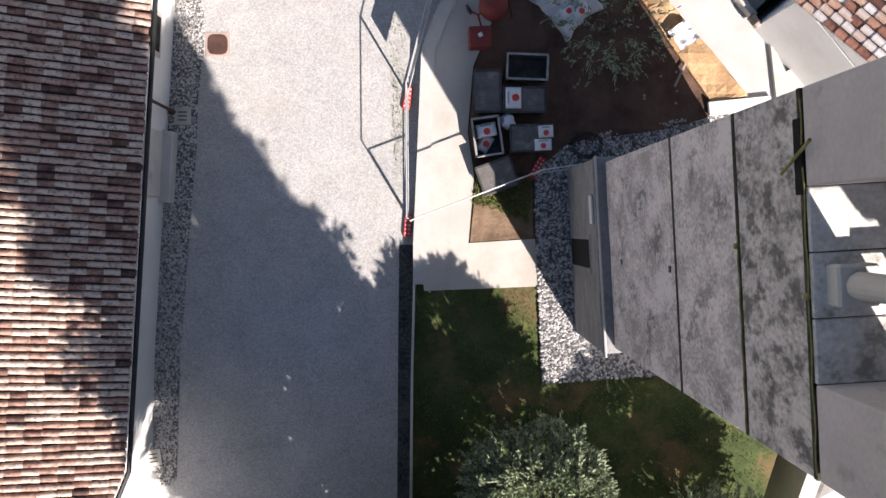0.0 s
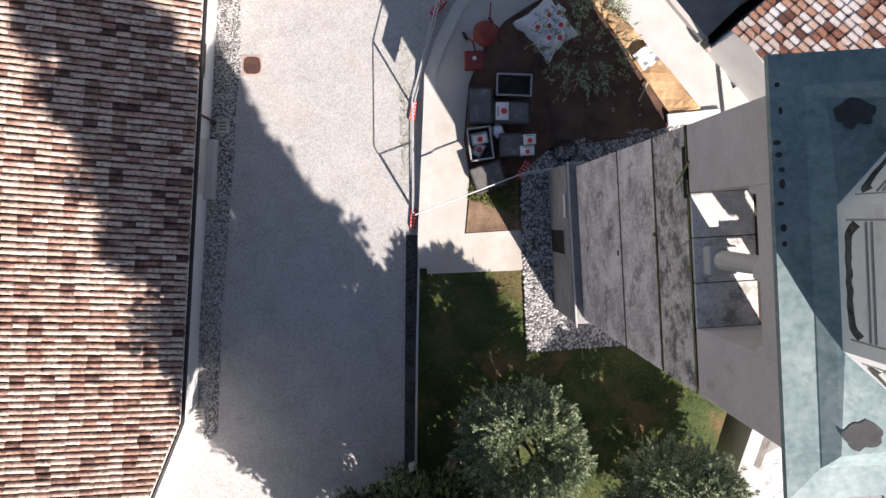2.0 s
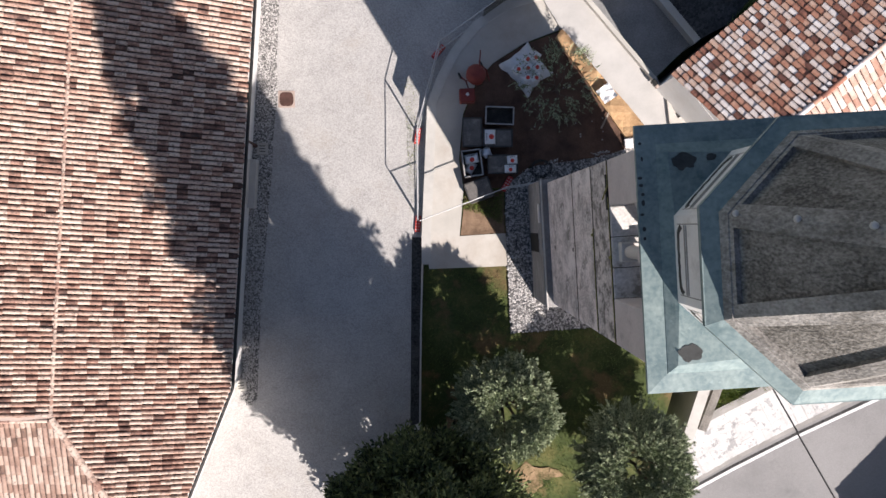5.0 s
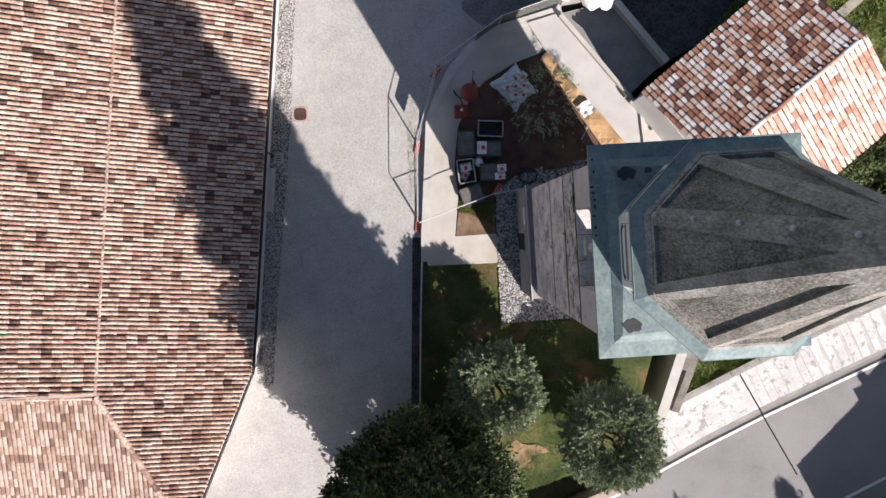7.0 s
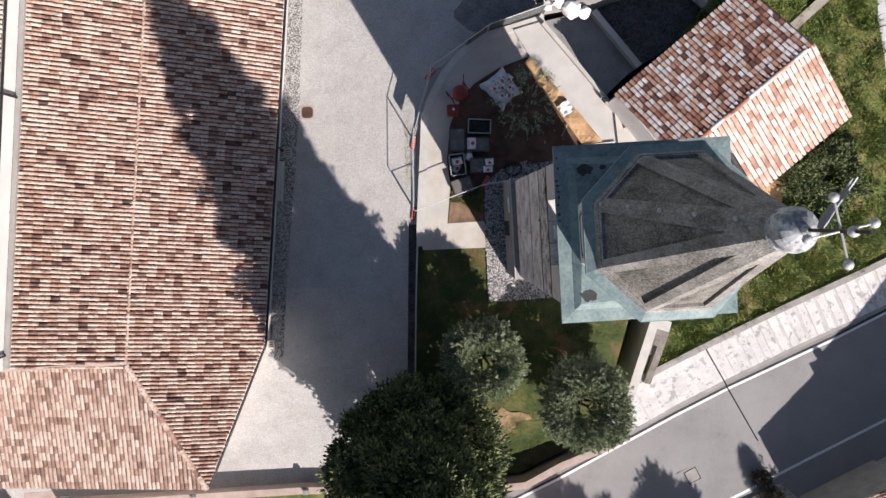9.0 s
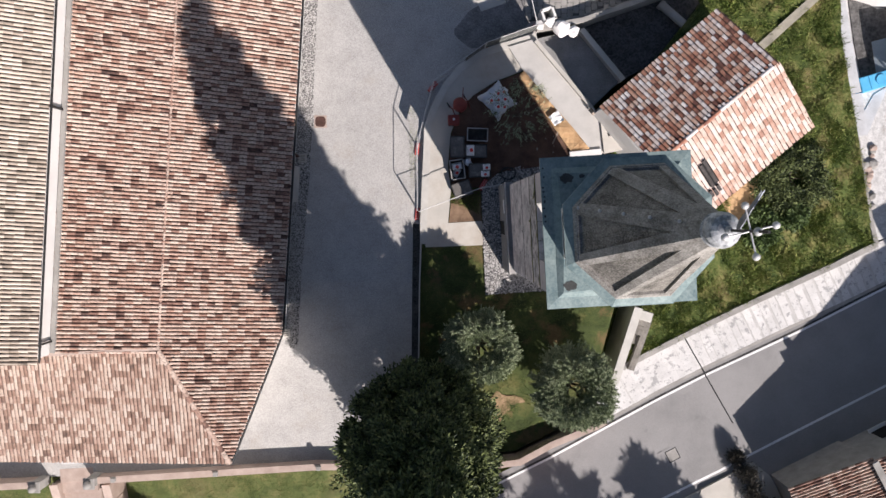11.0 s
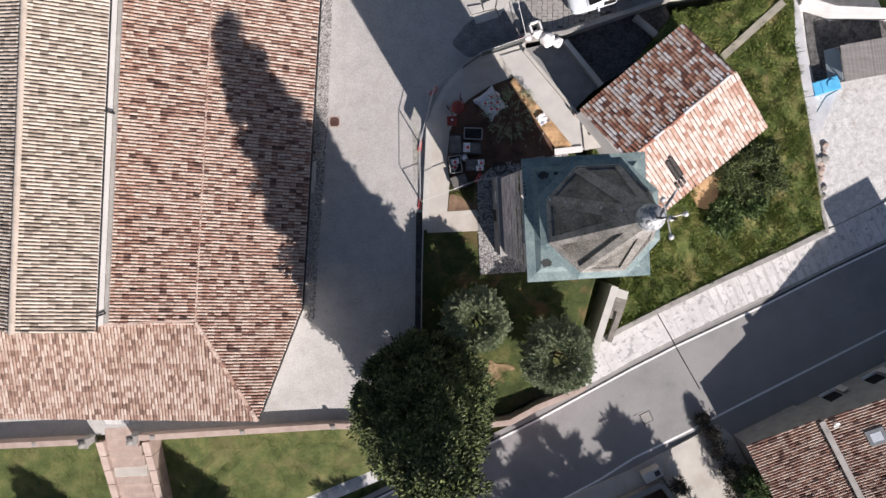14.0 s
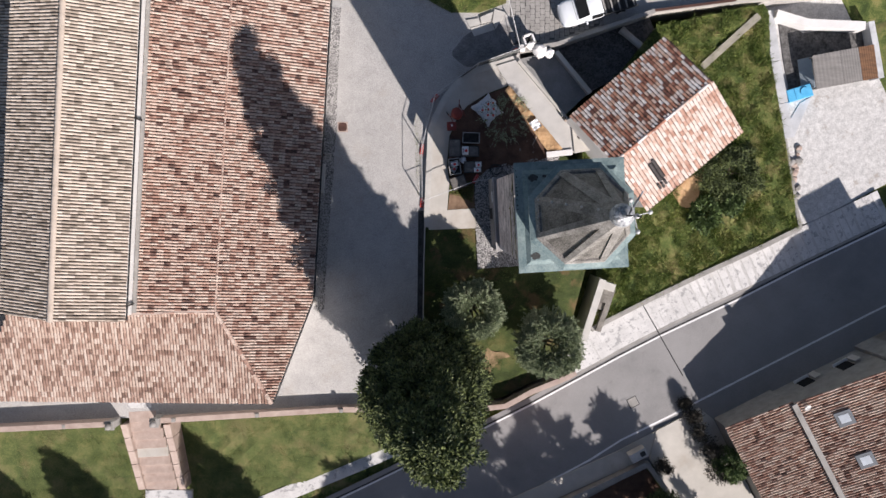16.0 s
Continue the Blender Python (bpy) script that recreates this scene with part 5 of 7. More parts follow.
part("sheet", lump(0.24, 8.0, 1.0), M_BIGBAG, t).matrix_local = pose(0, 0, 0.3)
# bulk bag
t = thing("bulk_bag", pose(4.05, 6.85, ZB, 0, 0, 40), "slumped white bulk bag loaded with printed sacks", "bulk bag")
bm = bmesh.new()
bmesh.ops.create_grid(bm, x_segments=16, y_segments=16, size=0.72)
for v in bm.verts:
    x, y = v.co.x / 0.72, v.co.y / 0.72
    corner = abs(x * y)
    v.co.x *= 1 + 0.10 * corner ** 2 + 0.22 * noise.noise(Vector((x * 1.9, y * 1.9, 4)))
    v.co.y *= 1.15 + 0.10 * corner ** 2 + 0.22 * noise.noise(Vector((x * 1.9, y * 1.9, 9)))
    v.co.z = 0.52 * (1 - max(abs(x), abs(y)) ** 6) + 0.10 * corner + 0.20 * noise.noise(Vector((x * 3.2, y * 3.2, 1)))
r = bmesh.ops.extrude_edge_only(bm, edges=[e for e in bm.edges if e.is_boundary])
for v in r["geom"]:
    if isinstance(v, bmesh.types.BMVert):
        v.co.z = 0
bmesh.ops.recalc_face_normals(bm, faces=bm.faces)
part("bag", bm, M_BIGBAG, t, smooth=True)
for sx in (-1, 1):
    for sy in (-1, 1):
        part("strap", rod((sx * 0.62, sy * 0.7, 0.2), (sx * 0.72, sy * 0.86, 0.35), 0.03, 6), M_BIGBAG, t)
for i, (x, y, a) in enumerate(((3.62, 6.78, 42), (4.02, 6.42, 36), (4.42, 6.86, 48), (4.02, 7.2, 40), (4.02, 6.82, 44), (4.40, 6.42, 30), (4.36, 7.28, 52))):
    sack((x, y, ZB + 0.52), (0.50, 0.36, 0.12), "white sack with red printed disc in a bulk bag", a)
# concrete mixer
t = thing("concrete_mixer", pose(1.8, 6.45, ZB - 0.02, 0, 0, 30), "dusty red concrete mixer with a tilted drum", "concrete mixer")
bm = bmesh.new()
prev = None
for z, r in ((-0.38, 0.18), (-0.32, 0.34), (-0.02, 0.44), (0.22, 0.36), (0.42, 0.24), (0.42, 0.21), (0.2, 0.32), (-0.1, 0.38), (-0.3, 0.25)):
    rr = [bm.verts.new((r * math.cos(2 * math.pi * k / 20), r * math.sin(2 * math.pi * k / 20), z)) for k in range(20)]
    if prev:
        loft(bm, prev, rr)
    else:
        bm.faces.new(rr[::-1])
    prev = rr
bmesh.ops.recalc_face_normals(bm, faces=bm.faces)
part("drum", bm, M_ORANGE, t, "red mixing drum", smooth=True).matrix_local = pose(0, 0, 0.85, 150, 0, 0)
for sx in (-0.5, 0.5):
    for sy in (-0.4, 0.4):
        part("leg", rod((sx, sy, 0.05), (sx, 0, 0.85), 0.03), M_ORANGE, t)
part("yoke", rod((-0.5, 0, 0.85), (0.5, 0, 0.85), 0.03), M_ORANGE, t)
for sx in (-1, 1):
    part("wheel", rod((sx * 0.5, 0.42, 0.16), (sx * 0.56, 0.42, 0.16), 0.16, 16), M_DARK, t)
part("motor_box", box((0.66, 0.6, 0.55), pose(-0.75, -0.55, 0.55, 0, 0, -28), 0.04), M_ORANGE, t, "square red motor housing")
part("badge", box((0.12, 0.12, 0.01), pose(-0.72, -0.52, 0.832)), M_PLASTER, t)
part("handle", rod((0.2, 0.1, 1.1), (0.62, 0.75, 1.35), 0.025), M_ORANGE, t)
# loose bits
t = thing("plastic_sheet", (7.5, 5.75, 0.80), "crumpled white sheet on the clay edge", "sheet")
bm = bmesh.new()
bmesh.ops.create_grid(bm, x_segments=12, y_segments=12, size=0.34)
for v in bm.verts:
    v.co.z = 0.12 + 0.16 * noise.noise(v.co * 4)
r = bmesh.ops.extrude_face_region(bm, geom=bm.faces[:])
bmesh.ops.translate(bm, verts=[v for v in r["geom"] if isinstance(v, bmesh.types.BMVert)], vec=(0, 0, 0.012))
bmesh.ops.recalc_face_normals(bm, faces=bm.faces)
part("sheet", bm, M_SACK, t).matrix_local = pose(0, 0, 0, 0, 0, 35)
t = thing("board", pose(7.6, 4.85, 0.62, 8, 0, 65), "narrow weathered wooden board on the soil", "board")
part("plank", box((1.3, 0.07, 0.04), None, 0.006), M_WOOD, t)
t = thing("hose", (4.7, 2.5, 0.5), "coiled green garden hose on the pebbles", "hose")
bm = bmesh.new()
for k in range(60):
    a0, a1 = k * 0.42, (k + 1) * 0.42
    r0, r1 = 0.42 - 0.002 * k, 0.42 - 0.002 * (k + 1)
    add_rod(bm, (r0 * math.cos(a0) * 1.2, r0 * math.sin(a0), 0.03 + 0.001 * k), (r1 * math.cos(a1) * 1.2, r1 * math.sin(a1), 0.03 + 0.001 * (k + 1)), 0.012, 5)
part("coil", bm, M_DARK, t)
for i in range(18):
    x, y = rng.uniform(4.2, 8.2), rng.uniform(3.2, 6.2)
    if inside(bed, x, y):
        ob = tagged(ob_from("stone", lump(rng.uniform(0.025, 0.055), i * 1.7, 0.7), M_WALL_STONE), "small grey stone lying on the soil", "stone", "stones in the bed")
        ob.matrix_world = pose(x, y, 0.53, 0, 0, rng.uniform(0, 360))

# ---- pebbles: each a low lump, joined ----
def pebbles(name, polys, zf, n, size, label, seed):
    r = np.random.default_rng(seed)
    base_v = [(1, 0, 0), (0.5, 0.87, 0), (-0.5, 0.87, 0), (-1, 0, 0), (-0.5, -0.87, 0), (0.5, -0.87, 0), (0.45, 0.3, 0.62), (-0.45, 0.3, 0.62), (0, -0.5, 0.62)]
    base_f = [(0, 1, 6), (1, 2, 7, 6), (2, 3, 7), (3, 4, 8, 7), (4, 5, 8), (5, 0, 6, 8), (6, 7, 8)]
    B0 = np.array(base_v)
    V, Fc = [], []
    bx = [p[0] for q in polys for p in q]
    by = [p[1] for q in polys for p in q]
    while len(V) < n:
        x, y = r.uniform(min(bx), max(bx)), r.uniform(min(by), max(by))
        if not any(inside(q, x, y) for q in polys):
            continue
        a, s = r.uniform(0, 6.28), size * r.uniform(0.6, 1.4)
        e = r.uniform(0.6, 1.0)
        ca, sa = math.cos(a), math.sin(a)
        p = B0 * [s, s * e, s * 0.8]
        p = p @ np.array([[ca, sa, 0], [-sa, ca, 0], [0, 0, 1]]) + [x, y, zf(x, y) - 0.004]
        k = len(V) * 9
        V.append(p)
        Fc += [tuple(i + k for i in f) for f in base_f]
    me = bpy.data.meshes.new(name)
    me.from_pydata(np.concatenate(V).tolist(), [], Fc)
    me.materials.append(M_PEBBLE)
    return tagged(new(name, me), label, "pebbles", kind="stuff")


M_BASE = material("dark_grit", greys(0.06, 0.13, (1, 0.98, 0.97)), 3.0, 30, 0.9, bump=0.4)
wall_strip = [(-8.0, 7.5), (-6.95, 7.5), (-6.95, 5.4), (-7.15, 3.9), (-7.2, 2.5), (-7.35, 0.9), (-7.54, -1.3), (-7.77, -4.1), (-8.05, -7.9), (-8.5, -8.2), (-8.95, -6.9), (-8.8, -5.5), (-8.45, 0.5), (-8.2, 3.5)]
strip_n = [(-8.0, 7.5), (-7.6, 14.2), (-6.6, 14.2), (-6.95, 7.5)]
for q in (wall_strip, strip_n):
    tagged(ob_from("pebble_strip", terrain(q, lambda x, y: z_court(x, y) + 0.012, -0.9), M_BASE), "grit strip along the church wall", "gravel", kind="structure")
pebbles("pebble_border", [wall_strip, strip_n], lambda x, y: z_court(x, y) + 0.015, 12500, 0.038, "pale and dark pebbles along the church wall", 31)
tower_gravel = [(3.4, -4.75), (3.25, -1.8), (3.12, 1.6), (3.6, 2.3), (5.2, 2.9), (9.3, 3.6), (9.4, 2.2), (4.5, 1.9), (4.6, -3.0), (9.6, -2.9), (9.4, -3.9), (7.0, -4.5)]
tagged(ob_from("tower_gravel", terrain(tower_gravel, lambda x, y: 0.44, -0.3), M_BASE), "dark pebble bed round the tower foot", "gravel", kind="structure")
pebbles("tower_pebbles", [tower_gravel], lambda x, y: 0.445, 7500, 0.048, "grey pebbles round the foot of the tower", 32)

# ---- covers and grates ----
t = thing("manhole_cover", pose(-6.53, 5.62, 0.0), "rusty square iron manhole cover in a frame", "manhole cover")
part("frame", box((0.74, 0.74, 0.02), pose(0, 0, 0.008), 0.004), M_BRICK, t)
bm = bmesh.new()
bmesh.ops.create_circle(bm, cap_ends=True, segments=24, radius=0.31)
for v in bm.verts:
    v.co.x = math.copysign(abs(v.co.x / 0.31) ** 0.6 * 0.31, v.co.x)
    v.co.y = math.copysign(abs(v.co.y / 0.31) ** 0.6 * 0.31, v.co.y)
r = bmesh.ops.extrude_face_region(bm, geom=bm.faces[:])
bmesh.ops.translate(bm, verts=[v for v in r["geom"] if isinstance(v, bmesh.types.BMVert)], vec=(0, 0, 0.012))
bmesh.ops.recalc_face_normals(bm, faces=bm.faces)
part("lid", bm, M_RUST, t, "rusty iron lid").matrix_local = pose(0, 0, 0.016)


def grate(x, y, z, ang):
    t = thing("drain_grate", pose(x, y, z, 0, 0, ang), "square concrete drain cover with three slots", "drain grate", "drain grates")
    part("slab", box((0.5, 0.52, 0.05), pose(0, 0, 0.02), 0.008), M_WALK, t)
    for k in (-1, 0, 1):
        part("slot", box((0.26, 0.035, 0.01), pose(0.0, k * 0.12, 0.044)), M_DARK, t)


grate(-7.6, 3.43, 0.03, 0)
grate(-8.72, -7.2, z_court(0, -7.2) + 0.03, 8)
t = thing("manhole_cover", pose(16.05, -15.75, z_road(16.05, -15.75), 0, 0, 28), "grey square manhole cover in patched asphalt", "manhole cover")
part("patch", box((1.7, 1.1, 0.012), pose(0, 0, 0.0), 0.003), M_ASPHALT, t)
part("frame", box((0.82, 0.82, 0.018), pose(0, 0, 0.005), 0.004), M_DARK, t)
part("lid", box((0.7, 0.7, 0.02), pose(0, 0, 0.008), 0.004), M_WALL_STONE, t)
# dark rods drawn where an overhead cable would throw its shadow
t = thing("cable_shadow", (0, 0, 0), "narrow dark line for a cable shadow across road and pavement", "drain")
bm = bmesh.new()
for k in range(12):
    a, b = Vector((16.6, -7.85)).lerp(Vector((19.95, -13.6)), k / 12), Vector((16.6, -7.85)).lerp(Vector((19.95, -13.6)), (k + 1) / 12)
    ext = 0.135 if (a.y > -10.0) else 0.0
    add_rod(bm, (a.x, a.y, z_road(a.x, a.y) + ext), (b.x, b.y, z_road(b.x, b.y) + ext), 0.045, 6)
part("shadow_line", bm, M_DARK, t)

# ---- stone pavement beside the road: pieces ----
pave = thing("pavement", (0, 0, 0), "pale stone slab pavement with weathered patches", "pavement", kind="structure")
p_in = [(8.0, -12.5), (8.97, -11.97), (12.2, -10.2), (13.75, -9.25), (17.25, -7.43), (21.05, -5.5), (25.8, -3.25), (28.4, -1.9), (31.4, -0.4), (36.2, 2.0)]


M_JOINT = material("pale_joint_mortar", greys(0.40, 0.55, (1.0, 0.98, 0.95)), 2.0, 20, 0.9, bump=0.3)


def along(line, s):
    for a, b in zip(line, line[1:]):
        a, b = Vector(a), Vector(b)
        L = (b - a).length
        if s <= L:
            return a.lerp(b, s / L), (b - a).normalized()
        s -= L
    return Vector(line[-1]), (Vector(line[-1]) - Vector(line[-2])).normalized()


def pave_along(line, length, width, bedname, lift, seed, parent):
    r = np.random.default_rng(seed)
    meshes = []
    for k in range(8):
        bm = bmesh.new()
        pts = []
        for cx, cy in ((-0.5, -0.5), (0.5, -0.5), (0.5, 0.5), (-0.5, 0.5)):
            for dx, dy in ((0.03, 0.0), (0.0, 0.03)) if cx * cy < 0 else ((0.0, 0.03), (0.03, 0.0)):
                pts.append((cx - math.copysign(dx * r.uniform(0.3, 1), cx) + r.normal(0, 0.012), cy - math.copysign(dy * r.uniform(0.3, 1), cy) + r.normal(0, 0.012)))
        prism(pts, -0.08, 0.0, bm)
        me = bpy.data.meshes.new("slab")
        bm.to_mesh(me)
        bm.free()
        me.materials.append(M_STONE)
        meshes.append(me)
    s = 0.0
    while s < length:
        L = r.uniform(0.42, 0.78)
        p, t = along(line, s + L / 2)
        nrm = Vector((t.y, -t.x))
        w = 0.0
        while w < width - 0.05:
            d = r.uniform(0.45, 1.05)
            d = width - w if width - w - d < 0.3 else d
            c = p + nrm * (w + d / 2)
            ob = new("slab", meshes[int(r.integers(8))])
            ob.parent = parent
            ob.matrix_local = pose(c.x, c.y, z_road(c.x, c.y) + lift + r.normal(0, 0.002), 0, 0, math.degrees(math.atan2(t.y, t.x)) + r.normal(0, 0.8)) @ Matrix.Diagonal((L - 0.004, d - 0.004, 1, 1))
            w += d
        s += L
    bm = ribbon([along(line, min(length, i * 2.0))[0] for i in range(int(length / 2) + 1)], (0.0, width), (-7, lift - 0.012), zf=z_road)
    part(bedname, bm, M_JOINT, parent)


pave_along(p_in, 29.5, 2.45, "joint_bed", 0.14, 41, pave)
kerb_line = [tuple(along(p_in, s)[0] + Vector((along(p_in, s)[1].y, -along(p_in, s)[1].x)) * 2.55) for s in np.arange(0, 30, 2.0)]
tagged(ob_from("kerb", ribbon(kerb_line, (0.10, 0.10), (-7, 0.12), zf=z_road), M_WALL_STONE), "grey stone kerb along the road", "kerb", kind="structure")
pave_w = thing("pavement", (0, 0, 0), "pale stone slab pavement below the lower lawn", "pavement", kind="structure")
pave_along([(-14.5, -23.9), (-5.6, -20.1), (1.5, -16.9)], 17.2, 1.2, "joint_bed", 0.14, 42, pave_w)
# ---- steps and wall between garden and lawn ----
tagged(ob_from("garden_wall", ribbon([(12.75, -5.6), (12.2, -7.6), (11.45, -10.3)], (0.25, 0.25), (-6, 0.35), zf=lambda x, y: 0.12 * (y + 5.6) - 0.3), M_KERB), "pale rendered wall between garden and steps", "wall", kind="structure")
steps = thing("steps", (0, 0, 0), "narrow stone steps beside the garden wall", "steps")
for k in range(6):
    f = k / 5
    x, y = 13.35 - 0.95 * f, -6.6 - 3.1 * f
    zt = -1.15 - 2.0 * f
    part("step", box((0.85, 0.62, 0.5), pose(x, y, zt - 0.75, 0, 0, -17), 0.015), M_OLD_WALL, steps)
part("landing", box((0.95, 0.62, 0.5), pose(13.55, -6.28, -1.75, 0, 0, -17), 0.03), M_KERB, steps, "pale landing slab")
tagged(ob_from("steps_wall", ribbon([(14.0, -6.5), (13.5, -8.2), (12.95, -9.9)], (0.2, 0.2), (-6, 0.55), zf=lambda x, y: z_lawn(x, y)), M_OLD_WALL), "grey stone wall beside the steps", "wall", kind="structure")

# ---- gate, stair and walls of the churchyard ----
stair = thing("stair", (0, 0, 0), "broad brick stair descending from the church gate", "stair")
for k in range(9):
    f = k / 8
    x, y = -22.0 + 0.6 * f, -16.2 - 6.0 * f
    part("step", box((2.05 + 0.4 * min(1, 3 * f), 0.86, 0.4), pose(x, y, -1.25 - 2.0 * f - 0.2, 0, 0, 3), 0.012), M_BRICK if k != 4 else M_WALK, stair)
part("threshold", box((1.8, 1.0, 0.2), pose(-22.2, -15.0, -1.28, 0, 0, 0), 0.02), M_STONE, stair, "pale stone threshold")
part("bottom_slab", box((3.7, 0.9, 0.3), pose(-20.8, -23.05, -3.4, 0, 0, -2), 0.03), M_STONE, stair, "pale stone bottom slab")
for x0, x1 in ((-23.3, -22.78), (-20.08, -19.6)):
    z_stair = lambda x, y: -1.3 + 0.36 * (y + 16.9)
    w = ob_from("stair_wall", ribbon([(x0, -16.75), ((x0 + x1) / 2, -19.6), (x1, -22.5)], (0.2, 0.2), (-7, 0.3), zf=z_stair), M_WALL_STONE)
    tagged(w, "sloping stone wall with brick coping beside the stair", "wall", kind="structure")
    for k in range(5):
        f0, f1 = k / 5 + 0.004, (k + 1) / 5 - 0.004
        p0, p1 = Vector((x0, -16.7)).lerp(Vector((x1, -22.5)), f0), Vector((x0, -16.7)).lerp(Vector((x1, -22.5)), f1)
        part("coping", ribbon([tuple(p0), tuple(p1)], (0.25, 0.25), (-5, 0.37 + 0.015 * (k % 2)), zf=z_stair), M_BRICK, w)
for x, y in ((-23.95, -16.5), (-20.65, -16.3)):
    t = thing("gate_pier", (x, y, -1.45), "grey stone gate pier with a rounded cap", "gate pier", "gate piers")
    part("shaft", box((0.55, 0.55, 1.5), pose(0, 0, 0.75), 0.03), M_WALL_STONE, t)
    part("cap", box((0.7, 0.7, 0.14), pose(0, 0, 1.56), 0.03), M_WALL_STONE, t)
    part("urn", add_ball(bmesh.new(), (0, 0, 1.85), 0.24, squash=1.0), M_WALL_STONE, t)
for x, y in ((-19.35, -16.2), (-13.1, -15.85), (-6.8, -15.5), (-27.5, -16.65)):
    t = thing("wall_post", (x, y, -0.45), "small dark stone post on the wall", "post", "wall posts")
    part("post", box((0.28, 0.28, 0.3), pose(0, 0, 0.15), 0.04, 2), M_WALL_STONE, t)

# ---- house across the road ----
house = thing("house", (27, -17, -3.3), "house across the road with clay roof and skylights", "house")
HD = Vector((0.88, 0.475, 0)).normalized()
HS = Vector((0.475, -0.88, 0)).normalized()
HW = Vector((22.3, -16.95, -0.4))
hk = math.sqrt(1 + 0.09)
hv = HD + Vector((0, 0, 0.30))
low_r = [(0, 0), (11, 0), (11, 5.0 * hk), (0, 5.0 * hk)]
hr = slope("roof_slope", house, HW, HS, hv, low_r, M_DECK, "lower clay tiled roof")
lay_tiles(hr, HW, HS, hv, low_r, 0.205, 0.42, M_TILE, M_TILE_ONE, seed=51, width=0.72, h=0.11)
HW2 = HW + HD * 4.95 + Vector((0, 0, 0.30 * 4.95 + 0.35))
hv2 = HD + Vector((0, 0, 0.38))
hk2 = math.sqrt(1 + 0.38 ** 2)
up_r = [(0, 0), (11, 0), (11, 7.4 * hk2), (0, 7.4 * hk2)]
hr2 = slope("roof_slope", house, HW2, HS, hv2, up_r, M_DECK, "upper clay tiled roof")
lay_tiles(hr2, HW2, HS, hv2, up_r, 0.205, 0.42, M_TILE, M_TILE_ONE, seed=52, width=0.72, h=0.11)
bm = bmesh.new()
a, b = HW2 - HD * 0.1, HW2 - HD * 0.1 + HS * 11
m = Matrix.Translation((a + b) / 2 + Vector((0, 0, 0.17))) @ HS.to_track_quat("X", "Z").to_matrix().to_4x4()
under(part("flashing", add_box(bm, (11, 0.42, 0.1), m, 0.02), M_WALL_STONE, None, "grey metal flashing"), house)
bm = bmesh.new()
o0 = HW + HS * 0.15 + HD * 0.15
prism([(p.x, p.y) for p in (o0, o0 + HD * 4.9, o0 + HD * 4.9 + HS * 10.7, o0 + HS * 10.7)], -6, lambda x, y: -0.4 - 0.14 + 0.30 * ((Vector((x, y, 0)) - HW.to_2d().to_3d()).dot(HD)), bm)
under(part("wall", bm, M_WALL_STONE, None, "grey rendered lower wall"), house)
bm = bmesh.new()
o1 = HW + HS * 0.35 + HD * 5.02
prism([(p.x, p.y) for p in (o1, o1 + HD * 7.3, o1 + HD * 7.3 + HS * 10.5, o1 + HS * 10.5)], -6, lambda x, y: HW2.z - 0.16 + 0.38 * ((Vector((x, y, 0)) - HW2.to_2d().to_3d()).dot(HD)), bm)
under(part("wall", bm, M_WALL_STONE, None, "grey rendered upper wall"), house)
# blocks out of view, sized from the shadows on pavement and yard
for d0, d1, s1, top, lab in ((12.36, 40.0, 10.5, 4.45, "plain grey block out of view, added for its shadow"), (13.9, 17.7, 4.0, 6.25, "taller grey block out of view, added for its shadow")):
    c0 = HW + HS * 0.05
    bm = prism([(p.x, p.y) for p in (c0 + HD * d0, c0 + HD * d1, c0 + HD * d1 + HS * s1, c0 + HD * d0 + HS * s1)], -6, top)
    under(part("unseen_block", bm, M_WALL_STONE, None, lab), house)
for k, (d, z) in enumerate(((7.4, -1.7), (10.4, -1.0), (13.4, -0.3), (16.4, 0.3))):
    c = HW.to_2d().to_3d() + HD * d + HS * 0.35
    rot = math.degrees(math.atan2(HD.y, HD.x))
    w = under(part("window", box((1.0, 0.1, 1.25), pose(c.x, c.y, z, 0, 0, rot), 0.01), M_VOID, None, "dark window"), house)
    fr = under(part("sill", box((1.25, 0.3, 0.08), pose(c.x - HS.x * 0.1, c.y - HS.y * 0.1, z - 0.68, 0, 0, rot), 0.01), M_PLASTER, None), house)
    sh = under(part("shutter", box((0.5, 0.05, 1.25), pose(c.x + HD.x * 0.85 - HS.x * 0.26, c.y + HD.y * 0.85 - HS.y * 0.26, z, 0, 0, rot + 6), 0.01), M_LIME, None, "pale open shutter"), house)


def skylight(parent, c, u, v, w, h, label):
    u, v = Vector(u).normalized(), Vector(v).normalized()
    n = u.cross(v)
    if n.z < 0:
        n = -n
    m = Matrix(((u.x, v.x, n.x, c[0]), (u.y, v.y, n.y, c[1]), (u.z, v.z, n.z, c[2]), (0, 0, 0, 1)))
    s = under(part("skylight", box((w, h, 0.22), m @ pose(0, 0, 0.08), 0.02), M_SKYFRAME, None, label), parent)
    g = part("pane", box((w - 0.5, h - 0.5, 0.03), m @ pose(0, 0, 0.19), 0.004), M_GLASS, None)
    g.parent = s
    return s


M_SKYFRAME = material("blue_grey_metal_frame", greys(0.10, 0.17, (0.92, 1.0, 1.1)), 2.0, 15, 0.6, 0.2, bump=0.05)
# pale bluish base colour carries the reflection of the sky
M_GLASS = material("sky_reflecting_glass", greys(0.42, 0.55, (0.92, 1.0, 1.08)), 1.0, 5, 0.06, 0.0, bump=0.0)
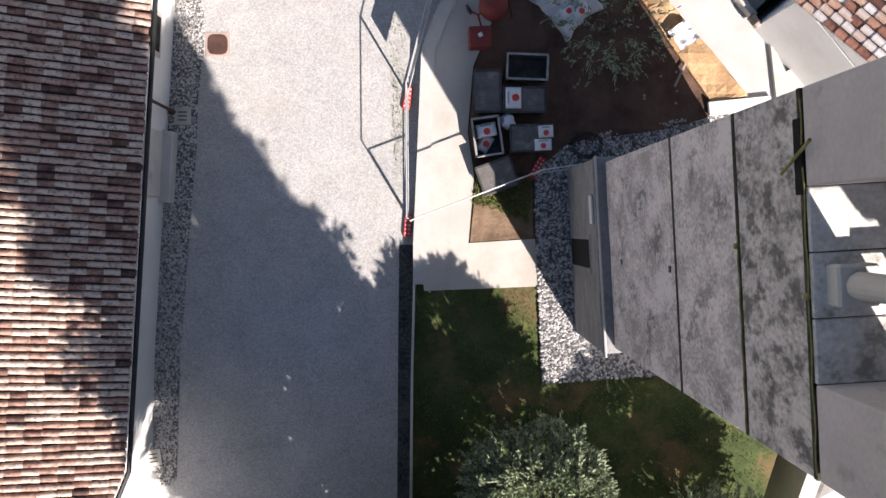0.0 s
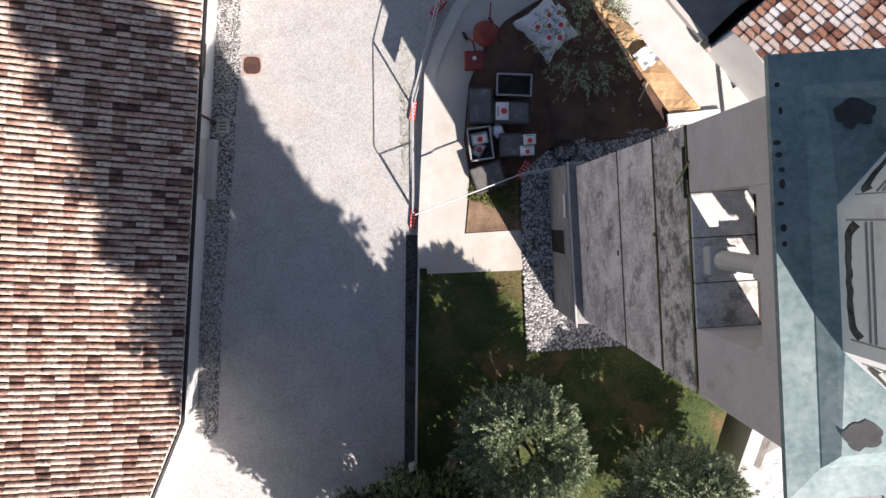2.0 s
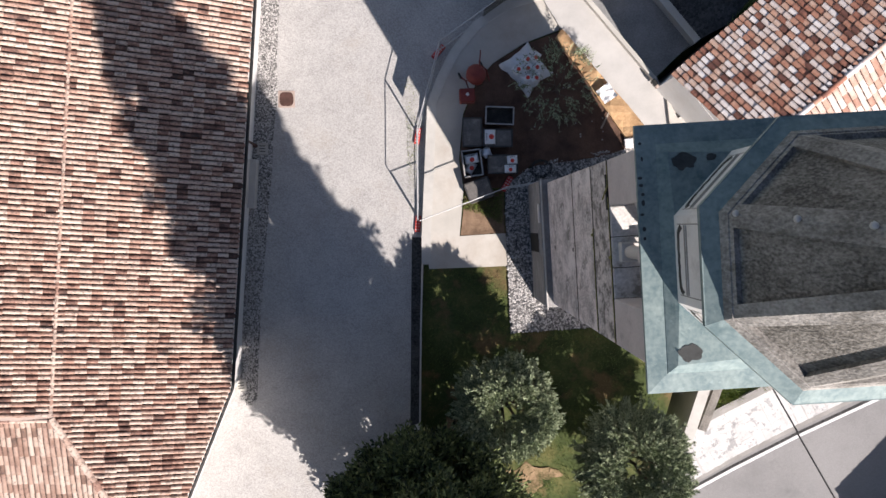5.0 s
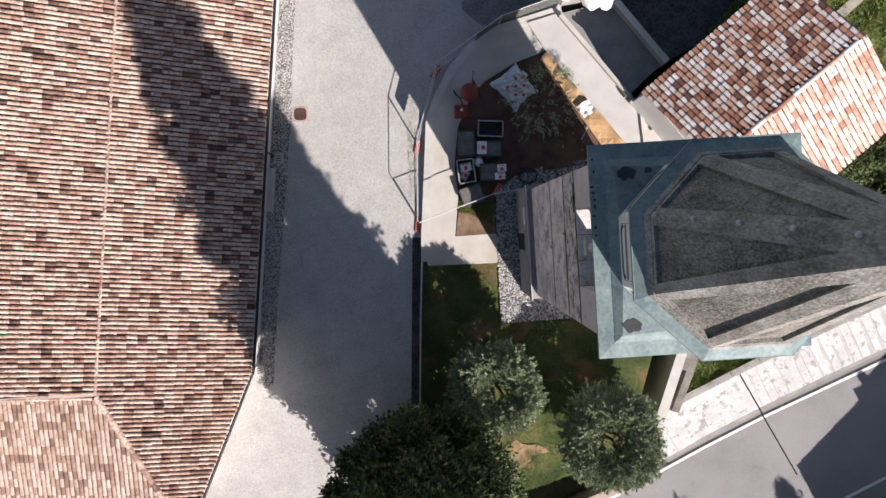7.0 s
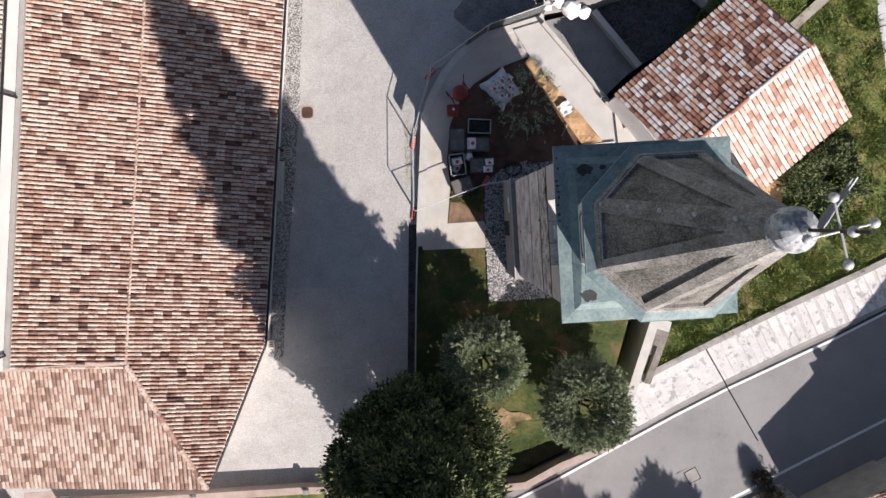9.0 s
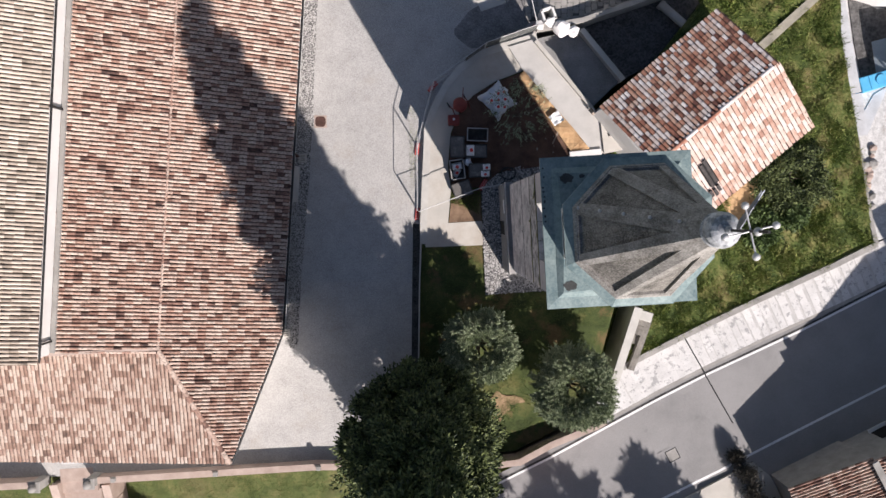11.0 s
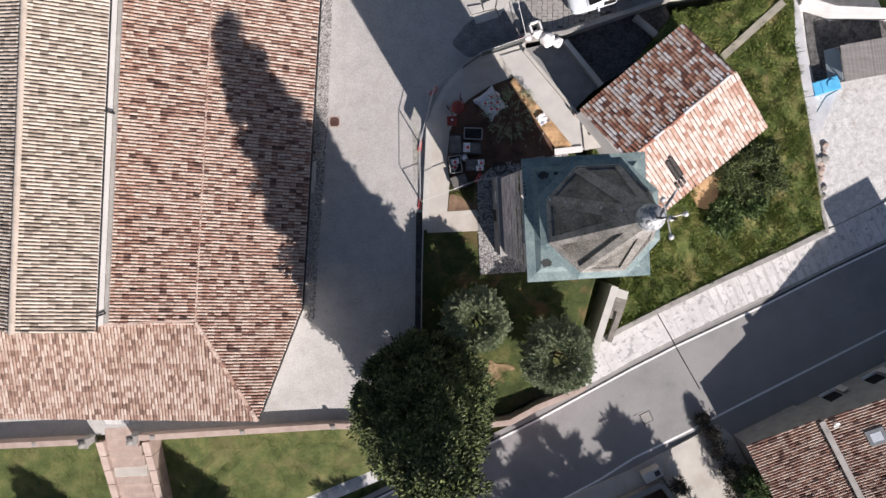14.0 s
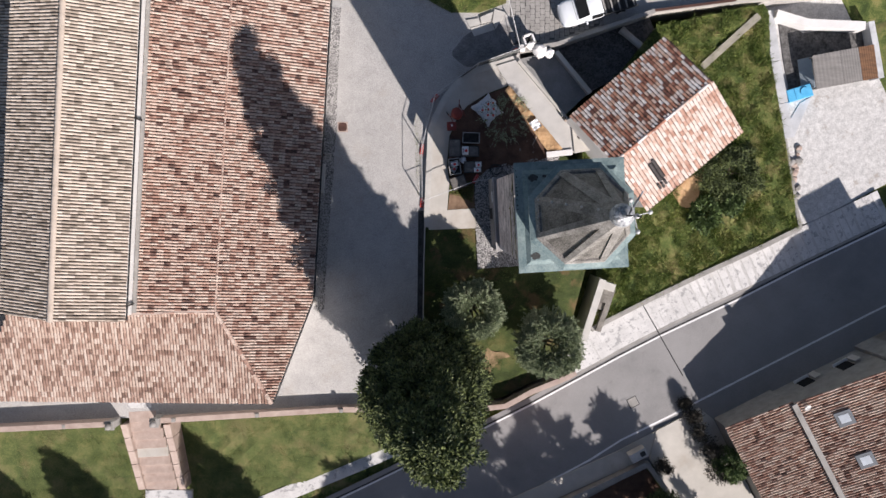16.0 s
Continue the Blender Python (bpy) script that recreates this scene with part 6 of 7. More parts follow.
for d, s in ((2.45, 2.2), (2.45, 5.7)):
    c = HW2 + HS * s + hv2 * d + Vector((0, 0, 0.08))
    skylight(house, c, HS, hv2, 1.15, 1.2, "roof window with pale glass")
t = thing("satellite_dish", HW2 + HS * 0.5 + HD * 0.5 + Vector((0, 0, 0.25)), "white satellite dish on the roof edge", "satellite dish")
bm = bmesh.new()
bmesh.ops.create_uvsphere(bm, u_segments=16, v_segments=10, radius=0.28)
bmesh.ops.delete(bm, geom=[v for v in bm.verts if v.co.z > -0.08], context="VERTS")
part("dish", bm, M_PLASTER, t, smooth=True).matrix_local = pose(0, 0, 0.6, 35, 0, 30)
part("arm", rod((0, 0, 0), (0, 0, 0.4), 0.03), M_STEEL, t)
# opening in the annex roof
def on_annex(a, b, lift):
    n = au.cross(avs.normalized())
    n = n if n.z > 0 else -n
    c = AS + au * a + avs.normalized() * b + n * lift
    vv = avs.normalized()
    return Matrix(((au.x, vv.x, n.x, c.x), (au.y, vv.y, n.y, c.y), (au.z, vv.z, n.z, c.z), (0, 0, 0, 1)))


M_TAR = material("black_roofing_felt", greys(0.008, 0.022), 3.0, 20, 0.9, bump=0.2)
under(part("felt_patch", box((0.62, 1.5, 0.05), on_annex(2.0, 2.0, 0.10), 0.02), M_TAR, None, "black felt over a gap in the tiles"), annex)
M_DARKTILE = material("near_black_roof_tile", greys(0.03, 0.10, (1.0, 0.9, 0.88)), 3.0, 18, 0.9, bump=0.3)
for k in range(2):
    for q in range(4):
        bm = rod((0, -0.2, 0), (0, 0.2, 0), 0.105, 10)
        bm.transform(on_annex(1.86 + 0.28 * k, 1.42 + 0.385 * q + 0.12 * k, 0.10 + 0.012 * (q % 2)))
        under(part("dark_tile", bm, M_DARKTILE, None, "dark tile"), annex)
for k in range(3):
    bm = rod((0, -0.2, 0), (0, 0.2, 0), 0.1, 10)
    bm.transform(on_annex(1.55 + 0.26 * k, 0.95 - 0.1 * (k % 2), 0.14))
    under(part("loose_tile", bm, M_DARKTILE, None, "dark loose tile"), annex)
# ---- yard east of the lawn ----
ey = [(27.4, 5.0), (28.0, -1.8), (29.5, -1.3), (31.5, -0.3), (36, 2.0), (60, 13), (60, 30), (25.0, 14.8), (26.2, 11.0)]
M_PALEWALL = material("bluish_white_weathered_render", greys(0.40, 0.60, (0.97, 0.99, 1.02)), 0.8, 16, 0.9, bump=0.2, broad=1.3, stain=(1.5, 0.56, 0.68, (0.30, 0.30, 0.31), 0.5))
M_YARD = material("speckled_concrete", greys(0.38, 0.62, (1, 0.985, 0.96)), 2.5, 9, 0.9, bump=0.3, grit=0.9, stain=(0.8, 0.60, 0.66, (0.30, 0.26, 0.22), 0.6))
tagged(ob_from("concrete_yard", terrain(ey, lambda x, y: -2.5, -7), M_YARD), "pale speckled concrete yard", "yard", kind="structure")
for k, (a, b) in enumerate((((25.65, 14.6), (26.3, 10.86)), ((26.32, 10.82), (26.95, 7.75)), ((26.97, 7.7), (27.45, 5.1)))):
    tagged(ob_from("yard_wall", ribbon([a, b], (0.0, 0.88), (-5, -1.55)), M_PALEWALL), "broad white wall between lawn and yard", "wall", kind="structure")
tagged(ob_from("yard_wall", ribbon([(25.8, 14.25), (28.2, 13.57), (32.5, 13.4)], (0.3, 0.3), (-5, -1.2)), M_PLASTER), "white wall closing the yard", "wall", kind="structure")
tagged(ob_from("yard_wall", ribbon([(32.85, 13.7), (33.25, 11.95), (33.75, 9.5)], (0.35, 0.1), (-5, -1.3)), M_PALEWALL), "white wall closing the yard", "wall", kind="structure")
M_PEN = material("dark_littered_floor", greys(0.04, 0.16, (1, 0.97, 0.95)), 2.0, 6, 0.9, bump=0.5, grit=0.9)
M_SHEET = material("weathered_taupe_sheet", greys(0.17, 0.27, (1.0, 0.95, 0.90)), 1.0, 12, 0.75, 0.1, bump=0.15, stretch=(1, 4, 1))
M_BROWNSHEET = material("rusty_brown_sheet", [(0.25, (0.10, 0.055, 0.035)), (0.75, (0.24, 0.13, 0.07))], 1.2, 12, 0.8, 0.1, bump=0.15, stretch=(1, 4, 1))
pit = [(26.9, 11.0), (27.6, 7.9), (28.9, 8.7), (33.3, 9.6), (33.0, 13.6), (28.3, 13.1), (26.4, 14.2)]
tagged(ob_from("pen_floor", terrain(pit, lambda x, y: -2.42, -6, wild=0.06, cell=0.7), M_PEN), "dark grey littered floor of the walled pen", "yard", kind="structure")
shed = thing("shed", (30.8, 10.25, -2.45), "low shed with grey sheet roof", "shed")
for nm, x0, x1, mt in (("roof_sheet", -2.3, -0.2, M_SHEET), ("roof_sheet", -0.18, 1.2, M_SHEET), ("roof_sheet", 1.22, 2.4, M_BROWNSHEET)):
    bm = bmesh.new()
    n = 14
    pts = [(x0 + (x1 - x0) * i / n, 0.02 * (i % 2)) for i in range(n + 1)]
    lo = [[bm.verts.new((x, y, 1.62 + z + dz + 0.02 * y)) for x, z in pts] for y, dz in ((-1.25, 0), (1.25, 0))]
    for i in range(n):
        bm.faces.new((lo[0][i], lo[0][i + 1], lo[1][i + 1], lo[1][i]))
    r = bmesh.ops.extrude_face_region(bm, geom=bm.faces[:])
    bmesh.ops.translate(bm, verts=[v for v in r["geom"] if isinstance(v, bmesh.types.BMVert)], vec=(0, 0, 0.02))
    bmesh.ops.recalc_face_normals(bm, faces=bm.faces)
    part(nm, bm, mt, shed).matrix_local = pose(0, 0, 0, 0, 0, 10.5)
for sx in (-2.2, 2.3):
    for sy in (-1.15, 1.15):
        part("post", rod((sx, sy, 0), (sx, sy, 1.6), 0.05), M_WOOD, shed).matrix_local = pose(0, 0, 0, 0, 0, 10.5)
t = thing("water_tank", pose(27.85, 8.42, -2.45, 0, 0, 17), "bright blue plastic tank with a round lid", "tank")
M_BLUE = material("sky_blue_plastic", [(0.3, (0.07, 0.36, 0.62)), (0.7, (0.12, 0.46, 0.72))], 2.0, 15, 0.45, bump=0.05)
part("body", box((1.95, 0.98, 0.9), pose(0, 0, 0.45), 0.06, 2), M_BLUE, t)
part("lid", rod((0.35, 0, 0.9), (0.35, 0, 0.98), 0.33, 24), M_BLUE, t, "round blue lid")
part("rib", box((0.06, 0.9, 0.06), pose(-0.35, 0, 0.91), 0.02), M_BLUE, t)
t = thing("leaning_panel", (28.6, 9.9, -2.45), "pale blue plastic panel leaning by the shed", "panel")
M_PALEBLUE = material("pale_blue_plastic_sheet", greys(0.30, 0.42, (0.85, 1.0, 1.12)), 1.5, 12, 0.6, bump=0.1)
part("panel", box((1.0, 2.3, 0.04), pose(-0.25, 0, 0.75, 0, -42, 10), 0.01), M_PALEBLUE, t)
tagged(ob_from("ramp", prism([(27.5, 5.15), (27.55, 6.5), (28.25, 7.75), (29.2, 8.3), (28.5, 6.7), (27.9, 5.2)], -2.8, -2.44), M_PALEWALL), "pale smooth concrete apron beside the wall", "apron", kind="structure")
t = thing("crates_stack", (27.0, 2.9, -2.5), "low pile of brown stones and rubble by the wall", "rubble")
for i in range(16):
    o = part("stone", lump(rng.uniform(0.15, 0.34), i * 2.3, 0.6), M_WALL_STONE if i % 3 else M_BRICK, t)
    o.matrix_local = pose(rng.uniform(0.7, 1.3), rng.uniform(-3.2, 1.8), 0.1, 0, 0, i * 40)
tagged(ob_from("yard_edge_wall", ribbon([(27.0, 5.0), (27.85, 0.4), (28.4, -1.8)], (0.12, 0.16), (-5, -1.95)), M_WALL_STONE), "low grey wall at the end of the lawn", "low wall", kind="structure")
M_TRODDEN = material("trodden_earth_path", greys(0.22, 0.36, (1.0, 0.93, 0.76)), 1.2, 14, 0.92, bump=0.4, grit=0.6)
tagged(ob_from("lawn_path", ribbon([(19.9, 10.1), (23.85, 13.75)], (0.25, 0.25), (-5, 0.2), zf=z_lawn), M_TRODDEN), "narrow earthy path across the lawn", "path", kind="structure")

# ---- lane to the north, parked car ----
cobble = [(5.9, 11.6), (9.0, 12.0), (12.5, 13.1), (12.5, 20), (5.5, 20)]
lane = thing("lane_paving", (0, 0, 0), "grey stone setts of the lane", "paving", kind="structure")
part("bed", terrain(cobble, lambda x, y: 0.03, -0.5), M_BASE, lane)
stone_me = []
for k in range(4):
    bm = box((1, 1, 0.06), pose(0, 0, 0), 0.0)
    bmesh.ops.bevel(bm, geom=[e for e in bm.edges if abs(e.verts[0].co.z - e.verts[1].co.z) > 0.01], offset=0.08, segments=1, affect="EDGES")
    me = bpy.data.meshes.new("sett")
    bm.to_mesh(me)
    bm.free()
    me.materials.append(M_WALL_STONE)
    stone_me.append(me)
for i in range(20):
    for j in range(13):
        x, y = 5.9 + i * 0.36 + rng.normal(0, 0.015), 11.9 + j * 0.42 + (0.2 if i % 2 else 0)
        if inside(cobble, x, y):
            ob = new("sett", stone_me[(i + j) % 4])
            ob.parent = lane
            ob.matrix_local = pose(x, y, 0.035, 0, 0, rng.normal(0, 3)) @ Matrix.Diagonal((0.33, 0.39, 1, 1))
# dark patch that deepens the shadow of the fence sheeting
M_LANE_SHADOW = material("lane_shadow_dark", greys(0.13, 0.26, (1.0, 0.96, 0.94)), 1.2, 12, 0.9, bump=0.5, grit=0.8, cells=(14.0, 0.3))
rim_line = [(3.9 + (2.35 + 0.5 * noise.noise((math.cos(a) * 1.5, math.sin(a) * 1.5, 6.0))) * math.cos(a) - 0.15 * math.sin(a), 11.55 + 1.35 * math.sin(a) + 0.75 * math.cos(a)) for a in (2 * math.pi * k / 28 for k in range(28))]
tagged(ob_from("shadow_patch", terrain(rim_line, lambda x, y: 0.012, -0.4), M_LANE_SHADOW), "dark patch painting in the fence shadow beside the lane", "soil", kind="structure")
t = thing("stone_steps", (3.9, 13.2, 0), "worn pale broken stone slabs by the grass", "steps")
for poly, top in (([(2.5, 13.35), (2.75, 12.85), (3.5, 13.05), (3.4, 13.5)], 0.12), ([(2.8, 12.8), (3.1, 12.2), (4.6, 12.7), (4.35, 13.2)], 0.07), ([(3.5, 13.55), (3.6, 13.1), (4.3, 13.28), (4.45, 13.95)], 0.2), ([(4.4, 13.25), (4.65, 12.75), (5.4, 13.9), (4.55, 14.15)], 0.16)):
    part("step", prism([(x - 3.9, y - 13.2) for x, y in poly], 0.0, top), M_KERB, t)
tagged(ob_from("grass_patch", terrain([(-1.2, 15.5), (-0.3, 14.8), (1.4, 13.9), (3.5, 13.9), (5.4, 14.6), (5.4, 19), (-1.2, 19)], lambda x, y: 0.15, -0.4, wild=0.1, cell=0.5), M_GRASS), "grass patch beside the lane", "lawn", kind="structure")
t = thing("handrail", (0, 0, 0), "thin white handrail across the lane edge", "handrail")
part("rail", rod((5.45, 14.9, 1.0), (6.3, 11.4, 1.0), 0.03), M_PLASTER, t)
for x, y in ((5.45, 14.9), (5.9, 13.1), (6.3, 11.4)):
    part("post", rod((x, y, 0.0), (x, y, 1.0), 0.025), M_PLASTER, t)

M_CARPAINT = material("white_car_paint", greys(0.70, 0.78, (0.96, 1.0, 1.03)), 0.5, 5, 0.25, 0.0, bump=0.0)
M_CARGLASS = material("dark_car_glass", greys(0.015, 0.03), 1.0, 5, 0.06, 0.2, bump=0.0)
M_TYRE = material("tyre_rubber", greys(0.02, 0.035), 4.0, 20, 0.9, bump=0.2)


def body_loft(sections):
    """Car body from cross sections: x, half width at sill, half width at shoulder, floor, shoulder, top half width, top height."""
    bm = bmesh.new()
    prev = None
    for x, w0, w1, z0, z1, w2, z2 in sections:
        half = [(0, z0), (w0 * 0.9, z0), (w0, z0 + 0.12), (w1, z1 - 0.1), (w1 * 0.97, z1), (w2, z2 - 0.04), (w2 * 0.8, z2), (0, z2 + 0.02)]
        loop = [bm.verts.new((x, y, z)) for y, z in half] + [bm.verts.new((x, -y, z)) for y, z in half[1:-1][::-1]]
        if prev:
            loft(bm, prev, loop)
        else:
            bm.faces.new(loop)
        prev = loop
    bm.faces.new(prev)
    bmesh.ops.recalc_face_normals(bm, faces=bm.faces)
    return bm


car = thing("pickup_truck", pose(11.85, 14.3, 0.03, 0, 0, 17) @ Matrix.Scale(1.1, 4), "white pickup truck with open slatted load bed", "pickup truck")
bm = body_loft([(-2.55, 0.35, 0.42, 0.42, 0.66, 0.34, 0.70), (-2.48, 0.60, 0.66, 0.35, 0.76, 0.55, 0.82), (-2.30, 0.76, 0.80, 0.28, 0.86, 0.68, 0.93), (-1.95, 0.82, 0.86, 0.25, 0.92, 0.74, 1.0), (-1.5, 0.83, 0.87, 0.25, 0.96, 0.75, 1.05), (-1.1, 0.83, 0.87, 0.25, 0.97, 0.70, 1.33), (-0.75, 0.83, 0.87, 0.25, 0.97, 0.66, 1.52), (-0.2, 0.83, 0.87, 0.25, 0.97, 0.65, 1.57), (0.15, 0.83, 0.87, 0.25, 0.97, 0.67, 1.50), (0.24, 0.83, 0.87, 0.25, 0.92, 0.78, 0.98)])
bmesh.ops.bevel(bm, geom=[e for e in bm.edges if len(e.link_faces) == 2 and e.calc_face_angle() > 0.5], offset=0.04, segments=2, affect="EDGES")
part("body", bm, M_CARPAINT, car, "white cab and bonnet", smooth=True)
part("windscreen", box((0.78, 1.28, 0.03), pose(-1.12, 0, 1.36, 0, -34.5, 0), 0.01), M_CARGLASS, car, "dark windscreen glass")
part("bonnet_seam", box((0.02, 1.3, 0.012), pose(-1.56, 0, 1.062, 0, -6, 0)), M_DARK, car)
for s in (-1, 1):
    part("side_window", box((0.75, 0.02, 0.36), pose(-0.25, s * 0.80, 1.24, s * 20, 0, 0), 0.008), M_CARGLASS, car)
    part("mirror", box((0.12, 0.2, 0.14), pose(-1.0, s * 1.0, 1.08), 0.03, 2), M_CARPAINT, car)
    part("headlight", box((0.14, 0.28, 0.14), pose(-2.42, s * 0.6, 0.74), 0.03), M_GLASS, car)
    for x in (-1.65, 1.5):
        wh = part("wheel", rod((x, s * 0.66, 0.32), (x, s * 0.86, 0.32), 0.32, 20), M_TYRE, car)
        part("rim", rod((x, s * 0.84, 0.32), (x, s * 0.87, 0.32), 0.19, 14), M_STEEL, wh)
part("rear_frame", box((2.3, 1.55, 0.25), pose(1.4, 0, 0.6), 0.03), M_DARK, car)
part("wiper", rod((-1.5, -0.3, 1.08), (-1.15, 0.2, 1.28), 0.012, 5), M_DARK, car)
for k in range(9):
    part("bed_slat", box((0.10, 1.5, 0.05), pose(0.45 + k * 0.24, 0, 0.78), 0.008), M_TYRE if k % 2 else M_WALL_STONE, car)
for s in (-1, 1):
    part("bed_side", box((2.3, 0.05, 0.30), pose(1.42, s * 0.8, 0.86), 0.01), M_DARK, car)

# ---- south side of the road ----
s_line = [(6.5, -23.6), (14.8, -19.75), (19.3, -17.3)]
pave_s = thing("pavement", (0, 0, 0), "narrow shaded stone pavement across the road", "pavement", kind="structure")
part("surface", ribbon(s_line, (0.0, 1.5), (-7, 0.13), zf=z_road), M_WALK, pave_s)
tagged(ob_from("roadside_wall", ribbon([(6, -25.9), (14.2, -22.0), (17.1, -20.55)], (0.22, 0.22), (-7, 0.85), zf=z_road), M_WALL_STONE), "grey stone wall on the far side of the road", "wall", kind="structure")
tagged(ob_from("roadside_wall", ribbon([(17.1, -20.55), (18.6, -22.6), (20, -25)], (0.2, 0.2), (-7, 0.8), zf=z_road), M_WALL_STONE), "grey stone wall turning into the drive", "wall", kind="structure")
tagged(ob_from("drive", terrain([(17.4, -20.3), (17.9, -18.0), (21.3, -16.2), (22.45, -17.1), (25.3, -22.4), (27.4, -26.4), (20.2, -25.8), (18.8, -22.6)], lambda x, y: -3.32, -7), M_WALK), "pale concrete drive beside the house", "drive", kind="structure")
t = thing("utility_cabinet", pose(16.3, -19.75, -3.4, 0, 0, 28), "pale blue-grey utility cabinet with a dark opening", "cabinet")
part("case", box((1.4, 0.75, 0.95), pose(0, 0, 0.48), 0.03), M_LIME, t)
part("opening", box((0.42, 0.4, 0.02), pose(0.35, 0, 0.96), 0.005), M_DARK, t)
M_LEAF_DARK = leaf_material("dark_reddish_leaves", (0.012, 0.012, 0.010), (0.06, 0.052, 0.040))
# soil colour used here to darken ground that lies in shade
tagged(ob_from("shade_ground", terrain([(6, -26.2), (14.2, -22.3), (17.0, -20.9), (18.5, -22.9), (19.8, -25.2), (19, -32), (6, -36)], lambda x, y: z_road(x, y) - 0.1, -7), M_SOIL), "dark ground in place of shade behind the roadside wall", "ground", kind="structure")
HEDGE = [(0.3, 0.5), (1.2, 0.9), (2.2, 0.8), (3.0, 0.3)]
for i, (x, y, k) in enumerate(((20.5, -16.6, 0.55), (21.1, -17.8, 0.65), (21.9, -19.2, 0.8), (22.4, -20.8, 0.9), (20.0, -15.7, 0.32), (18.3, -20.6, 0.5))):
    tree("hedge_tree", (x, y, -3.3), "dark leafy hedge plant beside the drive", [(z * k, r * k) for z, r in HEDGE], 36, 30, (0.22, 0.06), 0.42, M_LEAF_DARK, 0.05, 61 + i, group="hedge plants", shell=0.6)
tree("hedge_tree", (17.9, -23.6, -3.4), "upright leafy tree behind the roadside wall", [(0.8, 0.7), (2.2, 1.5), (4.2, 1.3), (6.0, 0.3)], 130, 60, (0.26, 0.10), 0.4, M_LEAF_BIG, 0.1, 68, group="hedge plants")
tree("shrub", (23.2, -20.2, -3.3), "bright green shrub against the house wall", [(0.4, 0.8), (1.6, 1.2), (2.6, 1.0), (3.4, 0.3)], 110, 60, (0.2, 0.09), 0.36, M_LEAF_BUSH, 0.08, 64, category="shrub")
for i, (x, y, h) in enumerate(((21.0, -28.8, 10.6), (16.6, -31.8, 12.5), (12.2, -33.5, 13.2), (7.5, -34.5, 13.2), (2.5, -36.0, 13), (-3.0, -38.5, 10))):
    tree("roadside_tree", (x, y, -4.0), "broad dark tree south of the road", [(2.0, 2.0 if i else 1.4), (h * 0.45, 3.9 if i else 2.6), (h * 0.75, 3.2 if i else 2.3), (h, 0.8)], 520 if i else 170, 55, (0.42, 0.13), 0.5 if i else 0.36, M_LEAF_BIG, 0.25, 65 + i, shell=0.75, droop=-0.5, boughs=75 if i else 30, group="roadside trees")
for i, (x, y, h) in enumerate(((-13.7, -28.4, 9.6), (-24.2, -30.6, 9.6), (-31.5, -29.5, 7.5))):
    tree("cypress", (x, y, z_low(x, y)), "narrow dark cypress at the edge of the lower lawn", [(0.4, 1.4), (2.5, 2.3), (h * 0.5, 2.2), (h * 0.8, 1.3), (h, 0.2)], 700, 60, (0.22, 0.07), 0.42, M_LEAF_BIG, 0.16, 70 + i, droop=-0.6, category="tree", group="cypresses")
# shrub in the bed, thin and leggy
olive("shrub", (5.25, 6.0, 0.45), "leggy grey-green shrub in the soil bed", 1.45, 0.1, 0.35, 1.2, 150, 16, (0.13, 0.035), 0.6, M_LEAF_OLIVE, 0.05, 81, category="shrub")
tree("shrub", (6.6, 7.3, 0.6), "dry twiggy shrub at the clay edge", [(0.2, 0.2), (0.6, 0.4), (0.9, 0.2)], 14, 30, (0.08, 0.03), 0.2, M_LEAF_OLIVE, 0.04, 82, category="shrub")

# ---- grass: tufts of blades, joined ----
M_BLADE = material("grass_blades", [(0.2, (0.07, 0.11, 0.022)), (0.5, (0.175, 0.23, 0.054)), (0.85, (0.35, 0.345, 0.13))], 0.5, 3, 0.8, bump=0.0, per="island", spread=0.55, broad=1.9, stain=(0.45, 0.53, 0.66, (0.25, 0.195, 0.095), 0.65))


# grass blades in darker greens that include the shade of the garden
M_BLADE_SHADE = material("shade_darkened_garden_grass", [(0.2, (0.038, 0.065, 0.014)), (0.5, (0.09, 0.14, 0.03)), (0.85, (0.18, 0.215, 0.055))], 0.7, 4, 0.8, bump=0.0, per="island", spread=0.5, stain=(0.5, 0.54, 0.64, (0.22, 0.15, 0.075), 0.65))


M_BLADE_MOWN = material("mown_grass_blades", [(0.2, (0.05, 0.08, 0.02)), (0.5, (0.125, 0.165, 0.045)), (0.85, (0.25, 0.25, 0.10))], 0.5, 3, 0.8, bump=0.0, per="island", spread=0.6, broad=1.5, stain=(0.5, 0.52, 0.66, (0.24, 0.19, 0.10), 0.65))
M_BLADE_LONG = material("long_grass_blades", [(0.2, (0.06, 0.10, 0.02)), (0.5, (0.165, 0.225, 0.05)), (0.85, (0.35, 0.345, 0.125))], 0.6, 3, 0.8, bump=0.0, per="island", spread=0.5, broad=2.4)


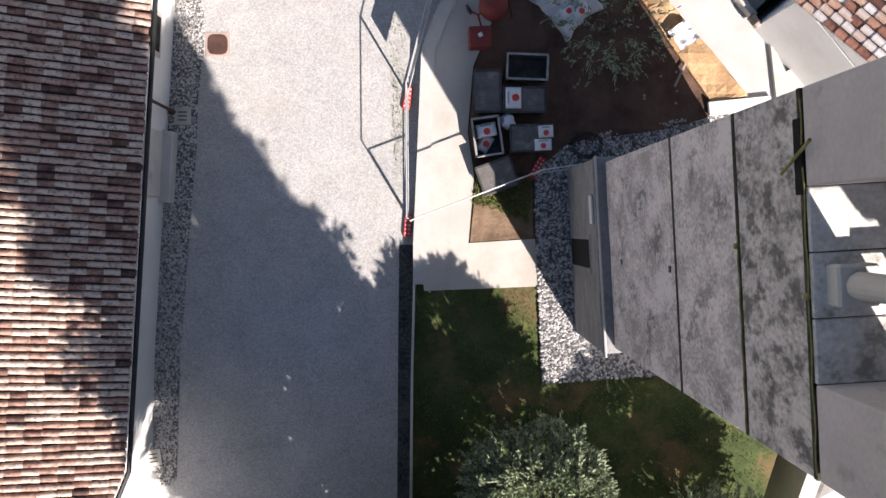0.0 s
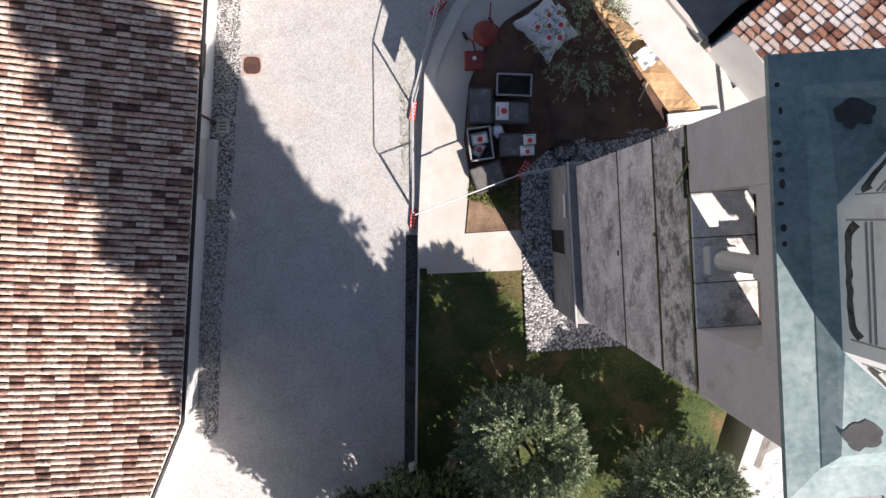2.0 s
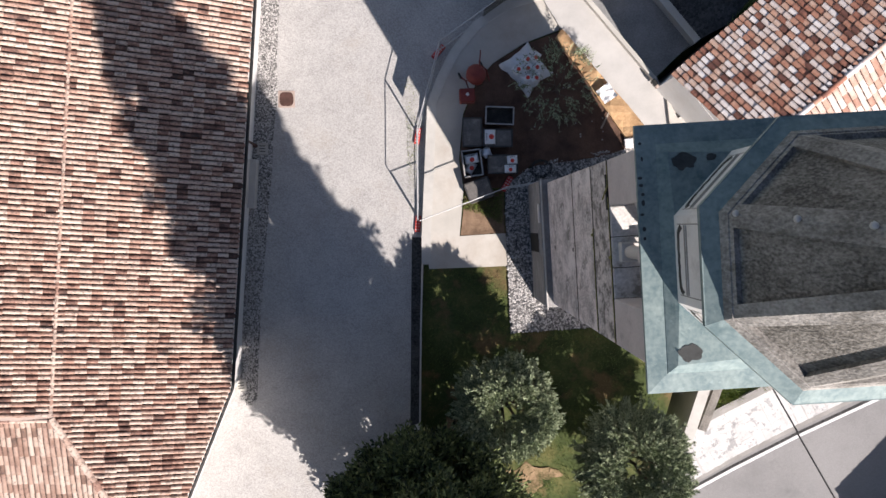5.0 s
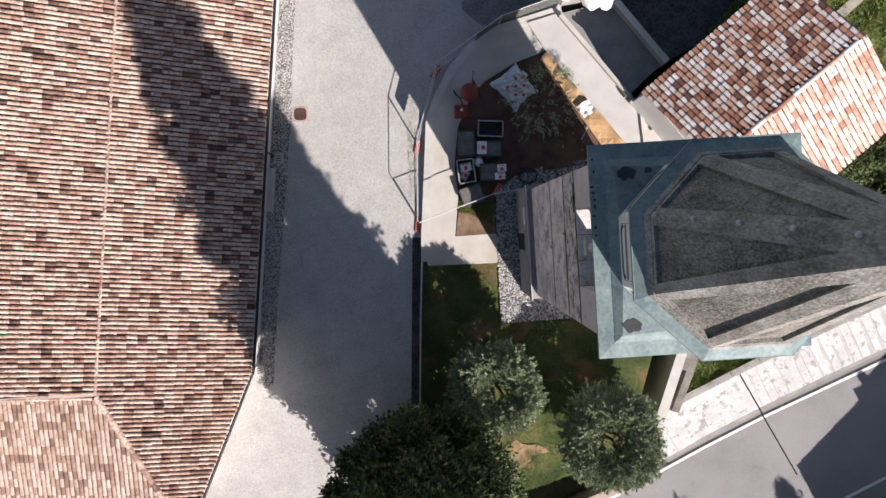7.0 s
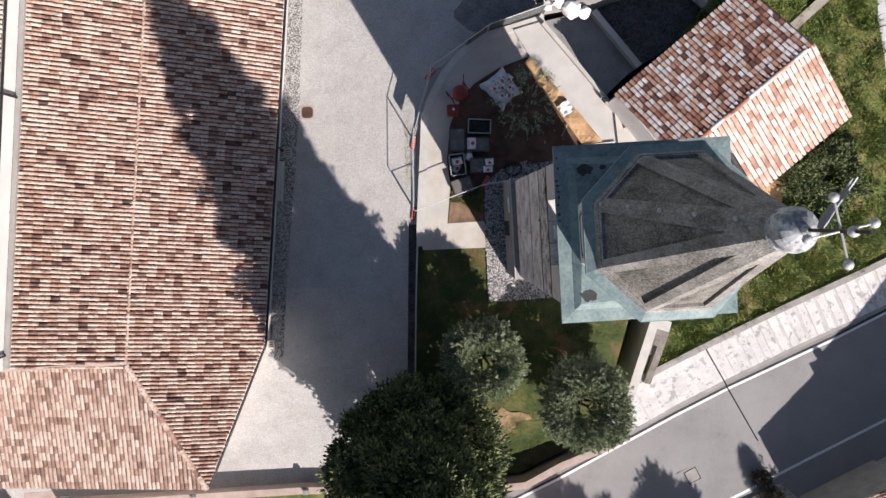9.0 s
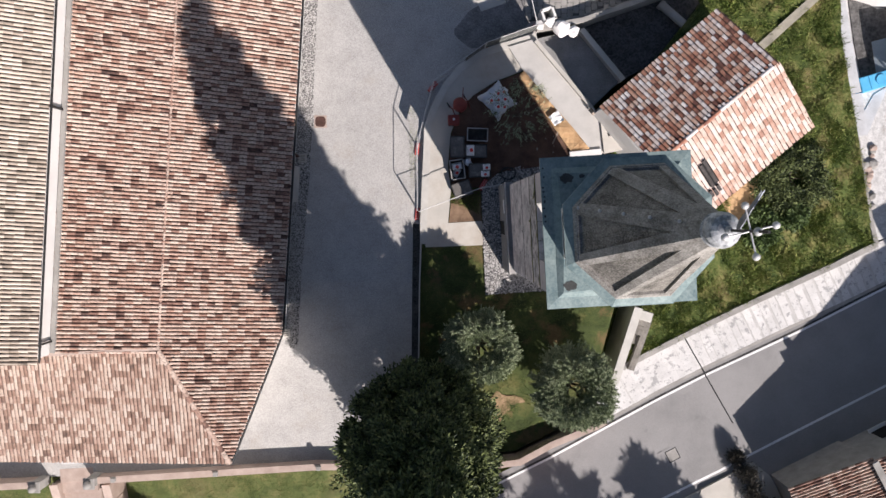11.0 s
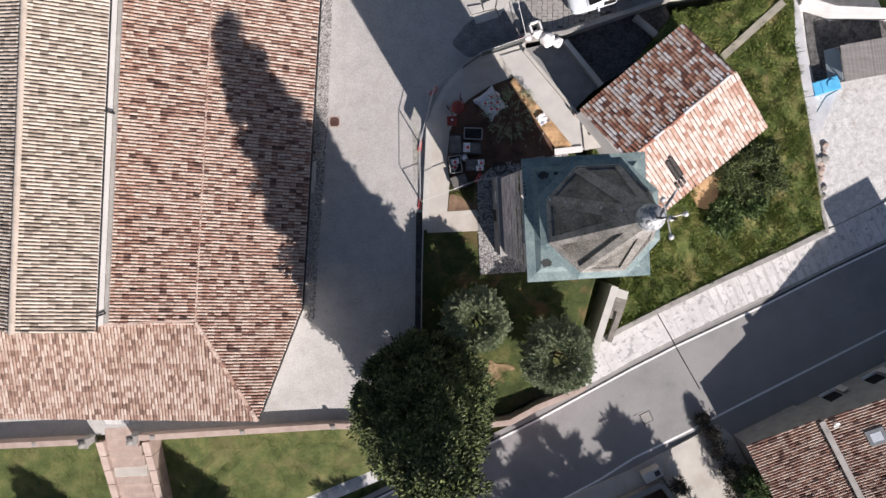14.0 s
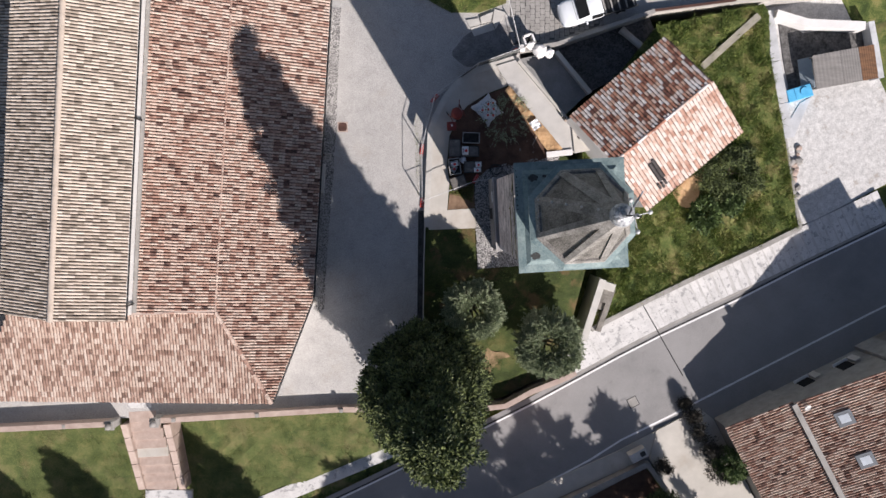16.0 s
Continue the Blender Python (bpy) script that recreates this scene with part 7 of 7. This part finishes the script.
def blades(name, poly, zf, n, h, label, seed, avoid=(), mat=M_BLADE, clump=0.55):
    """Blades of grass over an outline, thinner where the noise says so; clump: how finely they gather."""
    r = np.random.default_rng(seed)
    bx, by = [p[0] for p in poly], [p[1] for p in poly]
    out = []
    while len(out) < n:
        x, y = r.uniform(min(bx), max(bx)), r.uniform(min(by), max(by))
        if inside(poly, x, y) and not any(inside(q, x, y) for q in avoid):
            if noise.noise(Vector((x * clump, y * clump, seed))) + r.uniform(-0.5, 0.5) * (0.3 if clump > 0.6 else 1) > (0.12 if clump > 0.6 else -0.25):
                out.append((x, y, zf(x, y) - 0.05))
    c = np.array(out)
    c += np.stack([np.zeros(n), np.zeros(n), np.array([0.10 * noise.noise((x * 0.9, y * 0.9, 3.1)) for x, y, z in out])], 1)
    d = np.stack([r.normal(0, 0.55, n), r.normal(0, 0.55, n), np.ones(n)], 1)
    ob = leaf_cloud(name, c, d * 3, h, h * (0.17 if h < 0.4 else 0.08), r, mat, None, 0.0)
    return tagged(ob, label, "grass", kind="stuff")


blades("lawn_grass", lawn, z_lawn, 60000, 0.22, "rough uncut grass on the slope", 91)
blades("tall_grass", lawn, z_lawn, 20000, 0.5, "long leaning tufts of grass on the slope", 97, clump=0.9, mat=M_BLADE_LONG)
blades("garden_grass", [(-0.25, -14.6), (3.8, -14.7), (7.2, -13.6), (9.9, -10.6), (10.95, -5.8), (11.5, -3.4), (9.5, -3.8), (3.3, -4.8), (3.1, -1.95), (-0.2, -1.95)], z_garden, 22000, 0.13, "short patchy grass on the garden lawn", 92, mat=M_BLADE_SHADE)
blades("patch_grass", [(1.25, 0.75), (2.0, 0.55), (3.0, 0.1), (3.08, 1.5), (1.4, 1.55)], lambda x, y: 0.46, 2600, 0.12, "grass tufts on the soil patch", 93)
blades("lower_grass", [(-33, -17.2), (-24.6, -17.0), (-20, -16.8), (-7, -16.1), (0.5, -16.2), (-5.4, -19.6), (-16, -24), (-33, -24)], z_low, 30000, 0.13, "short mown grass below the wall", 94, mat=M_BLADE_MOWN, avoid=[[(-23.6, -16.5), (-19.7, -16.5), (-19.0, -23.6), (-23.1, -23.6)]])
blades("lane_grass", [(-1.0, 15.3), (1.4, 14.0), (3.5, 14.0), (5.3, 14.7), (5.3, 17), (-1, 17)], lambda x, y: 0.2, 2500, 0.2, "grass beside the lane", 95)
blades("kerb_weeds", [(-1.1, 0.6), (-0.75, 0.6), (-0.75, 6.5), (-1.3, 6.5)], lambda x, y: 0.03, 700, 0.10, "small weeds along the fence foot", 96)

# ---- church wall details ----
def wall_at(a, z, out=0.0):
    p = ch(a, W0 - out, z)
    return pose(p.x, p.y, p.z, 0, 0, -3.78)


w = under(part("window", box((0.06, 1.0, 1.1), wall_at(5.6, 1.75, 0.01), 0.01), M_VOID, None, "dark window in a deep reveal"), church)
under(part("window_surround", box((0.05, 1.3, 1.4), wall_at(5.6, 1.75, -0.005), 0.01), M_WALK, None), church)
under(part("door", box((0.08, 1.95, 1.9), wall_at(1.9, 0.97, 0.0), 0.01), M_LIME, None, "grey side door in a recess"), church)
under(part("door_sill", box((0.42, 2.15, 0.5), wall_at(1.85, 0.25, 0.12), 0.03), M_LIME, None, "pale stone ledge below the door"), church)
under(part("downpipe_shoe", box((0.16, 0.14, 0.18), wall_at(3.55, 0.1, 0.1), 0.03), M_RUST, None), church)
# ---- tower details ----
part("door", box((0.06, 0.78, 2.6), pose(-2.665, 0.02, 2.0), 0.01), M_VOID, tower, "dark recessed wooden door")
part("door_frame", box((0.04, 1.06, 2.75), pose(-2.665, 0.02, 2.0), 0.01), M_PLINTH, tower)
part("plaque", box((0.05, 0.75, 0.32), pose(-2.70, 1.2, 3.9), 0.01), M_PLASTER, tower, "white stone plaque")
part("pipe", rod((-2.62, 2.55, 4.39), (-2.62, -2.6, 4.39), 0.035, 8), M_LIME, tower, "white pipe along the ledge")
for y, z in ((-0.11, 5.6), (-0.09, 9.43)):
    part("putlog_hole", box((0.03, 0.13, 0.13), pose(-S - 0.002, y, z), 0.005), M_DARK, tower)
M_ROPE = material("olive_green_rope", [(0.3, (0.16, 0.155, 0.05)), (0.7, (0.33, 0.31, 0.12))], 5.0, 25, 0.9, bump=0.3)
XF = -S - 0.022
for k, (y0, y1, z) in enumerate(((2.24, -2.3, 15.0), (0.6, -2.3, 12.86))):
    bm = bmesh.new()
    rows = []
    for i in range(25):
        y, zz = y0 + (y1 - y0) * i / 24, z + 0.018 * math.sin(i * 1.3)
        rows.append([bm.verts.new((XF + 0.011 * math.cos(a), y, zz + 0.011 * math.sin(a))) for a in (0, 1.05, 2.09, 3.14, 4.19, 5.24)])
    for a, b in zip(rows, rows[1:]):
        loft(bm, a, b)
    bmesh.ops.recalc_face_normals(bm, faces=bm.faces)
    cable = part("cable", bm, M_ROPE, tower, "olive green rope along a joint")
    part("knot", add_ball(bmesh.new(), (XF - 0.02, (-0.13, 0.43)[k], z), 0.045, 10, 8), M_ROPE, cable)
anchor = part("wall_anchor", box((0.05, 0.92, 0.2), pose(-S - 0.01, 1.56, 14.9, 0, 0, 0), 0.01), M_VOID, tower, "dark iron tie anchor")
part("anchor_bar", rod((-S - 0.05, 1.38, 14.48), (-S - 0.09, 1.72, 15.35), 0.022, 8), M_ROPE, anchor, "mossy iron bar")
r = np.random.default_rng(7)
for k in range(14):
    y = 0.1 + 2.3 * k / 13 + r.normal(0, 0.03)
    bm = rod((0, 0, -0.003), (0, 0, 0.003), 1.0, 14)
    part("drip_stain", bm, M_DARK, tower).matrix_local = pose(-HF + 0.06 + r.uniform(0, 0.08), y, 19.272, 0, -7, 0) @ Matrix.Diagonal((r.uniform(0.02, 0.055), r.uniform(0.025, 0.065), 1, 1))
for k in range(5):
    f = 0.06 + 0.2 * k
    a, b = Vector((octo(2.12)[4][0], octo(2.12)[4][1], 22.2)), Vector((octo(0.34)[4][0] + AX, octo(0.34)[4][1] + AY, 28.5))
    part("iron_stud", add_ball(bmesh.new(), a.lerp(b, f) + Vector((-0.05, 0.025, 0.03)), 0.06, 8, 6), M_STEEL, tower)
